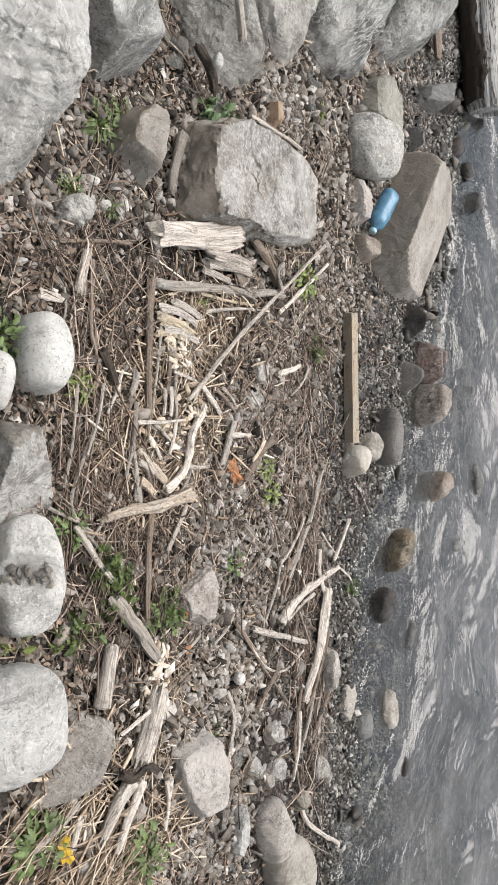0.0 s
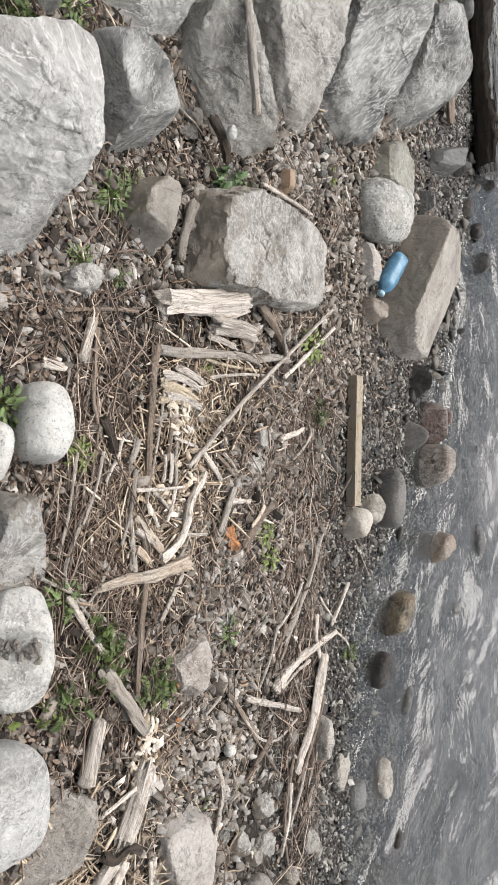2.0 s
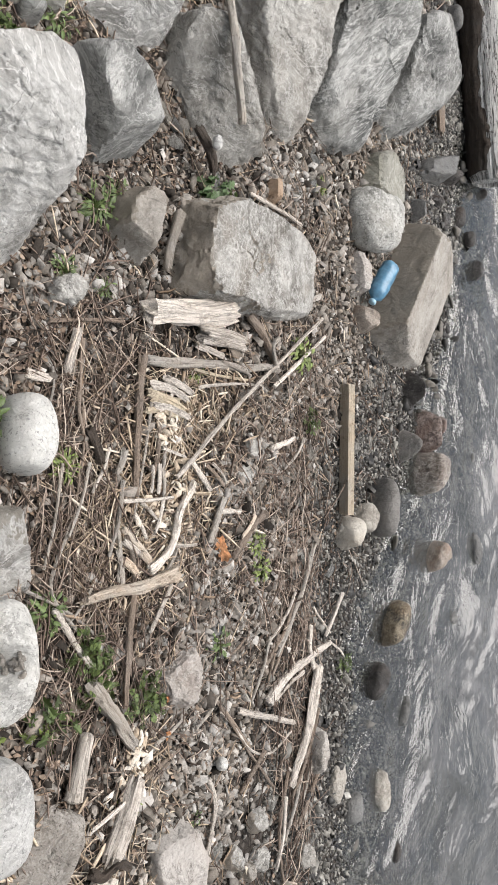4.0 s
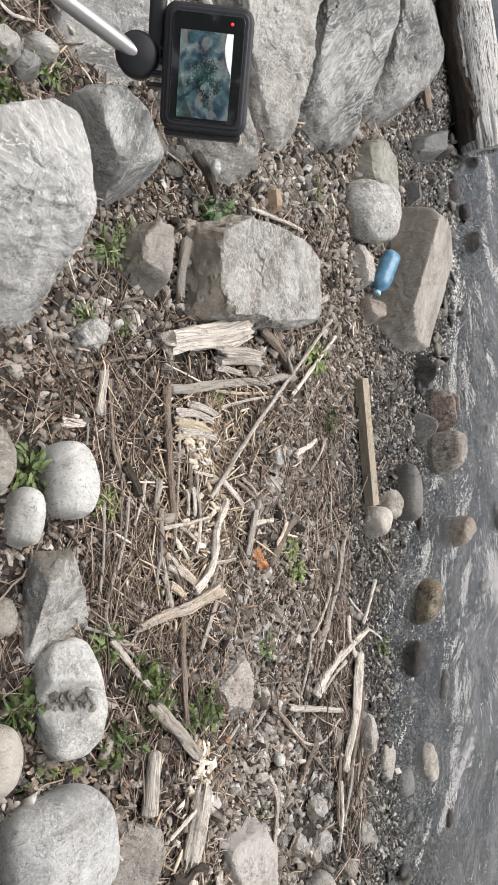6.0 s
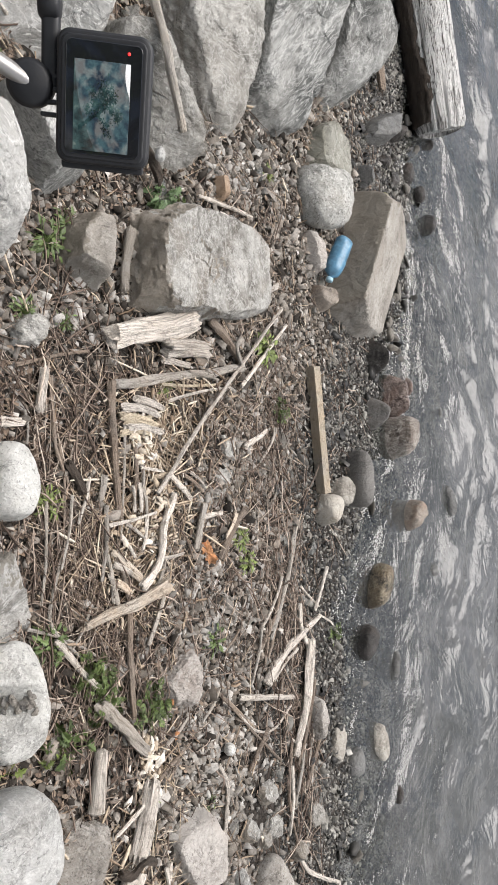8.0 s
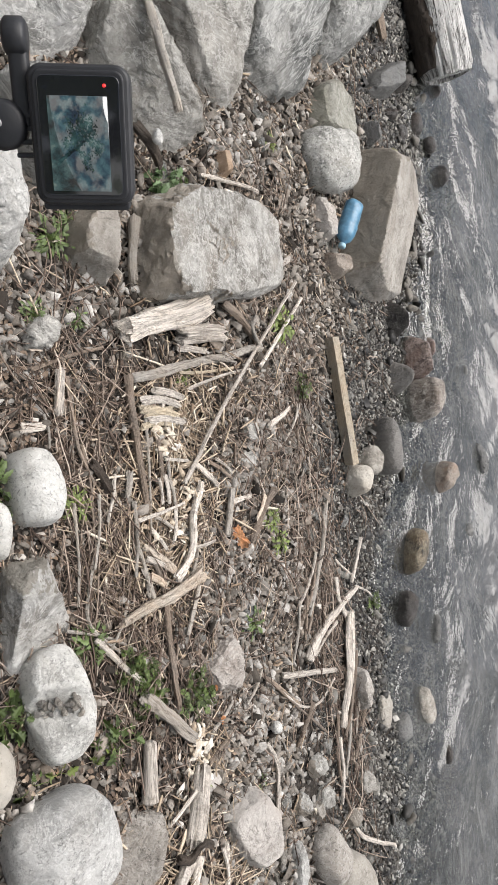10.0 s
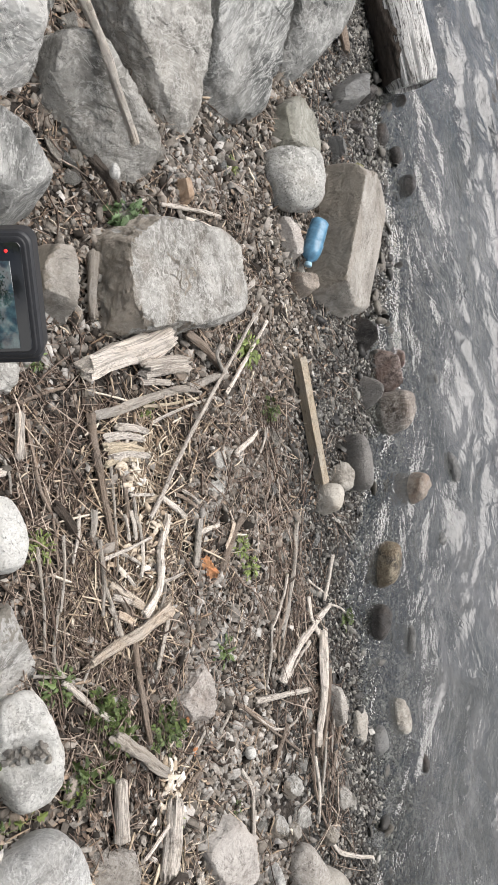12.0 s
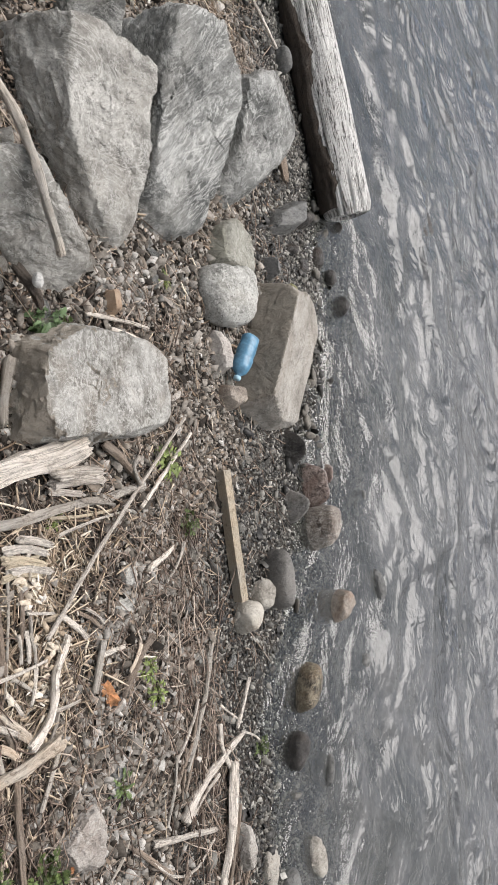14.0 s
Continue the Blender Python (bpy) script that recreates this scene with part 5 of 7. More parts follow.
stick("long thin grey branch on gravel", GREY_WOOD, 0.0113, (2.283, -0.114), (2.195, -0.300), (2.042, -0.507))
stick("thin twig beside the branch", BROWN_WOOD, 0.0066, (2.157, -0.315), (2.088, -0.432), (1.993, -0.516))
stick("forked pale twig on the gravel", PALE_WOOD, 0.0098, (2.518, -0.320), (2.455, -0.418), (2.396, -0.482))
stick("forked pale twig beside the branch", PALE_WOOD, 0.0106, (2.280, -0.429), (2.276, -0.515), (2.318, -0.622))
stick("pale branch with broken end", PALE_WOOD, 0.0113, (2.426, -0.508), (2.234, -0.555), (2.116, -0.578), (2.003, -0.663), taper=1.8, knobs=0.2)
stick("thin pale prong of broken branch", PALE_WOOD, 0.0068, (2.228, -0.589), (2.124, -0.618), (2.044, -0.661), lift=0.004)
stick("split pale branch lying on twigs", PALE_WOOD, 0.0203, (2.322, -0.581), (2.276, -0.724), (2.223, -0.855), (2.138, -0.973), taper=0.75, knobs=0.2)
stick("split pale branch lying on twigs", GREY_WOOD, 0.0121, (2.345, -0.606), (2.302, -0.732), (2.248, -0.852))
stick("thin curved twig lying on the gravel", PALE_WOOD, 0.0055, (1.731, -0.632), (1.827, -0.713), (1.931, -0.807), (2.047, -0.839), (2.164, -0.793))
stick("thin brown twig lying on the gravel", BROWN_WOOD, 0.0066, (2.057, -0.436), (2.028, -0.503), (2.007, -0.588))
stick("thin brown twig lying on the gravel", BROWN_WOOD, 0.0066, (2.104, -0.446), (2.056, -0.515), (2.018, -0.580))
stick("thin pale twig at the waterline", PALE_WOOD, 0.0051, (2.436, -0.510), (2.524, -0.559), (2.564, -0.612))
stick("thin pale twig at the waterline", PALE_WOOD, 0.0048, (2.309, -0.362), (2.369, -0.415), (2.441, -0.477))
stick("short pale forked twig", PALE_WOOD, 0.0060, (2.134, -0.913), (2.172, -0.944), (2.203, -0.966))
stick("thin pinkish twig lying on the gravel", GREY_WOOD, 0.0086, (2.295, -0.931), (2.258, -0.991), (2.228, -1.059))
stick("short pale stick lying crosswise", PALE_WOOD, 0.0117, (1.825, -0.648), (2.173, -0.766))
stick("curved white stick on gravel", PALE_WOOD, 0.0095, (1.677, -0.822), (1.722, -0.928), (1.681, -1.051))
stick("grey-brown stick among twigs", BROWN_WOOD, 0.0112, (1.312, -0.209), (1.301, -0.371), (1.292, -0.532))
stick("short grey stick lying on the gravel", GREY_WOOD, 0.0088, (1.446, -0.218), (1.375, -0.343))
stick("pale stick among weeds", PALE_WOOD, 0.0099, (1.072, -0.256), (1.136, -0.345), (1.194, -0.422))
stick("weathered grey driftwood branch among weeds", GREY_WOOD, 0.018, (1.168, -0.445), (1.215, -0.51), (1.262, -0.552), (1.325, -0.635), taper=0.85, knobs=0.3, ragged=1.0, sides=15)
stick("stout bleached wood stub with rounded end", PALE_WOOD, 0.0185, (1.163, -0.565), (1.148, -0.636), (1.122, -0.722), name="driftwood_log", taper=1.3, knobs=0.07, sides=17, ragged=0.06, wobble=0.15, end=0.5)
stick("pale reed lying across the wood", PALE_WOOD, 0.0071, (1.287, -0.765), (1.233, -0.779), (1.175, -0.797), flat=0.5, lift=0.02)
stick("pale reed lying across the wood", PALE_WOOD, 0.0068, (1.365, -0.987), (1.375, -1.043), (1.370, -1.095), lift=0.01)
stick("split bleached wood piece with a bright splintered end", PALE_WOOD, 0.0275, (1.327, -0.722), (1.294, -0.802), (1.24, -0.893), name="driftwood_log", taper=0.9, knobs=0.24, sides=17, ragged=1.4, wobble=0.2)
stick("split bleached wood piece", PALE_WOOD, 0.022, (1.222, -0.925), (1.182, -0.968), (1.122, -1.05), name="driftwood_log", taper=0.6, knobs=0.24, sides=17, ragged=1.2, wobble=0.2)
stick("thin pale stick lying on the bank", PALE_WOOD, 0.0089, (1.398, -0.991), (1.366, -1.127))
stick("dark knotted root lying across the split wood", BARK_SHADE_WOOD, 0.011, (1.165, -0.889), (1.2, -0.915), (1.25, -0.9), (1.304, -0.932), lift=0.03, knobs=0.45, ragged=0.9)
stick("dark twig on gravel", BROWN_WOOD, 0.0093, (1.997, -0.820), (1.923, -0.871), (1.856, -0.921))
stick("white-tipped twig at the waterline", PALE_WOOD, 0.0102, (2.099, -1.309), (2.182, -1.440), (2.395, -1.598))
stick("thin brown twig lying on the gravel", BROWN_WOOD, 0.0066, (1.741, -0.622), (1.915, -0.789))
stick("thin brown twig lying on the gravel", BROWN_WOOD, 0.0065, (1.678, -0.567), (1.896, -0.788), (2.049, -0.957))
stick("thin brown twig lying on the gravel", BROWN_WOOD, 0.0071, (2.132, -0.923), (2.073, -1.115), (2.108, -1.303))
stick("thin brown twig lying on the gravel", BROWN_WOOD, 0.0087, (2.360, -0.947), (2.264, -1.061), (2.203, -1.127))
stick("thin brown twig lying on the gravel", BROWN_WOOD, 0.0065, (1.488, -0.701), (1.375, -0.734))
stick("thin grey twig lying on the soil", GREY_WOOD, 0.0056, (1.132, -0.004), (1.063, -0.191), (1.139, -0.315))
stick("thin grey twig lying on the soil", GREY_WOOD, 0.0049, (0.987, -0.204), (1.110, -0.262), (1.244, -0.373))
stick("narrow grey driftwood against the rock", GREY_WOOD, 0.0173, (1.460, 0.898), (1.420, 0.800), (1.403, 0.695))
stick("thin pale stick beside the broad rock", PALE_WOOD, 0.0080, (1.769, 1.064), (1.931, 1.060), (2.060, 1.048))
stick("pale stick at the bottom of the bank", PALE_WOOD, 0.0098, (1.068, -0.973), (1.037, -1.043))
stick("pale stick at the bottom of the bank", PALE_WOOD, 0.0112, (0.928, -1.000), (1.005, -0.971), (1.063, -0.937))
stick("pale stick at the bottom of the bank", PALE_WOOD, 0.0153, (1.266, -0.949), (1.217, -1.024), (1.172, -1.102))
stick("pale split reed curling in the straw", PALE_WOOD, 0.0156, (1.361, 0.349), (1.425, 0.351), (1.493, 0.328), name='split_reed', flat=0.4, taper=0.6, lift=0.008, wobble=0.2, ragged=1.2)
stick("pale split reed curling in the straw", TAN_REED, 0.0147, (1.352, 0.326), (1.416, 0.320), (1.486, 0.297), name='split_reed', flat=0.4, taper=0.6, lift=0.008, wobble=0.2, ragged=1.2)
stick("pale split reed curling in the straw", PALE_WOOD, 0.0139, (1.375, 0.294), (1.439, 0.292), (1.508, 0.275), name='split_reed', flat=0.4, taper=0.6, lift=0.008, wobble=0.2, ragged=1.2)
stick("pale split reed curling in the straw", TAN_REED, 0.0121, (1.345, 0.276), (1.406, 0.285), (1.470, 0.266), name='split_reed', flat=0.4, taper=0.6, lift=0.008, wobble=0.2, ragged=1.2)
stick("pale split reed curling in the straw", PALE_WOOD, 0.0132, (1.410, 0.377), (1.464, 0.367), (1.518, 0.346), name='split_reed', flat=0.4, taper=0.6, lift=0.008, wobble=0.2, ragged=1.2)
stick("pale split reed curling in the straw", TAN_REED, 0.0056, (1.531, 0.425), (1.647, 0.418), (1.780, 0.426), name='split_reed', flat=0.4, taper=0.6, lift=0.008, wobble=0.2, ragged=1.2)
stick("pale split reed curling in the straw", PALE_WOOD, 0.0056, (1.546, 0.371), (1.681, 0.399), (1.839, 0.416), name='split_reed', flat=0.4, taper=0.6, lift=0.008, wobble=0.2, ragged=1.2)
stick("pale split reed curling in the straw", TAN_REED, 0.0130, (1.367, 0.313), (1.416, 0.312), (1.469, 0.321), name='split_reed', flat=0.4, taper=0.6, lift=0.008, wobble=0.2, ragged=1.2)
stick("pale split reed curling in the straw", PALE_WOOD, 0.0078, (1.390, 0.258), (1.417, 0.301), (1.448, 0.353), name='split_reed', flat=0.4, taper=0.6, lift=0.008, wobble=0.2, ragged=1.2)
stick("thin weathered stick lying in the debris", GREY_WOOD, 0.0075, (1.273, 0.075), (1.261, -0.029), (1.227, -0.129), lift=0.004)
stick("thin weathered stick lying in the debris", BROWN_WOOD, 0.0078, (1.400, 0.234), (1.399, 0.157), (1.379, 0.082), lift=0.004)
stick("thin weathered stick lying in the debris", GREY_WOOD, 0.0061, (1.421, 0.182), (1.423, 0.121), (1.403, 0.063), lift=0.004)
stick("thin weathered stick lying in the debris", GREY_WOOD, 0.0051, (1.369, 0.353), (1.356, 0.161), (1.313, -0.028), lift=0.004)
stick("thin weathered stick lying in the debris", PALE_WOOD, 0.0057, (1.226, 0.160), (1.203, 0.098), (1.171, 0.038), lift=0.004)
stick("thin weathered stick lying in the debris", GREY_WOOD, 0.0067, (1.263, -0.062), (1.267, -0.132), (1.259, -0.199), lift=0.004)
stick("thin weathered stick lying in the debris", BROWN_WOOD, 0.0084, (1.291, -0.074), (1.306, -0.134), (1.309, -0.192), lift=0.004)
stick("thin weathered stick lying in the debris", GREY_WOOD, 0.0048, (1.159, 0.118), (1.139, 0.018), (1.102, -0.076), lift=0.004)
stick("thin weathered stick lying in the debris", GREY_WOOD, 0.0047, (1.075, 0.109), (1.059, -0.024), (1.035, -0.155), lift=0.004)
stick("thin weathered stick lying in the debris", BROWN_WOOD, 0.0040, (1.131, 0.259), (1.138, 0.150), (1.126, 0.043), lift=0.004)
stick("thin weathered stick lying in the debris", BROWN_WOOD, 0.0065, (1.596, 0.136), (1.642, 0.104), (1.666, 0.074), lift=0.004)
stick("thin weathered stick lying in the debris", PALE_WOOD, 0.0056, (1.620, 0.143), (1.658, 0.112), (1.676, 0.083), lift=0.004)
stick("thin weathered stick lying in the debris", BROWN_WOOD, 0.0050, (1.832, -0.414), (1.794, -0.444), (1.734, -0.468), lift=0.004)
stick("thin weathered stick lying in the debris", GREY_WOOD, 0.0065, (1.990, -0.431), (1.967, -0.541), (1.911, -0.639), lift=0.004)
stick("thin weathered stick lying in the debris", PALE_WOOD, 0.0066, (2.155, -0.293), (2.091, -0.379), (1.989, -0.451), lift=0.004)
stick("thin weathered stick lying in the debris", BROWN_WOOD, 0.0096, (2.326, -0.739), (2.249, -0.885), (2.152, -1.017), lift=0.004)
stick("thin weathered stick lying in the debris", GREY_WOOD, 0.0085, (2.243, -0.850), (2.193, -1.012), (2.105, -1.149), lift=0.004)
stick("thin weathered stick lying in the debris", PALE_WOOD, 0.0084, (2.110, -1.001), (2.093, -1.123), (2.051, -1.232), lift=0.004)
stick("thin weathered stick lying in the debris", GREY_WOOD, 0.0056, (1.407, -0.653), (1.478, -0.636), (1.532, -0.612), lift=0.004)
stick("thin weathered stick lying in the debris", GREY_WOOD, 0.0049, (1.183, -0.200), (1.148, -0.255), (1.103, -0.306), lift=0.004)
stick("thin weathered stick lying in the debris", GREY_WOOD, 0.0070, (1.407, -0.194), (1.448, -0.150), (1.471, -0.101), lift=0.004)
stick("thin weathered stick lying in the debris", GREY_WOOD, 0.0039, (1.026, 0.349), (1.033, 0.305), (1.028, 0.261), lift=0.004)
stick("thin weathered stick lying in the debris", GREY_WOOD, 0.0065, (2.155, 0.276), (2.106, 0.212), (2.017, 0.151), lift=0.004)
stick("thin weathered stick lying in the debris", GREY_WOOD, 0.0060, (1.705, -0.575), (1.672, -0.622), (1.602, -0.654), lift=0.004)
stick("thin weathered stick lying in the debris", BROWN_WOOD, 0.0050, (1.904, 0.355), (1.879, 0.295), (1.823, 0.237), lift=0.004)
stick("brown rotten wood slab beside the boulder", BROWN_WOOD, 0.038, (3.3, 2.42), (3.36, 2.2), (3.42, 2.02), lift=0.02, flat=0.5)
stick("pale bent stick behind the riprap boulders", PALE_WOOD, 0.012, (2.84, 2.72), (3.18, 3.0), (3.52, 2.8), lift=0.03)
lean = tube("driftwood_branch", [(1.22, 1.76, 0.34), (1.43, 1.5, 0.35), (1.575, 1.17, 0.27)], 0.0145, GREY_WOOD, None, 10, 0.9, 0.16, 1.0, 77, 0.4)
tagged(lean, "grey branch leaning between two riprap boulders", "driftwood", "driftwood on the bank")
stick("thin dark twig between riprap boulders", BROWN_WOOD, 0.009, (1.18, 1.5), (1.34, 1.62), lift=0.18)
stick("thin pale stick at the top of the bank", PALE_WOOD, 0.008, (0.96, 1.45), (1.05, 1.36), lift=0.02)
stick("pale root curving over the gravel", PALE_WOOD, 0.008, (1.86, 1.02), (1.98, 1.0), (2.1, 0.93), lift=0.01)


# ---- the weathered log in the shallows ----
def build_log():
    """A long log, split along the grain, its sawn end worn round, with a dark shell for its wet, rotten and shaded
    flank.
    """
    a, b = Vector((3.995, 1.955, 0.015)), Vector((3.6, 5.4, 0.1))
    t = (b - a).normalized()
    side = t.cross(Vector((0, 0, 1))).normalized()
    up = side.cross(t)
    mid = (a + b) / 2
    rings, sides, reach = 110, 72, (b - a).length

    def girth(along, ang):
        q = Vector((math.cos(ang), math.sin(ang), 0))
        r = 0.15 * (1 - 0.04 * along / reach) * (1 + 0.05 * noise.noise(q * 1.1 + Vector((0, 0, along * 0.7))) + 0.025 * noise.noise(q * 3 + Vector((5, 0, along * 2.2))))
        split = abs(noise.noise(q * 4.2 + Vector((0, 9, along * 0.55))))
        fine = abs(noise.noise(q * 11 + Vector((3, 0, along * 1.3))))
        r -= 0.016 * max(0.0, 1 - split / 0.07) + 0.005 * max(0.0, 1 - fine / 0.1)
        worn = max(0.0, 1 - along / 0.05)
        return r * (1 - 0.1 * worn * worn)

    verts, uvs, faces = [], [], []
    for i in range(rings + 1):
        along = reach * (i / rings) ** 1.5
        for j in range(sides):
            ang = 2 * math.pi * j / sides
            r = girth(along, ang)
            p = a + t * along + (side * math.cos(ang) + up * math.sin(ang) * 0.95) * r
            if i == 0:
                p += t * (0.03 * math.cos(ang + 0.6) + 0.012 * noise.noise(Vector((j * 0.5, 2, 7))))
            verts.append(p - mid)
            uvs.append((along, ang * 0.15))
    for i in range(rings):
        for j in range(sides):
            p, q = i * sides + j, i * sides + (j + 1) % sides
            faces.append((p, q, q + sides, p + sides))
    for i in (0, rings):
        core = [Vector(verts[i * sides + j]) for j in range(sides)]
        c = sum(core, Vector()) / sides
        first = len(verts)
        for j in range(sides):
            verts.append(c.lerp(core[j], 0.5) + t * 0.006 * noise.noise(core[j] * 30))
            uvs.append((0.2 + 0.03 * math.cos(j), 0.075 * j / sides))
        verts.append(c)
        uvs.append((0.25, 0))
        for j in range(sides):
            k = (j + 1) % sides
            quad, tri = (i * sides + j, first + j, first + k, i * sides + k), (first + j, len(verts) - 1, first + k)
            faces += [quad, tri] if i == 0 else [quad[::-1], tri[::-1]]
    log = mesh_object("log", [v[:] for v in verts], faces, LOG_WOOD, None, True, uvs)
    log.data.set_sharp_from_angle(angle=radians(50))
    log.location = mid
    tagged(log, "large weathered grey log lying half in the shallows", "log")
    # Added dark shell: wet rot and underside shade put into its colour.
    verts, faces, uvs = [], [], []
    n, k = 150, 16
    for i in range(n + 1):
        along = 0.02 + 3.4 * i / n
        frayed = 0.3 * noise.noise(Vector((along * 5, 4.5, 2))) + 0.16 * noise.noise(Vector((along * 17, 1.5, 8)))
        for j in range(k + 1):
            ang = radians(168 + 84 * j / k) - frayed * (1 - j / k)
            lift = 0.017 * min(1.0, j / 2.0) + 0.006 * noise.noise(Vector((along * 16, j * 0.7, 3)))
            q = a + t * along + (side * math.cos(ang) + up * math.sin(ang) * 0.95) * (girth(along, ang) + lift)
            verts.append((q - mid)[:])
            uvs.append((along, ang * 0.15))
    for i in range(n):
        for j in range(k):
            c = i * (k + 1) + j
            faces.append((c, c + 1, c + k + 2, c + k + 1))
    bark = mesh_object("bark", verts, faces, BARK_SHADE_WOOD, log, True, uvs)
    bark["label"] = "dark shell along the log's side for wet rot and shade"


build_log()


# Dark tone covers both the root and the shadow under the slab.
root = tube("driftwood_root", [(1.49, 1.16, 0.17), (1.53, 1.1, 0.18), (1.57, 1.06, 0.15)], 0.019, BARK_SHADE_WOOD, None, 14, 0.8, 0.3, 0.7, 78, 0.8, 0.5)
tagged(root, "dark root at the slab boulder's foot, its shade in the tone", "driftwood", "driftwood on the bank")
rock("rock", "small white stone lying on the dark root", 1.515, 1.105, 0.226, [(-100, 8, 0.024), (-30, 8, 0.018), (30, 8, 0.02), (90, 8, 0.025), (150, 8, 0.018), (-160, 8, 0.019), (0, 90, 0.013), (0, -90, 0.014)], GREY_COBBLE, 5.0, 0.03, 93, 3)


# ---- blue bottle ----
def lathe(profile, sides=24, squash=1.0, wrinkle=0.0, seed=0):
    """A turned shape round x: (along, radius) pairs."""
    bm = bmesh.new()
    rings = []
    for x, r in profile:
        ring = []
        for j in range(sides):
            a = 2 * math.pi * j / sides
            k = r * (1 + wrinkle * noise.noise(Vector((x * 40, math.cos(a) * 1.5, math.sin(a) * 1.5 + seed))))
            ring.append(bm.verts.new((x, k * math.cos(a), k * math.sin(a) * squash)))
        rings.append(ring)
    for p, q in zip(rings, rings[1:]):
        for j in range(sides):
            bm.faces.new((p[j], p[(j + 1) % sides], q[(j + 1) % sides], q[j]))
    bm.faces.new(rings[0])
    bm.faces.new(rings[-1][::-1])
    bmesh.ops.recalc_face_normals(bm, faces=bm.faces)
    for f in bm.faces:
        f.smooth = True
    return bm


def build_bottle():
    bottle = tagged(new("bottle"), "crumpled dusty blue plastic bottle lying against the block", "bottle")
    body = [(0.0, 0.02), (0.003, 0.034), (0.012, 0.042), (0.05, 0.043), (0.055, 0.041), (0.06, 0.043), (0.1, 0.043), (0.105, 0.041), (0.11, 0.043), (0.15, 0.043), (0.17, 0.037), (0.184, 0.024), (0.191, 0.014), (0.2, 0.013)]
    part("body", lathe(body, 26, 0.85, 0.16, 2), BLUE_PLASTIC, bottle)
    part("cap", lathe([(0.199, 0.0145), (0.201, 0.016), (0.214, 0.016), (0.216, 0.013)], 18), PALE_BLUE, bottle, "pale blue screw cap")
    a, b = Vector((2.735, 1.088, 0.075)), Vector((2.64, 0.905, 0.03))
    x = (b - a).normalized()
    y = Vector((0, 0, 1)).cross(x).normalized()
    m = Matrix((x, y, x.cross(y))).transposed().to_4x4()
    bottle.matrix_world = Matrix.Translation(a) @ m


PALE_BLUE = plain_material("pale_blue_cap", (0.32, 0.5, 0.6), 0.5)
build_bottle()


# ---- action camera on a pole ----
def rounded_box(sx, sy, sz, bevel, at=(0, 0, 0), segments=3):
    bm = bmesh.new()
    bmesh.ops.create_cube(bm, size=1.0)
    bmesh.ops.scale(bm, vec=(sx, sy, sz), verts=bm.verts)
    bmesh.ops.bevel(bm, geom=bm.edges[:], offset=bevel, segments=segments, profile=0.6, affect="EDGES")
    bmesh.ops.translate(bm, vec=at, verts=bm.verts)
    for f in bm.faces:
        f.smooth = True
    return bm


def rounded_plate(sx, sy, sz, corner, bevel, at=(0, 0, 0)):
    """A flat case with round corners in plan and softened rims."""
    bm = bmesh.new()
    bmesh.ops.create_cube(bm, size=1.0, matrix=Matrix.Translation(at) @ Matrix.Diagonal((sx, sy, sz, 1)))
    upright = [e for e in bm.edges if abs(e.verts[0].co.z - e.verts[1].co.z) > 0.5 * sz]
    bmesh.ops.bevel(bm, geom=upright, offset=corner, segments=6, profile=0.5, affect="EDGES")
    rims = [e for e in bm.edges if abs(e.verts[0].co.z - e.verts[1].co.z) < 1e-6 and len({round(f.normal.z) for f in e.link_faces}) == 2]
    bmesh.ops.bevel(bm, geom=rims, offset=bevel, segments=3, profile=0.5, affect="EDGES")
    return bm


def screen_material():
    """A small lit display: dim teal and grey blotches of the bank that it films, under glass."""
    m, n, l, b = tree("lit_display")
    v = coords(n, l)
    c = ramp(n, l, tex(n, l, v, 130.0, 5.0, 0.6, 0.2), [(0.38, (0.003, 0.009, 0.01)), (0.5, (0.025, 0.07, 0.075)), (0.62, (0.08, 0.17, 0.17)), (0.74, (0.3, 0.38, 0.33))])
    b.inputs["Base Color"].default_value = (0.01, 0.012, 0.014, 1)
    b.inputs["Roughness"].default_value = 0.03
    b.inputs["Specular IOR Level"].default_value = 1.0
    b.inputs["Coat Weight"].default_value, b.inputs["Coat Roughness"].default_value, b.inputs["Coat IOR"].default_value = 1.0, 0.02, 1.55
    l.new(c, b.inputs["Emission Color"])
    b.inputs["Emission Strength"].default_value = 0.34
    return m


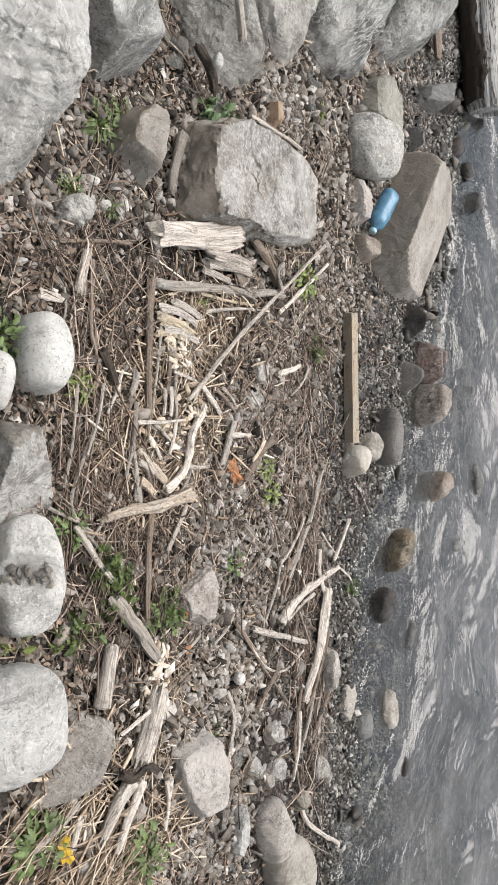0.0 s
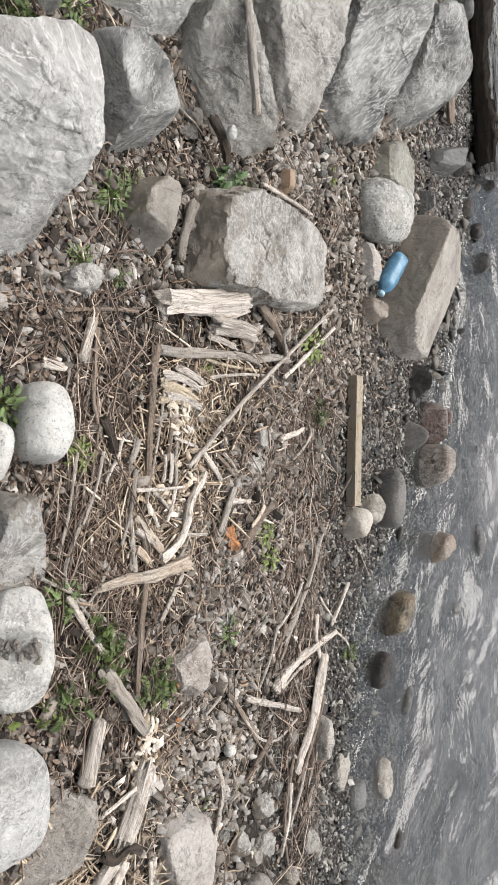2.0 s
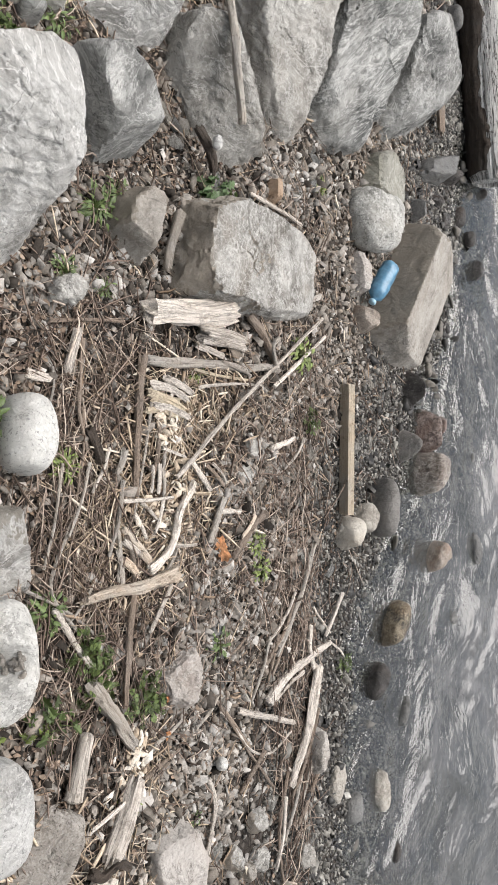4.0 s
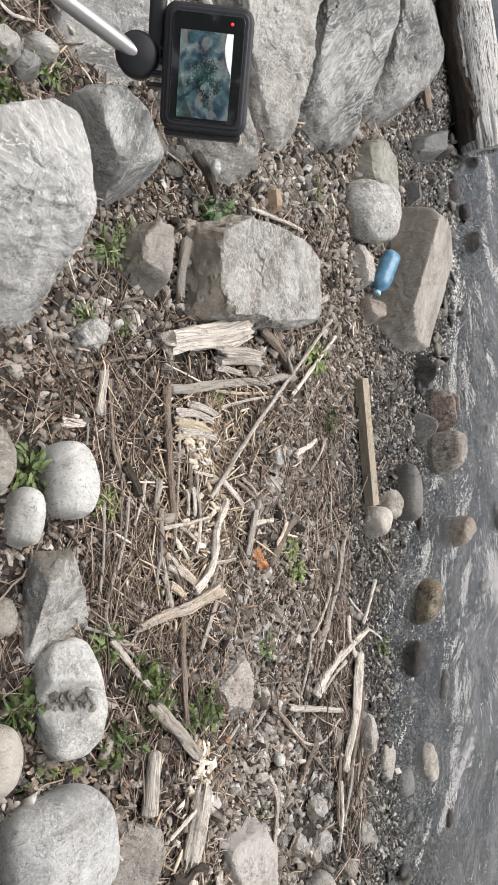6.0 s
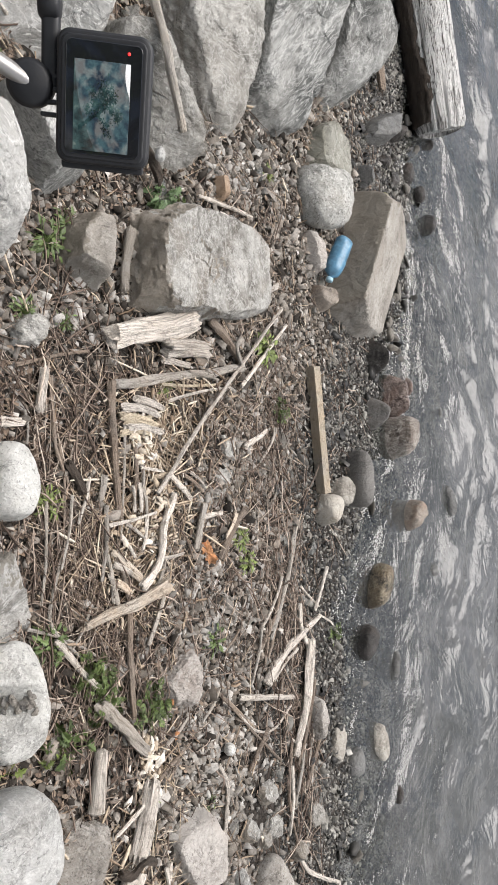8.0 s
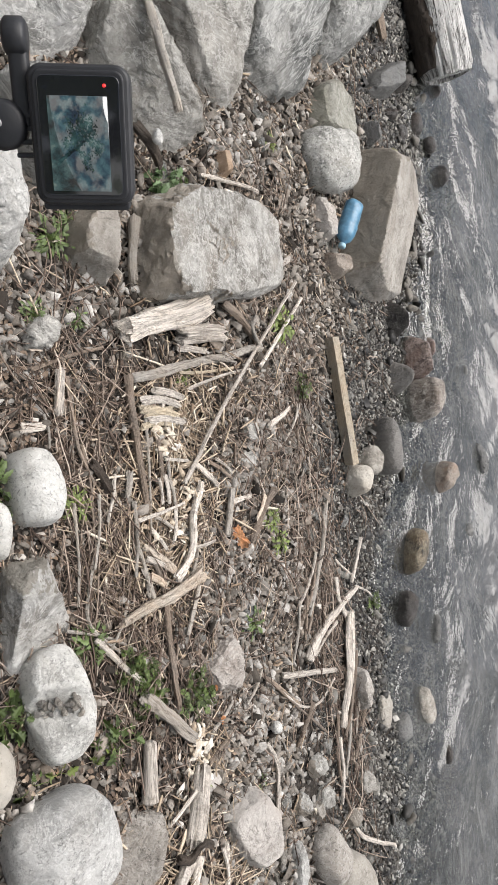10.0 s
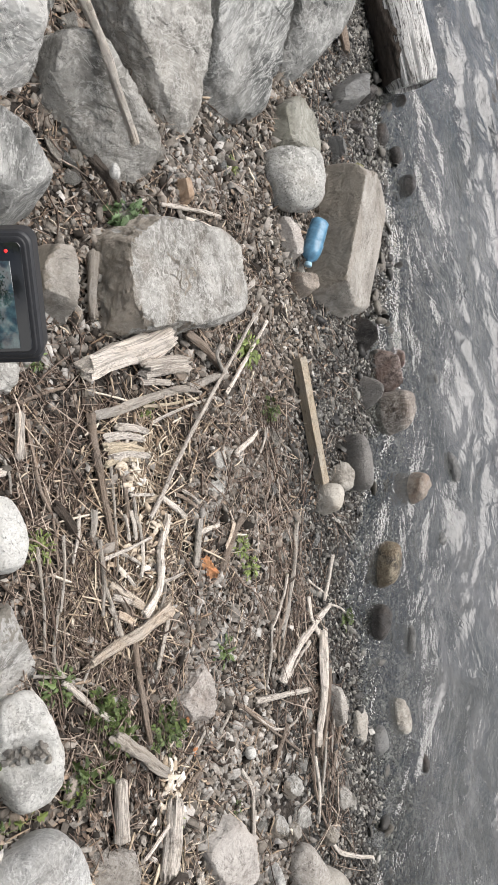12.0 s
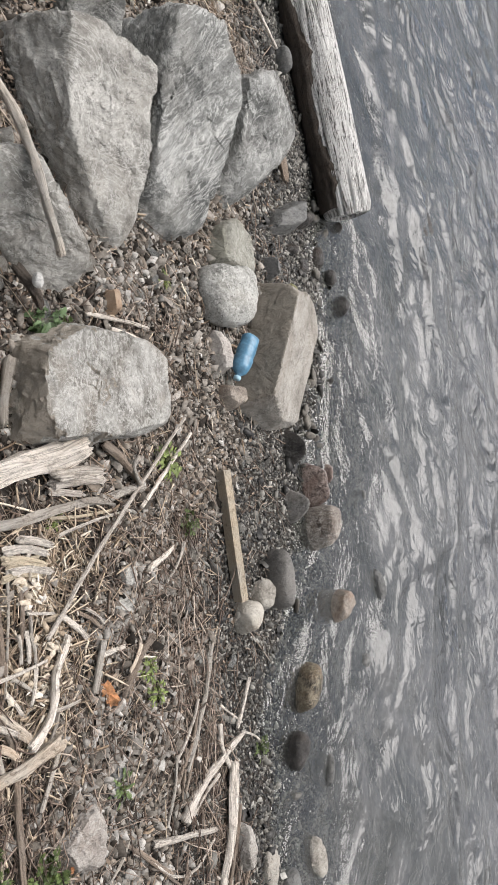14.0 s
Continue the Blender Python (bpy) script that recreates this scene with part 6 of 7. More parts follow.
def build_action_camera():
    rig = tagged(new("action_camera"), "small black action camera with lit screen on a pole", "camera")
    part("body", rounded_plate(0.063, 0.083, 0.026, 0.009, 0.0035, (0, 0, -0.002)), BLACK_PLASTIC, rig)
    part("frame", rounded_plate(0.056, 0.076, 0.004, 0.006, 0.0012, (0, 0, 0.0105)), BLACK_PLASTIC, rig, "dull black screen surround")
    glass = part("screen", rounded_plate(0.05, 0.07, 0.0024, 0.004, 0.0005, (0, 0, 0.0122)), GLASS_BLACK, rig, "glossy dark glass with a black border")
    part("display", rounded_box(0.037, 0.056, 0.0006, 0.0002, (-0.001, -0.0045, 0.0136), 1), screen_material(), glass, "lit teal picture of the bank")
    part("recording_dot", lathe([(0.0, 0.0011), (0.0006, 0.0011)], 12), RED_LIGHT, glass, "glowing red dot").matrix_local = Matrix.Translation((0.016, 0.0295, 0.0133)) @ pose(0, 0, 0, 0, -90, 0)
    part("bottom_rim", rounded_plate(0.056, 0.006, 0.02, 0.002, 0.001, (0, -0.042, -0.005)), BLACK_PLASTIC, rig)
    for y in (-0.012, -0.004, 0.004, 0.012):
        part("mount_finger", rounded_box(0.014, 0.003, 0.016, 0.0012, (-0.036, y, -0.006)), BLACK_PLASTIC, rig)
    part("mount_arm", rounded_box(0.012, 0.052, 0.012, 0.004, (-0.037, 0.03, -0.004)), BLACK_PLASTIC, rig)
    knob = part("thumb_screw", lathe([(0.0, 0.009), (0.002, 0.0115), (0.012, 0.0115), (0.014, 0.009)], 14), BLACK_PLASTIC, rig, "ribbed black thumb screw")
    knob.matrix_local = Matrix.Translation((-0.045, 0.056, -0.004))
    joint = part("pole_joint", lathe([(0.0, 0.012), (0.003, 0.0155), (0.017, 0.0155), (0.02, 0.012)], 20), BLACK_PLASTIC, rig, "round black swivel joint")
    joint.matrix_local = Matrix.Translation((-0.05, 0.006, -0.014)) @ pose(0, 0, 0, 0, -90, 0)
    way = Vector((-1.0, 0.52, 0.42)).normalized()
    turn = way.to_track_quat("X", "Z").to_matrix().to_4x4()
    base = Matrix.Translation(Vector((-0.05, 0.006, 0.0)))
    for name, r, start, end in (("pole", 0.0058, 0.0, 0.16), ("pole", 0.0072, 0.15, 1.0), ("pole", 0.009, 0.98, POLE), ("collar", 0.0085, 0.146, 0.156), ("collar", 0.0095, 0.97, 0.99)):
        p = part(name, lathe([(start, r * 0.92), (start + 0.002, r), (end - 0.002, r), (end, r * 0.92)], 16), GREY_METAL if name == "pole" else BLACK_PLASTIC, rig)
        p.matrix_local = base @ turn
    rig.matrix_world = RIG


GLASS_BLACK = plain_material("black_glass", (0.012, 0.013, 0.015), 0.06, 0.0, 0.1, 20.0, 0.0)
GLASS_BLACK.node_tree.nodes["Principled BSDF"].inputs["Coat Weight"].default_value = 0.6
_n = Vector((-0.65, -0.4, 0.645)).normalized()
_u = Vector((0.049, 0.994, 0.101))
_u = (_u - _n * _u.dot(_n)).normalized()
RIG = Matrix.Translation((0.4, 0.459, 1.316)) @ Matrix((_u.cross(_n), _u, _n)).transposed().to_4x4() @ pose(0, 0, 0, 0, 0, -4) @ Matrix.Scale(1.2, 4)
POLE = 2.1
build_action_camera()


# ---- weeds ----
def blade(length, width, bend, points=6, lobes=0):
    """One leaf along +x: pointed, arched, slightly folded and wavy."""
    bm = bmesh.new()
    rows = []
    for i in range(points + 1):
        f = i / points
        w = width * max(0.02, math.sin(math.pi * f ** 0.8) ** 0.85 * (1 - 0.35 * f))
        if lobes and i % 2:
            w *= 0.6
        z = bend * length * (f - f * f * 1.5)
        wave = 0.05 * width * math.sin(9 * f)
        rows.append([bm.verts.new((f * length, s * w, z + abs(s) * w * 0.16 + s * wave)) for s in (-1, 0, 1)])
    for p, q in zip(rows, rows[1:]):
        for j in range(2):
            bm.faces.new((p[j], q[j], q[j + 1], p[j + 1]))
    bmesh.ops.recalc_face_normals(bm, faces=bm.faces)
    bmesh.ops.solidify(bm, geom=bm.faces[:], thickness=0.006)
    me = bpy.data.meshes.new("leaf")
    bm.to_mesh(me)
    bm.free()
    return me


def frond(length, width, pairs=9):
    """A feathery leaf: a rib with narrow leaflets on both sides."""
    bm = bmesh.new()
    for i in range(pairs):
        f = 0.15 + 0.85 * i / pairs
        for s in (-1, 1):
            k = width * (1 - 0.75 * f) * (0.6 + 0.4 * math.sin(3 * f + 1))
            z = 0.35 * length * (f - f * f)
            a, t = Vector((f * length, 0, z)), Vector((f * length + k * 0.7, s * k, z + 0.1 * k))
            m = a.lerp(t, 0.55)
            o = Vector((-s * 0.0, 0.0, 0.0)) + Vector((k * 0.22, -s * k * 0.12, 0.05 * k))
            bm.faces.new([bm.verts.new(p) for p in (a, m + o, t, m - o)])
    r = 0.0008
    for i in range(6):
        f0, f1 = i / 6, (i + 1) / 6
        z0, z1 = 0.35 * length * (f0 - f0 * f0), 0.35 * length * (f1 - f1 * f1)
        bm.faces.new([bm.verts.new(p) for p in ((f0 * length, -r, z0), (f1 * length, -r, z1), (f1 * length, r, z1), (f0 * length, r, z0))])
    bmesh.ops.solidify(bm, geom=bm.faces[:], thickness=0.0003)
    me = bpy.data.meshes.new("frond")
    bm.to_mesh(me)
    bm.free()
    return me


def lobed_leaf():
    """A flat leaf with five pointed lobes, along +x, of unit length."""
    ring = [(0, 0.03), (0.12, 0.32), (0.3, 0.2), (0.42, 0.5), (0.55, 0.2), (0.75, 0.24), (1.0, 0.0)]
    ring = ring + [(x, -y) for x, y in ring[-2::-1]]
    v = [(x, y, 0.12 * abs(y) - 0.1 * x * x) for x, y in ring] + [(0.42, 0, -0.03)]
    return np.array(v), [(len(ring), i, (i + 1) % len(ring)) for i in range(len(ring))]


LEAVES = {}


def weed(x, y, spread, count, shape, material, label, seed, high=0.5):
    """A low plant: leaves on short stems that rise from one point."""
    rnd = random.Random(seed)
    key = (shape, material.name)
    if key not in LEAVES:
        LEAVES[key] = []
        for i in range(3):
            if shape == "frond":
                me = frond(1.0, 0.34 + 0.06 * i, 8 + i)
            elif shape == "broad":
                v, f = lobed_leaf()
                bm = bmesh.new()
                vs = [bm.verts.new((x, y * (0.85 + 0.12 * i), 3 * z)) for x, y, z in v]
                for q in f:
                    bm.faces.new([vs[j] for j in q])
                bmesh.ops.solidify(bm, geom=bm.faces[:], thickness=0.006)
                me = bpy.data.meshes.new("leaf")
                bm.to_mesh(me)
                bm.free()
            else:
                me = blade(1.0, 0.22 + 0.05 * i if shape == "lobed" else 0.14 + 0.03 * i, 0.3, 8, 3 if shape == "lobed" else 0)
            me.materials.append(material)
            LEAVES[key].append(me)
    plant = tagged(new("weed"), label, "plant", "weeds on the bank")
    plant.location = (x, y, h(x, y) + 0.004)
    count = int(count * (2.2 if shape == "broad" else 4.5))
    stem = bmesh.new()
    for i in range(count):
        a = rnd.uniform(0, 2 * math.pi)
        d = spread * rnd.uniform(0.1, 0.75)
        z = spread * high * rnd.uniform(0.25, 1.0)
        tip = Vector((math.cos(a) * d, math.sin(a) * d, z))
        s = tip.normalized().cross(Vector((0, 0, 1)))
        s = (s.normalized() if s.length > 0.01 else Vector((1, 0, 0))) * 0.0009
        midp = tip * 0.5 + Vector((0, 0, z * 0.15))
        w = Vector((0, 0, 0.0012))
        for p, q in ((Vector(), midp), (midp, tip)):
            for side in (s, w):
                stem.faces.new([stem.verts.new(v) for v in (p - side, p + side, q + side * 0.7, q - side * 0.7)])
        me = LEAVES[key][rnd.randrange(3)]
        ob = new("leaf" if shape != "frond" else "frond", me)
        ob.parent = plant
        size = spread * (rnd.uniform(0.3, 0.55) if shape == "broad" else rnd.uniform(0.22, 0.48))
        ob.matrix_local = Matrix.Translation(tip) @ pose(0, 0, 0, rnd.uniform(-25, 25), rnd.uniform(-25, 30), math.degrees(a) + rnd.uniform(-40, 40)) @ Matrix.Diagonal((size, size, size, 1))
    part("stem", stem, material, plant)


weed(2.078, 0.57, 0.075, 16, "lobed", YELLOW_GREEN, "bright yellow-green weed among pale sticks", 1)
weed(2.195, 0.343, 0.06, 10, "frond", GREEN, "small sparse green weed in the gravel", 2)
weed(1.884, -0.103, 0.05, 14, "lobed", YELLOW_GREEN, "small yellow-green weed in the gravel", 3)
weed(1.915, -0.199, 0.05, 12, "lobed", YELLOW_GREEN, "small yellow-green weed in the gravel", 4)
weed(1.62, 1.035, 0.08, 12, "broad", PALE_GREEN, "broad-leaved pale green weed behind the rock", 5)
weed(1.7, 1.02, 0.036, 10, "broad", GREEN, "broad-leaved green weed behind the rock", 6)
weed(1.14, 0.801, 0.07, 16, "narrow", GREEN, "sparse green weed between the rocks", 7)
weed(1.206, 0.86, 0.06, 12, "narrow", GREEN, "sparse green weed between the rocks", 8)
weed(1.37, -0.525, 0.085, 18, "frond", GREEN, "feathery green weed beside grey driftwood", 9)
weed(1.075, -0.531, 0.07, 9, "broad", GREEN, "broad-leaved green weed beside the wood stub", 10)
weed(1.04, -0.55, 0.05, 5, "broad", YELLOW_GREEN, "young broad-leaved weed beside the cobble", 11)
weed(1.06, -0.263, 0.065, 16, "lobed", GREEN, "leafy green weed beside the hollow cobble", 12)
weed(1.09, 0.101, 0.055, 14, "narrow", YELLOW_GREEN, "yellow-green weed at the foot of the cobble", 13)
weed(1.707, -0.42, 0.06, 10, "lobed", GREEN, "small dull green weed in the gravel", 14)
weed(0.905, -0.535, 0.06, 3, "broad", YELLOW_GREEN, "small three-leaved weed between the cobbles", 15)
weed(1.63, -0.923, 0.03, 6, "narrow", GREEN, "tiny green weed beside the flat stone", 16)
weed(2.205, 1.252, 0.045, 10, "narrow", YELLOW_GREEN, "tiny yellowish weed near the riprap", 17)
weed(1.28, -1.15, 0.09, 20, "lobed", GREEN, "leafy green weed among pale sticks", 18)
weed(0.942, -0.983, 0.09, 18, "lobed", GREEN, "leafy green weed among pale sticks", 19)
weed(1.174, -0.383, 0.08, 16, "frond", GREEN, "feathery green weed over brown twigs", 20)
weed(1.2, -0.46, 0.07, 12, "frond", GREEN, "feathery green weed over brown twigs", 21)
weed(1.052, 0.605, 0.05, 9, "narrow", GREEN, "sparse green weed on the soil", 22)
weed(1.18, 0.588, 0.04, 8, "narrow", GREEN, "sparse green weed on the soil", 23)
weed(0.82, -0.527, 0.05, 3, "broad", GREEN, "broad-leaved weed between the cobbles", 24)
weed(0.785, -0.35, 0.075, 14, "broad", GREEN, "leafy weed between the cobbles", 25)
weed(0.845, 0.205, 0.075, 14, "lobed", GREEN, "leafy weed hugging the white cobble", 26, 0.7)
weed(0.885, 0.14, 0.05, 5, "broad", GREEN, "broad-leaved weed between the white cobbles", 33, 1.6)
weed(1.55, 0.42, 0.04, 9, "narrow", YELLOW_GREEN, "small yellowish weed in the straw", 27)
weed(2.55, -0.62, 0.06, 8, "frond", GREEN, "sparse green weed near the waterline", 28)
weed(0.98, 1.25, 0.07, 14, "narrow", GREEN, "green weed behind the boulders", 29)
weed(1.33, -0.78, 0.05, 10, "narrow", YELLOW_GREEN, "yellowish weed beside the split wood", 30)
weed(0.784, 1.248, 0.08, 14, "broad", GREEN, "dark broad-leaved weed behind the boulders", 31)
weed(0.796, 1.116, 0.07, 12, "broad", GREEN, "dark broad-leaved weed behind the boulders", 32)


# ---- the tree behind the walk, whose leaves are mirrored in the little screen ----
def build_tree():
    x, y = -2.3, -0.9
    z = h(x, y)
    stand = tagged(new("tree"), "broad-leaved green tree overhanging the bank", "tree")
    stand.location = (x, y, z)
    tube("trunk", [(0, 0, -0.1), (0.05, -0.03, 1.0), (0.16, -0.1, 2.1), (0.22, -0.12, 3.4)], 0.13, BARK_SHADE_WOOD, stand, 14, 0.45, 0.1, 1.0, 301, 0.1, 0.2)
    rnd = random.Random(12)
    tips = []
    for i in range(9):
        up = 1.1 + 0.26 * i
        a = radians(25 + rnd.uniform(-60, 60)) if i % 3 else radians(rnd.uniform(60, 300))
        far = rnd.uniform(1.0, 1.7)
        p = [(0.05 + 0.05 * up, -0.03 * up, up), (0.5 * far * math.cos(a), 0.5 * far * math.sin(a), up + 0.3), (far * math.cos(a), far * math.sin(a), up + 0.42)]
        tube("limb", p, 0.035, BARK_SHADE_WOOD, stand, 8, 0.3, 0.1, 1.0, 310 + i, 0.1, 0.4)
        tips += [(Vector(p[1]), 0.5), (Vector(p[2]), 0.62), (Vector(p[2]) + Vector((0.1, -0.1, -0.25)), 0.5)]
    rng = np.random.default_rng(8)
    at, n = [], 60
    for c, r in tips:
        at.append(np.array(c) + rng.normal(0, r * 0.42, (n, 3)) * (1, 1, 0.7))
    at = np.concatenate(at)
    size = rng.uniform(0.1, 0.18, (len(at), 1)) * np.ones((1, 3))
    turn = np.stack((rng.normal(0, 0.5, len(at)), rng.normal(0.4, 0.45, len(at)), rng.uniform(0, 6.28, len(at))), -1)
    crown = scatter("crown", "", GREEN, [lobed_leaf()], at, size, turn, flat=True)
    crown.parent = stand
    del crown["category"], crown["kind"]


def fallen_leaf(x, y, size, material, label, turn, thick=0.0012):
    bm = bmesh.new()
    n = 26
    ring = []
    for i in range(n):
        a = 2 * math.pi * i / n
        r = size * (0.75 + 0.25 * math.cos(2 * a)) * (1 + 0.3 * noise.noise(Vector((math.cos(a) * 2, math.sin(a) * 2, x * 9))) - 0.16 * (i % 2))
        ring.append(bm.verts.new((r * math.cos(a), r * math.sin(a), 0.16 * size * math.cos(2 * a) + 0.12 * size * math.sin(5 * a))))
    c = bm.verts.new((0, 0, -0.05 * size))
    for i in range(n):
        bm.faces.new((c, ring[i], ring[(i + 1) % n]))
    bmesh.ops.solidify(bm, geom=bm.faces[:], thickness=thick)
    me = bpy.data.meshes.new("fallen_leaf")
    bm.to_mesh(me)
    bm.free()
    me.materials.append(material)
    ob = new("fallen_leaf", me)
    ob.matrix_world = Matrix.Translation((x, y, h(x, y) + 0.03)) @ pose(0, 0, 0, 8, -6, turn)
    return tagged(ob, label, "leaf")


fallen_leaf(1.662, -0.121, 0.043, ORANGE, "orange-brown dead leaf lying on the gravel", -70)
fallen_leaf(1.019, -1.032, 0.035, YELLOW, "bright yellow fallen leaf among the weeds", -80)
fallen_leaf(1.47, -0.54, 0.016, ORANGE, "small orange leaf scrap on the gravel", 20)
fallen_leaf(1.46, -0.64, 0.016, ORANGE, "small orange leaf scrap on the gravel", 60)


def pine_cone(x, y):
    bm = bmesh.new()
    for i in range(46):
        f = i / 46
        a = i * 2.4
        r = 0.018 * math.sin(math.pi * (0.12 + 0.8 * f))
        p = Vector((f * 0.05 - 0.025, r * math.cos(a), r * math.sin(a)))
        o = Vector((0, math.cos(a), math.sin(a)))
        s = o.cross(Vector((1, 0, 0))) * 0.005
        q = p + o * 0.006 + Vector((0.005, 0, 0))
        bm.faces.new([bm.verts.new(v) for v in (p - s, p + s, q + s * 0.6, q - s * 0.6)])
    bmesh.ops.solidify(bm, geom=bm.faces[:], thickness=0.0015)
    me = bpy.data.meshes.new("pine_cone")
    bm.to_mesh(me)
    bm.free()
    me.materials.append(BROWN_WOOD)
    ob = new("pine_cone", me)
    ob.matrix_world = Matrix.Translation((x, y, h(x, y) + 0.02)) @ pose(0, 0, 0, 0, 0, 70)
    tagged(ob, "small open brown pine cone on the gravel", "pine cone")


pine_cone(2.379, 1.161)


# ---- loose stuff on the bank: gravel, straw, twigs, dead leaves ----
def scatter(name, label, material, shapes, places, sizes, turns, flat=False):
    """Many small bits joined into one mesh. shapes: (verts, faces); places n x 3, sizes n x 3, turns n x 3 radians."""
    rng = np.random.default_rng(len(places))
    pick = rng.integers(0, len(shapes), len(places))
    vs, fs, base = [], [], 0
    rots = np.empty((len(places), 3, 3))
    a, b, c = turns.T
    ca_, sa_, cb, sb, cc, sc = np.cos(a), np.sin(a), np.cos(b), np.sin(b), np.cos(c), np.sin(c)
    rots[:, 0, 0], rots[:, 0, 1], rots[:, 0, 2] = cc * cb, cc * sb * sa_ - sc * ca_, cc * sb * ca_ + sc * sa_
    rots[:, 1, 0], rots[:, 1, 1], rots[:, 1, 2] = sc * cb, sc * sb * sa_ + cc * ca_, sc * sb * ca_ - cc * sa_
    rots[:, 2, 0], rots[:, 2, 1], rots[:, 2, 2] = -sb, cb * sa_, cb * ca_
    for k, (v, f) in enumerate(shapes):
        idx = np.nonzero(pick == k)[0]
        if not len(idx):
            continue
        w = v[None] * sizes[idx][:, None, :]
        w = np.einsum("nij,nvj->nvi", rots[idx], w) + places[idx][:, None, :]
        vs.append(w.reshape(-1, 3))
        g = np.array(f)[None] + (np.arange(len(idx)) * len(v))[:, None, None] + base
        fs.append(g.reshape(-1, g.shape[-1]))
        base += len(idx) * len(v)
    v = np.concatenate(vs)
    f = np.concatenate(fs)
    me = bpy.data.meshes.new(name)
    width = f.shape[1]
    me.vertices.add(len(v))
    me.vertices.foreach_set("co", v.astype(np.float32).ravel())
    me.loops.add(f.size)
    me.loops.foreach_set("vertex_index", f.astype(np.int32).ravel())
    me.polygons.add(len(f))
    me.polygons.foreach_set("loop_start", np.arange(0, f.size, width, dtype=np.int32))
    if not flat:
        me.polygons.foreach_set("use_smooth", np.ones(len(f), dtype=bool))
    me.update(calc_edges=True)
    me.validate()
    me.materials.append(material)
    ob = new(name, me)
    return tagged(ob, label, name.replace("_", " "), kind="stuff")


def pebble_shapes(level, count, seed, knock=0.22, cuts=5, least=0.45):
    rng = np.random.default_rng(seed)
    d, f = sphere(level)
    out = []
    for _ in range(count):
        v = d * (1 + knock * rng.uniform(-1, 1, (len(d), 1)) * (1 if level == 1 else 0.35))
        for _ in range(cuts):
            nrm = rng.normal(size=3)
            nrm /= np.linalg.norm(nrm)
            lim = rng.uniform(least, 0.85)
            over = np.maximum(v @ nrm - lim, 0)
            v = v - over[:, None] * nrm
        out.append((v, f))
    return out


def chip_shapes(count, seed):
    """Angular flat chips of broken stone."""
    rng = np.random.default_rng(seed)
    out = []
    for _ in range(count):
        k = int(rng.integers(4, 7))
        a = np.sort(np.arange(k) / k * 6.283 + rng.uniform(-0.4, 0.4, k))
        low, top = rng.uniform(0.7, 1.2, k), rng.uniform(0.72, 1.02, k)
        v = [(r * math.cos(t), r * math.sin(t), -0.9 + rng.uniform(-0.2, 0.5)) for r, t in zip(low, a)]
        v += [(r * math.cos(t), r * math.sin(t), 0.8 + rng.uniform(-0.6, 0.4)) for r, t in zip(top * low, a)]
        f = []
        for i in range(k):
            j = (i + 1) % k
            f += [(i, j, k + j), (i, k + j, k + i)]
        f += [(k, k + i, k + i + 1) for i in range(1, k - 1)]
        out.append((np.array(v), f))
    return out


def spots(count, x0, x1, y0, y1, keep, seed):
    """Random places in a stretch of the plan, thinned by keep(x, y, s) in 0..1."""
    rng = np.random.default_rng(seed)
    x, y = rng.uniform(x0, x1, count), rng.uniform(y0, y1, count)
    ok = rng.uniform(0, 1, count) < keep(x, y, shore(x, y))
    return x[ok], y[ok], rng


STRAW_HEAPS = [(1.44, 0.08, 0.2, 0.2), (1.3, -0.1, 0.16, 0.14), (1.56, 0.37, 0.2, 0.09), (1.38, -0.7, 0.05, 0.07), (1.15, -1.1, 0.3, 0.2), (1.5, 0.22, 0.12, 0.12), (2.75, 3.0, 0.3, 0.25)]
TWIG_HEAPS = [(2.15, -0.1, 0.14, 0.55), (2.2, -0.95, 0.12, 0.4), (1.13, 0.1, 0.14, 0.6), (1.2, -0.3, 0.2, 0.3), (1.3, 0.45, 0.35, 0.14), (1.9, 0.25, 0.3, 0.25), (2.05, 1.0, 0.2, 0.25), (1.0, 1.3, 0.3, 0.25), (2.9, 2.8, 0.3, 0.3), (1.2, -1.3, 0.4, 0.3), (1.45, -0.2, 0.4, 0.4), (0.79, -0.2, 0.1, 0.16), (0.84, 0.4, 0.12, 0.1)]
SOIL_PATCHES = [(0.78, -0.2, 0.12, 0.17), (0.82, 0.42, 0.14, 0.12), (0.72, -0.32, 0.1, 0.1)]


def pebbles(name, label, material, count, x0, x1, y0, y1, keep, small, large, level, seed, shapes=12, sink=0.25):
    x, y, rng = spots(count, x0, x1, y0, y1, keep, seed)
    n = len(x)
    r = small * (large / small) ** (rng.uniform(0, 1, n) ** 1.6)
    size = r[:, None] * np.stack((rng.uniform(1.0, 2.0, n), rng.uniform(0.55, 1.0, n), rng.uniform(0.25, 0.6, n)), -1)
    z = bank(x, y) + size[:, 2] * rng.uniform(-sink, 1.3, n)
    turn = np.stack((rng.normal(0, 0.6, n), rng.normal(0, 0.6, n), rng.uniform(0, 6.28, n)), -1)
    return scatter(name, label, material, (pebble_shapes(1, shapes // 4, seed, 0.34) + chip_shapes(shapes * 2, seed)) if level == 1 else pebble_shapes(level, shapes, seed), np.stack((x, y, z), -1), size, turn, flat=level == 1)


def edge(x, y):
    """Where the damp strip begins, landward of the waterline."""
    return -0.58 + 0.14 * grain(np.asarray(x) * 5, np.asarray(y) * 5, 21)


def rim(x, y):
    """Thins the loose stones out towards the far ends of the stretch."""
    k = np.minimum(x - 0.15, np.minimum(y + 2.25, 4.0 - y)) / 0.55 + 0.7 * grain(x * 3, y * 3, 23)
    return np.clip(k, 0.0, 1.0)


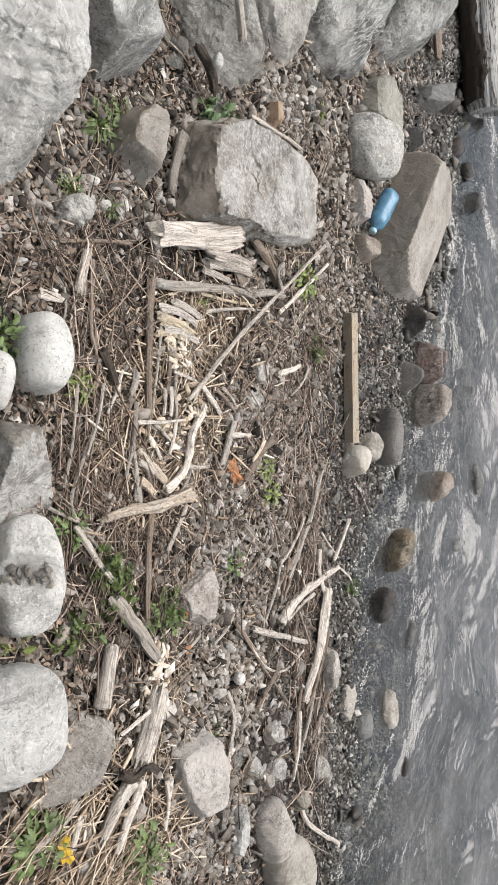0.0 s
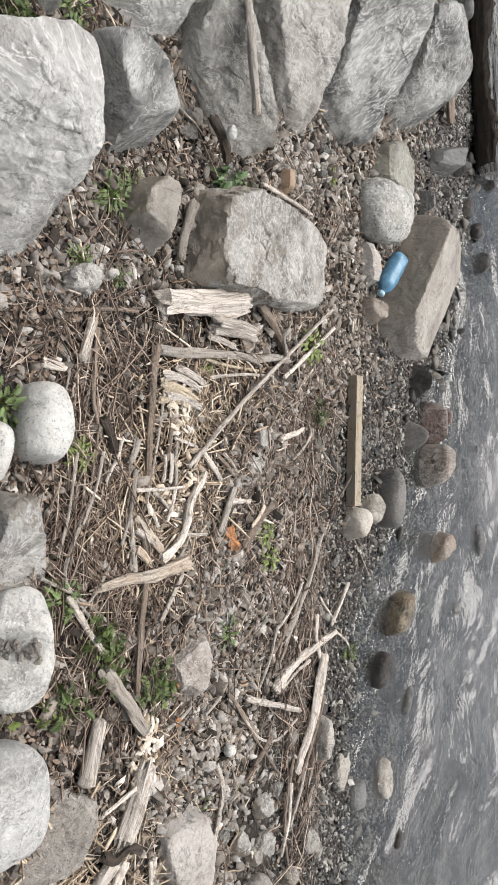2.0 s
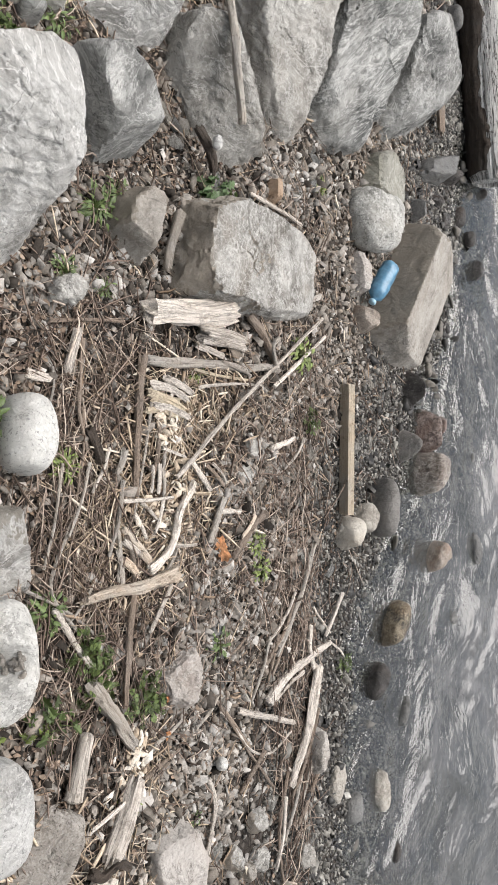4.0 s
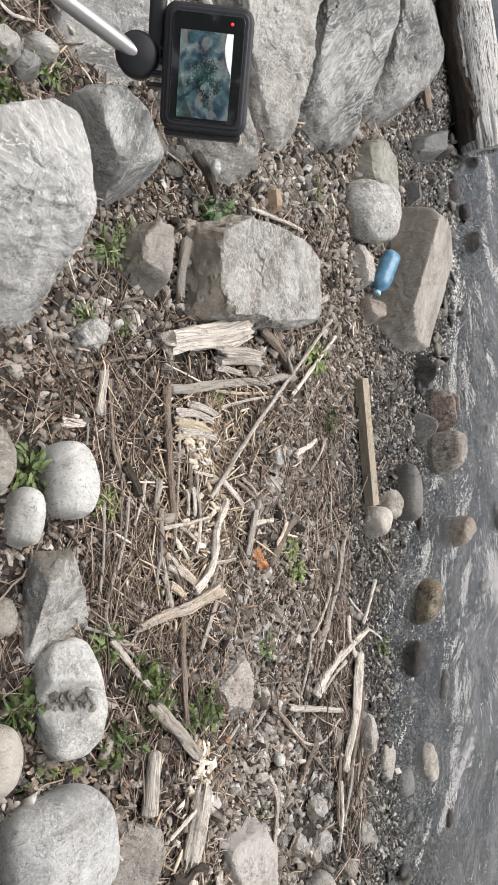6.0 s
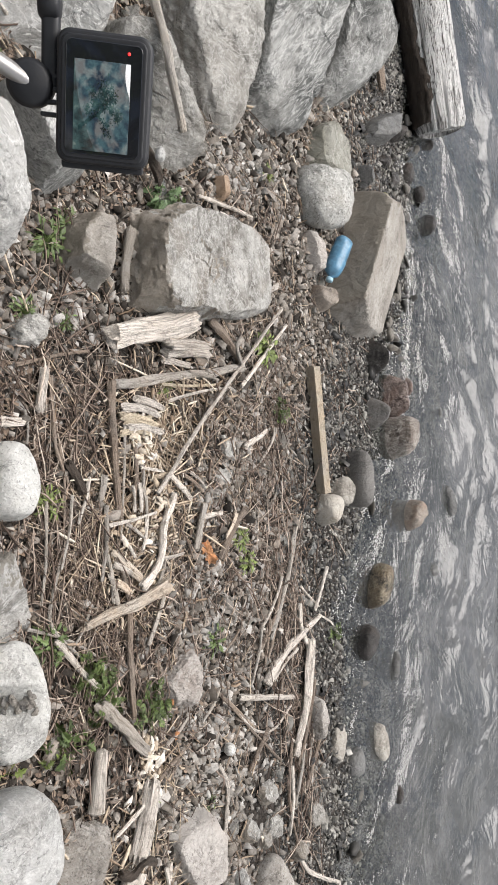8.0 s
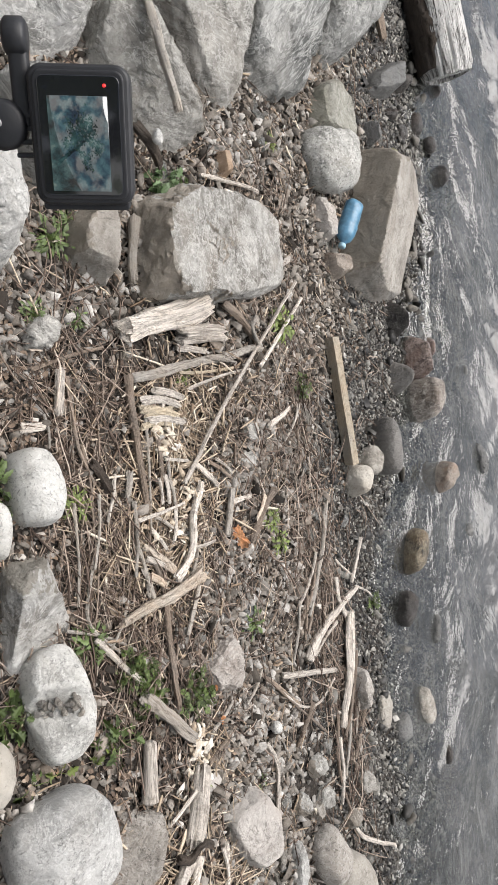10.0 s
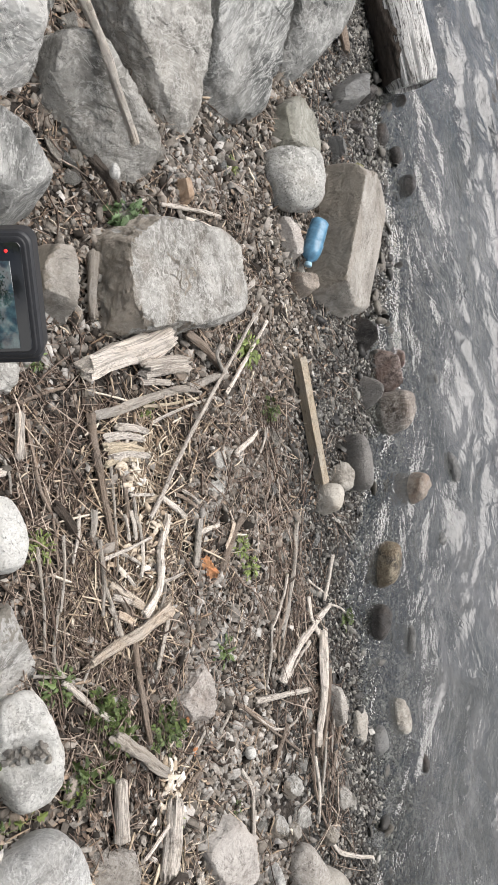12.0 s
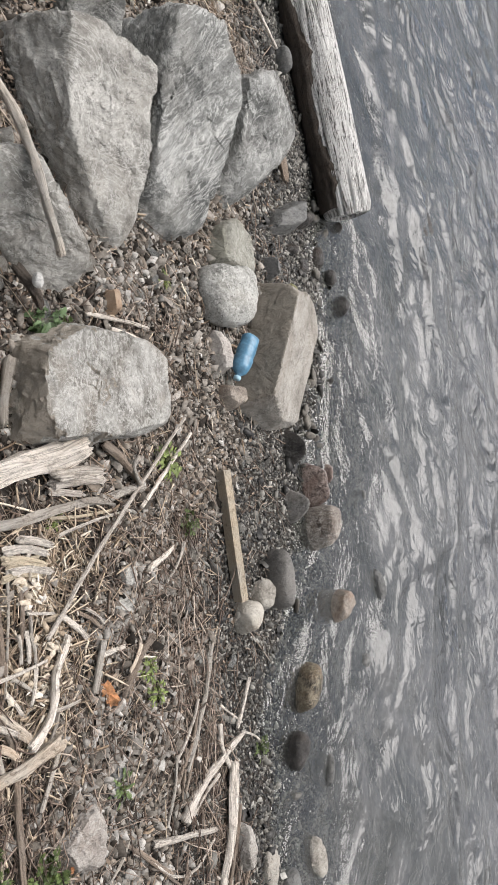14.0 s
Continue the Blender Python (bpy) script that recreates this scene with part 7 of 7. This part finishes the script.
def dry(x, y, s):
    heap = np.zeros_like(x)
    for cx, cy, rx, ry in STRAW_HEAPS + TWIG_HEAPS[2:5] + SOIL_PATCHES:
        heap = np.maximum(heap, np.exp(-(((x - cx) / rx) ** 2 + ((y - cy) / ry) ** 2) * 0.7))
    return np.where(s < edge(x, y), 1.0, 0.0) * np.clip(1.0 + 0.5 * (s + 1.5), 0.5, 1.0) * rim(x, y) * (1 - 0.75 * heap)


def damp(x, y, s):
    return np.where(s > edge(x, y) - 0.05, 1.0, 0.0) * np.clip((0.85 - s) / 0.5, 0.0, 1.0) * rim(x, y)


pebbles("gravel", "dry grey and brown angular gravel on the bank", GRAVEL, 132000, 0.15, 3.9, -2.25, 4.0, dry, 0.0055, 0.017, 1, 31, 20)
pebbles("gravel", "larger dry grey gravel stones on the bank", GRAVEL, 8300, 0.15, 3.9, -2.25, 4.0, dry, 0.012, 0.028, 1, 32, 24)
GRAVEL_PATCHES = [(1.72, 0.02, 0.26, 0.24), (1.78, -0.22, 0.24, 0.2), (1.62, -0.5, 0.24, 0.26), (1.72, -0.85, 0.26, 0.25), (1.6, -1.25, 0.3, 0.2), (1.02, 0.5, 0.16, 0.16), (2.05, 1.25, 0.3, 0.14), (1.93, 0.25, 0.16, 0.2), (1.0, 0.75, 0.16, 0.2), (1.22, 0.64, 0.16, 0.1), (0.95, 0.42, 0.1, 0.1)]


def patchy(x, y, s):
    k = np.zeros_like(x)
    for cx, cy, rx, ry in GRAVEL_PATCHES:
        k = np.maximum(k, np.exp(-(((x - cx) / rx) ** 2 + ((y - cy) / ry) ** 2)))
    return k * (0.75 + 0.25 * grain(x * 6, y * 6, 29))


pebbles("gravel", "pale grey angular stones washed clean of soil", PALE_GRAVEL, 15500, 0.8, 2.5, -1.6, 1.6, patchy, 0.009, 0.021, 1, 37, 24, -0.2)
pebbles("wet_gravel", "dark wet gravel along the waterline", WET_GRAVEL, 105000, 2.0, 4.6, -2.0, 3.4, damp, 0.005, 0.0115, 1, 33, 20)
pebbles("wet_gravel", "larger dark wet stones along the waterline", WET_GRAVEL, 3000, 2.0, 4.8, -2.1, 3.8, damp, 0.012, 0.028, 1, 34, 24)


def bed(x, y, s):
    return np.where((s > 0.06) & (s < 1.0), 1.0, 0.0) * rim(x, y) * (0.5 + 0.5 * grain(x * 2.5, y * 2.5, 27))


pebbles("river_bed_stones", "rounded grey and brown stones on the river bed", BED_STONES, 5200, 2.2, 4.8, -2.1, 3.4, bed, 0.01, 0.042, 2, 36, 14, 0.3)


def prisms(flat, bends):
    """Thin stalks along x, bent or kinked and tapering to broken tips, of unit length and girth."""
    out = []
    xs = (-0.5, -0.32, -0.1, 0.12, 0.33, 0.5)
    for n, bend in enumerate(bends):
        v, f = [], []
        for i, x in enumerate(xs):
            k = (0.5, 1.0, 0.95, 0.9, 0.8, 0.3)[i]
            sway = bend * ((1 - 4 * x * x) + (0.35, -0.2, 0.5)[n % 3] * math.sin(9 * x + n))
            for j in range(3):
                a = 2.094 * j
                v.append((x, k * math.cos(a) + sway, k * math.sin(a) * flat))
        for i in range(len(xs) - 1):
            for j in range(3):
                a, b = i * 3 + j, i * 3 + (j + 1) % 3
                f.append((a, b, b + 3, a + 3))
        out.append((np.array(v), f))
    return out


def stalks(name, label, material, strewn, heaped, heaps, short, long, thin, thick, seed, along=None, rise=0.02, flat=1.0):
    """Stalks strewn thinly over the bank, and more of them in drifts (x, y, half-widths)."""
    rng = np.random.default_rng(seed)
    xs, ys = [rng.uniform(0.15, 3.3, int(strewn * 1.3))], [rng.uniform(-2.25, 4.0, int(strewn * 1.3))]
    for cx, cy, rx, ry in heaps:
        k = int(heaped * rx * ry)
        xs.append(rng.normal(cx, rx * 0.7, k))
        ys.append(rng.normal(cy, ry * 0.7, k))
    x, y = np.concatenate(xs), np.concatenate(ys)
    ok = (shore(x, y) < (-0.08 if flat == 1.0 else -0.5)) & (rng.uniform(0, 1, len(x)) < rim(x, y))
    x, y = x[ok], y[ok]
    n = len(x)
    L = short * (long / short) ** (rng.uniform(0, 1, n) ** 1.5)
    r = thin * (thick / thin) ** (rng.uniform(0, 1, n) ** 2)
    turn = np.stack((rng.uniform(0, 6.28, n) if flat == 1.0 else rng.normal(0, 0.5, n), rng.normal(0, 0.09, n), rng.uniform(0, 6.28, n) if along is None else rng.normal(along, 0.5, n)), -1)
    z = bank(x, y) + rng.uniform(0.006, 0.008 + rise, n)
    return scatter(name, label, material, prisms(flat, (0.0, 1.5, -3.0, 5.0, -7.0, 3.0) if flat == 1.0 else (0.0, 0.25, -0.4, 0.5)), np.stack((x, y, z), -1), np.stack((L, r, r), -1), turn)


stalks("straw", "dry straw and split reed stalks in drifts", STRAW, 700, 7000, STRAW_HEAPS, 0.04, 0.24, 0.0013, 0.0055, 41, flat=0.5)
stalks("twigs", "dry brown twigs strewn over the gravel", TWIGS, 3400, 5400, TWIG_HEAPS, 0.03, 0.17, 0.001, 0.0038, 42)
stalks("twigs", "long thin grey-brown stems lying along the bank", TWIGS, 300, 3300, TWIG_HEAPS[:4], 0.1, 0.36, 0.0012, 0.0036, 43, 1.6)
stalks("wood_chips", "pale splinters and wood chips", STRAW, 1300, 4500, STRAW_HEAPS, 0.025, 0.1, 0.0025, 0.008, 44, flat=0.35)


def crumbs(count, heaps, seed):
    """Flat angular flakes of broken wood in small heaps."""
    rng = np.random.default_rng(seed)
    pick = rng.integers(0, len(heaps), count)
    cx, cy, rx, ry = np.array(heaps).T[:, pick]
    x, y = rng.normal(cx, rx * 0.6), rng.normal(cy, ry * 0.6)
    long = 0.008 * 4.0 ** rng.uniform(0, 1, count)
    turn = np.stack((rng.normal(0, 0.4, count), rng.normal(0, 0.4, count), rng.uniform(0, 6.28, count)), -1)
    places = np.stack((x, y, bank(x, y) + rng.uniform(0.008, 0.035, count)), -1)
    scatter("wood_chips", "bright crumbled wood and fresh splinters", CHIPS, chip_shapes(24, seed), places, np.stack((long, long * rng.uniform(0.18, 0.5, count), 0.0018 + 0 * x), -1), turn, flat=True)


crumbs(280, [(1.5, 0.1, 0.06, 0.05), (1.4, -0.02, 0.08, 0.06), (1.343, -0.655, 0.035, 0.065), (1.31, -0.75, 0.04, 0.05), (1.44, 0.22, 0.05, 0.06)], 45)
stalks("straw", "long dry reeds lying in one direction", STRAW, 0, 5200, [(0.96, -1.0, 0.15, 0.08), (1.12, -1.15, 0.12, 0.1)], 0.12, 0.34, 0.002, 0.007, 47, 0.6, rise=0.03, flat=0.5)


def flakes():
    """Small curled dead leaves."""
    out = []
    for s in range(5):
        rnd = random.Random(s)
        v = [(-1, 0, 0.1), (-0.3, -0.5 - 0.2 * rnd.random(), 0.25 * rnd.random()), (0.4, -0.4, 0.1), (1, 0, 0.4 * rnd.random()), (0.4, 0.45, 0.3 * rnd.random()), (-0.3, 0.5, 0.2), (0, 0, -0.1)]
        f = [(6, i, (i + 1) % 6) for i in range(6)]
        out.append((np.array(v), f))
    return out


def litter(count, seed):
    def keep(x, y, s):
        return np.where(s < -0.3, np.clip(0.3 - 0.45 * (s + 0.8), 0.22, 1.0), 0) * (0.55 + 0.45 * grain(x * 4, y * 4, 51)) * rim(x, y)
    x, y, rng = spots(count, 0.15, 3.6, -2.25, 4.0, keep, seed)
    n = len(x)
    r = rng.uniform(0.004, 0.0115, n)
    turn = np.stack((rng.normal(0, 0.5, n), rng.normal(0, 0.5, n), rng.uniform(0, 6.28, n)), -1)
    scatter("leaf_litter", "brown dead leaves and barky scraps on the soil", LITTER, flakes(), np.stack((x, y, bank(x, y) + rng.uniform(0.004, 0.018, n)), -1), np.stack((r, r, r), -1), turn)


litter(128000, 61)


# ---- single stones on the bank ----
def off_line(x, y, p, q):
    """Distance of a place from the stretch between p and q."""
    dx, dy = q[0] - p[0], q[1] - p[1]
    f = min(1.0, max(0.0, ((x - p[0]) * dx + (y - p[1]) * dy) / (dx * dx + dy * dy)))
    return math.hypot(x - p[0] - f * dx, y - p[1] - f * dy)


def loose_stones(count, seed):
    rng = np.random.default_rng(seed)
    meshes = []
    for i, (v, f) in enumerate(pebble_shapes(3, 10, seed, 0.4, 12, 0.35)):
        me = bpy.data.meshes.new("pebble")
        me.from_pydata(v.tolist(), [], f)
        me.materials.append((BROWN_ROCK, TAN_COBBLE, LIGHT_ROCK, BLOCK_ROCK, GREY_ROCK)[i % 5])
        me.polygons.foreach_set("use_smooth", [True] * len(me.polygons))
        me.set_sharp_from_angle(angle=radians(28))
        meshes.append(me)
    made = 0
    while made < count:
        x, y = rng.uniform(1.0, 3.0), rng.uniform(-1.6, 2.2)
        if float(shore(x, y)) > -0.3 or any(off_line(x, y, p, q) < 0.05 for p, q in STICK_PLANS):
            continue
        r = 0.015 + 0.025 * rng.uniform(0, 1) ** 2
        ob = new("pebble", meshes[rng.integers(0, 10)])
        ob.parent = ground
        ob.matrix_local = Matrix.Translation((x, y, h(x, y) + r * 0.35)) @ pose(0, 0, 0, rng.normal(0, 14), rng.normal(0, 14), rng.uniform(0, 360)) @ Matrix.Diagonal((r * rng.uniform(1, 1.45), r, r * rng.uniform(0.5, 0.8), 1))
        made += 1


loose_stones(230, 71)
build_tree()


def hollow_pebbles():
    rng = np.random.default_rng(9)
    bowl = next(o for o in bpy.data.objects if "hollow full" in o.get("label", ""))
    top = np.array([bowl.matrix_basis @ v.co for v in bowl.data.vertices])
    top = top[top[:, 2] > bowl.location.z]
    for i, (v, f) in enumerate(pebble_shapes(1, 26, 90, 0.4)):
        me = bpy.data.meshes.new("pebble")
        me.from_pydata((v * np.array((0.0125, 0.0085, 0.007)) * rng.uniform(0.75, 1.35)).tolist(), [], f)
        me.materials.append((GRAVEL_STONE, TAN_COBBLE, GRAVEL_STONE, SLATE_COBBLE)[i % 4])
        ob = new("pebble", me)
        px, py = bowl.location.x - 0.016 + 0.042 * rng.uniform(-1, 1), bowl.location.y + 0.002 + 0.026 * rng.uniform(-1, 1)
        near = np.argsort(np.hypot(top[:, 0] - px, top[:, 1] - py))[:6]
        ob.matrix_world = Matrix.Translation((px, py, float(np.mean(top[near, 2])) + 0.003)) @ pose(0, 0, 0, rng.normal(0, 12), rng.normal(0, 12), rng.uniform(0, 360))
        tagged(ob, "small brown-grey pebble lying in the cobble's hollow", "pebble", "pebbles in the hollow")


hollow_pebbles()
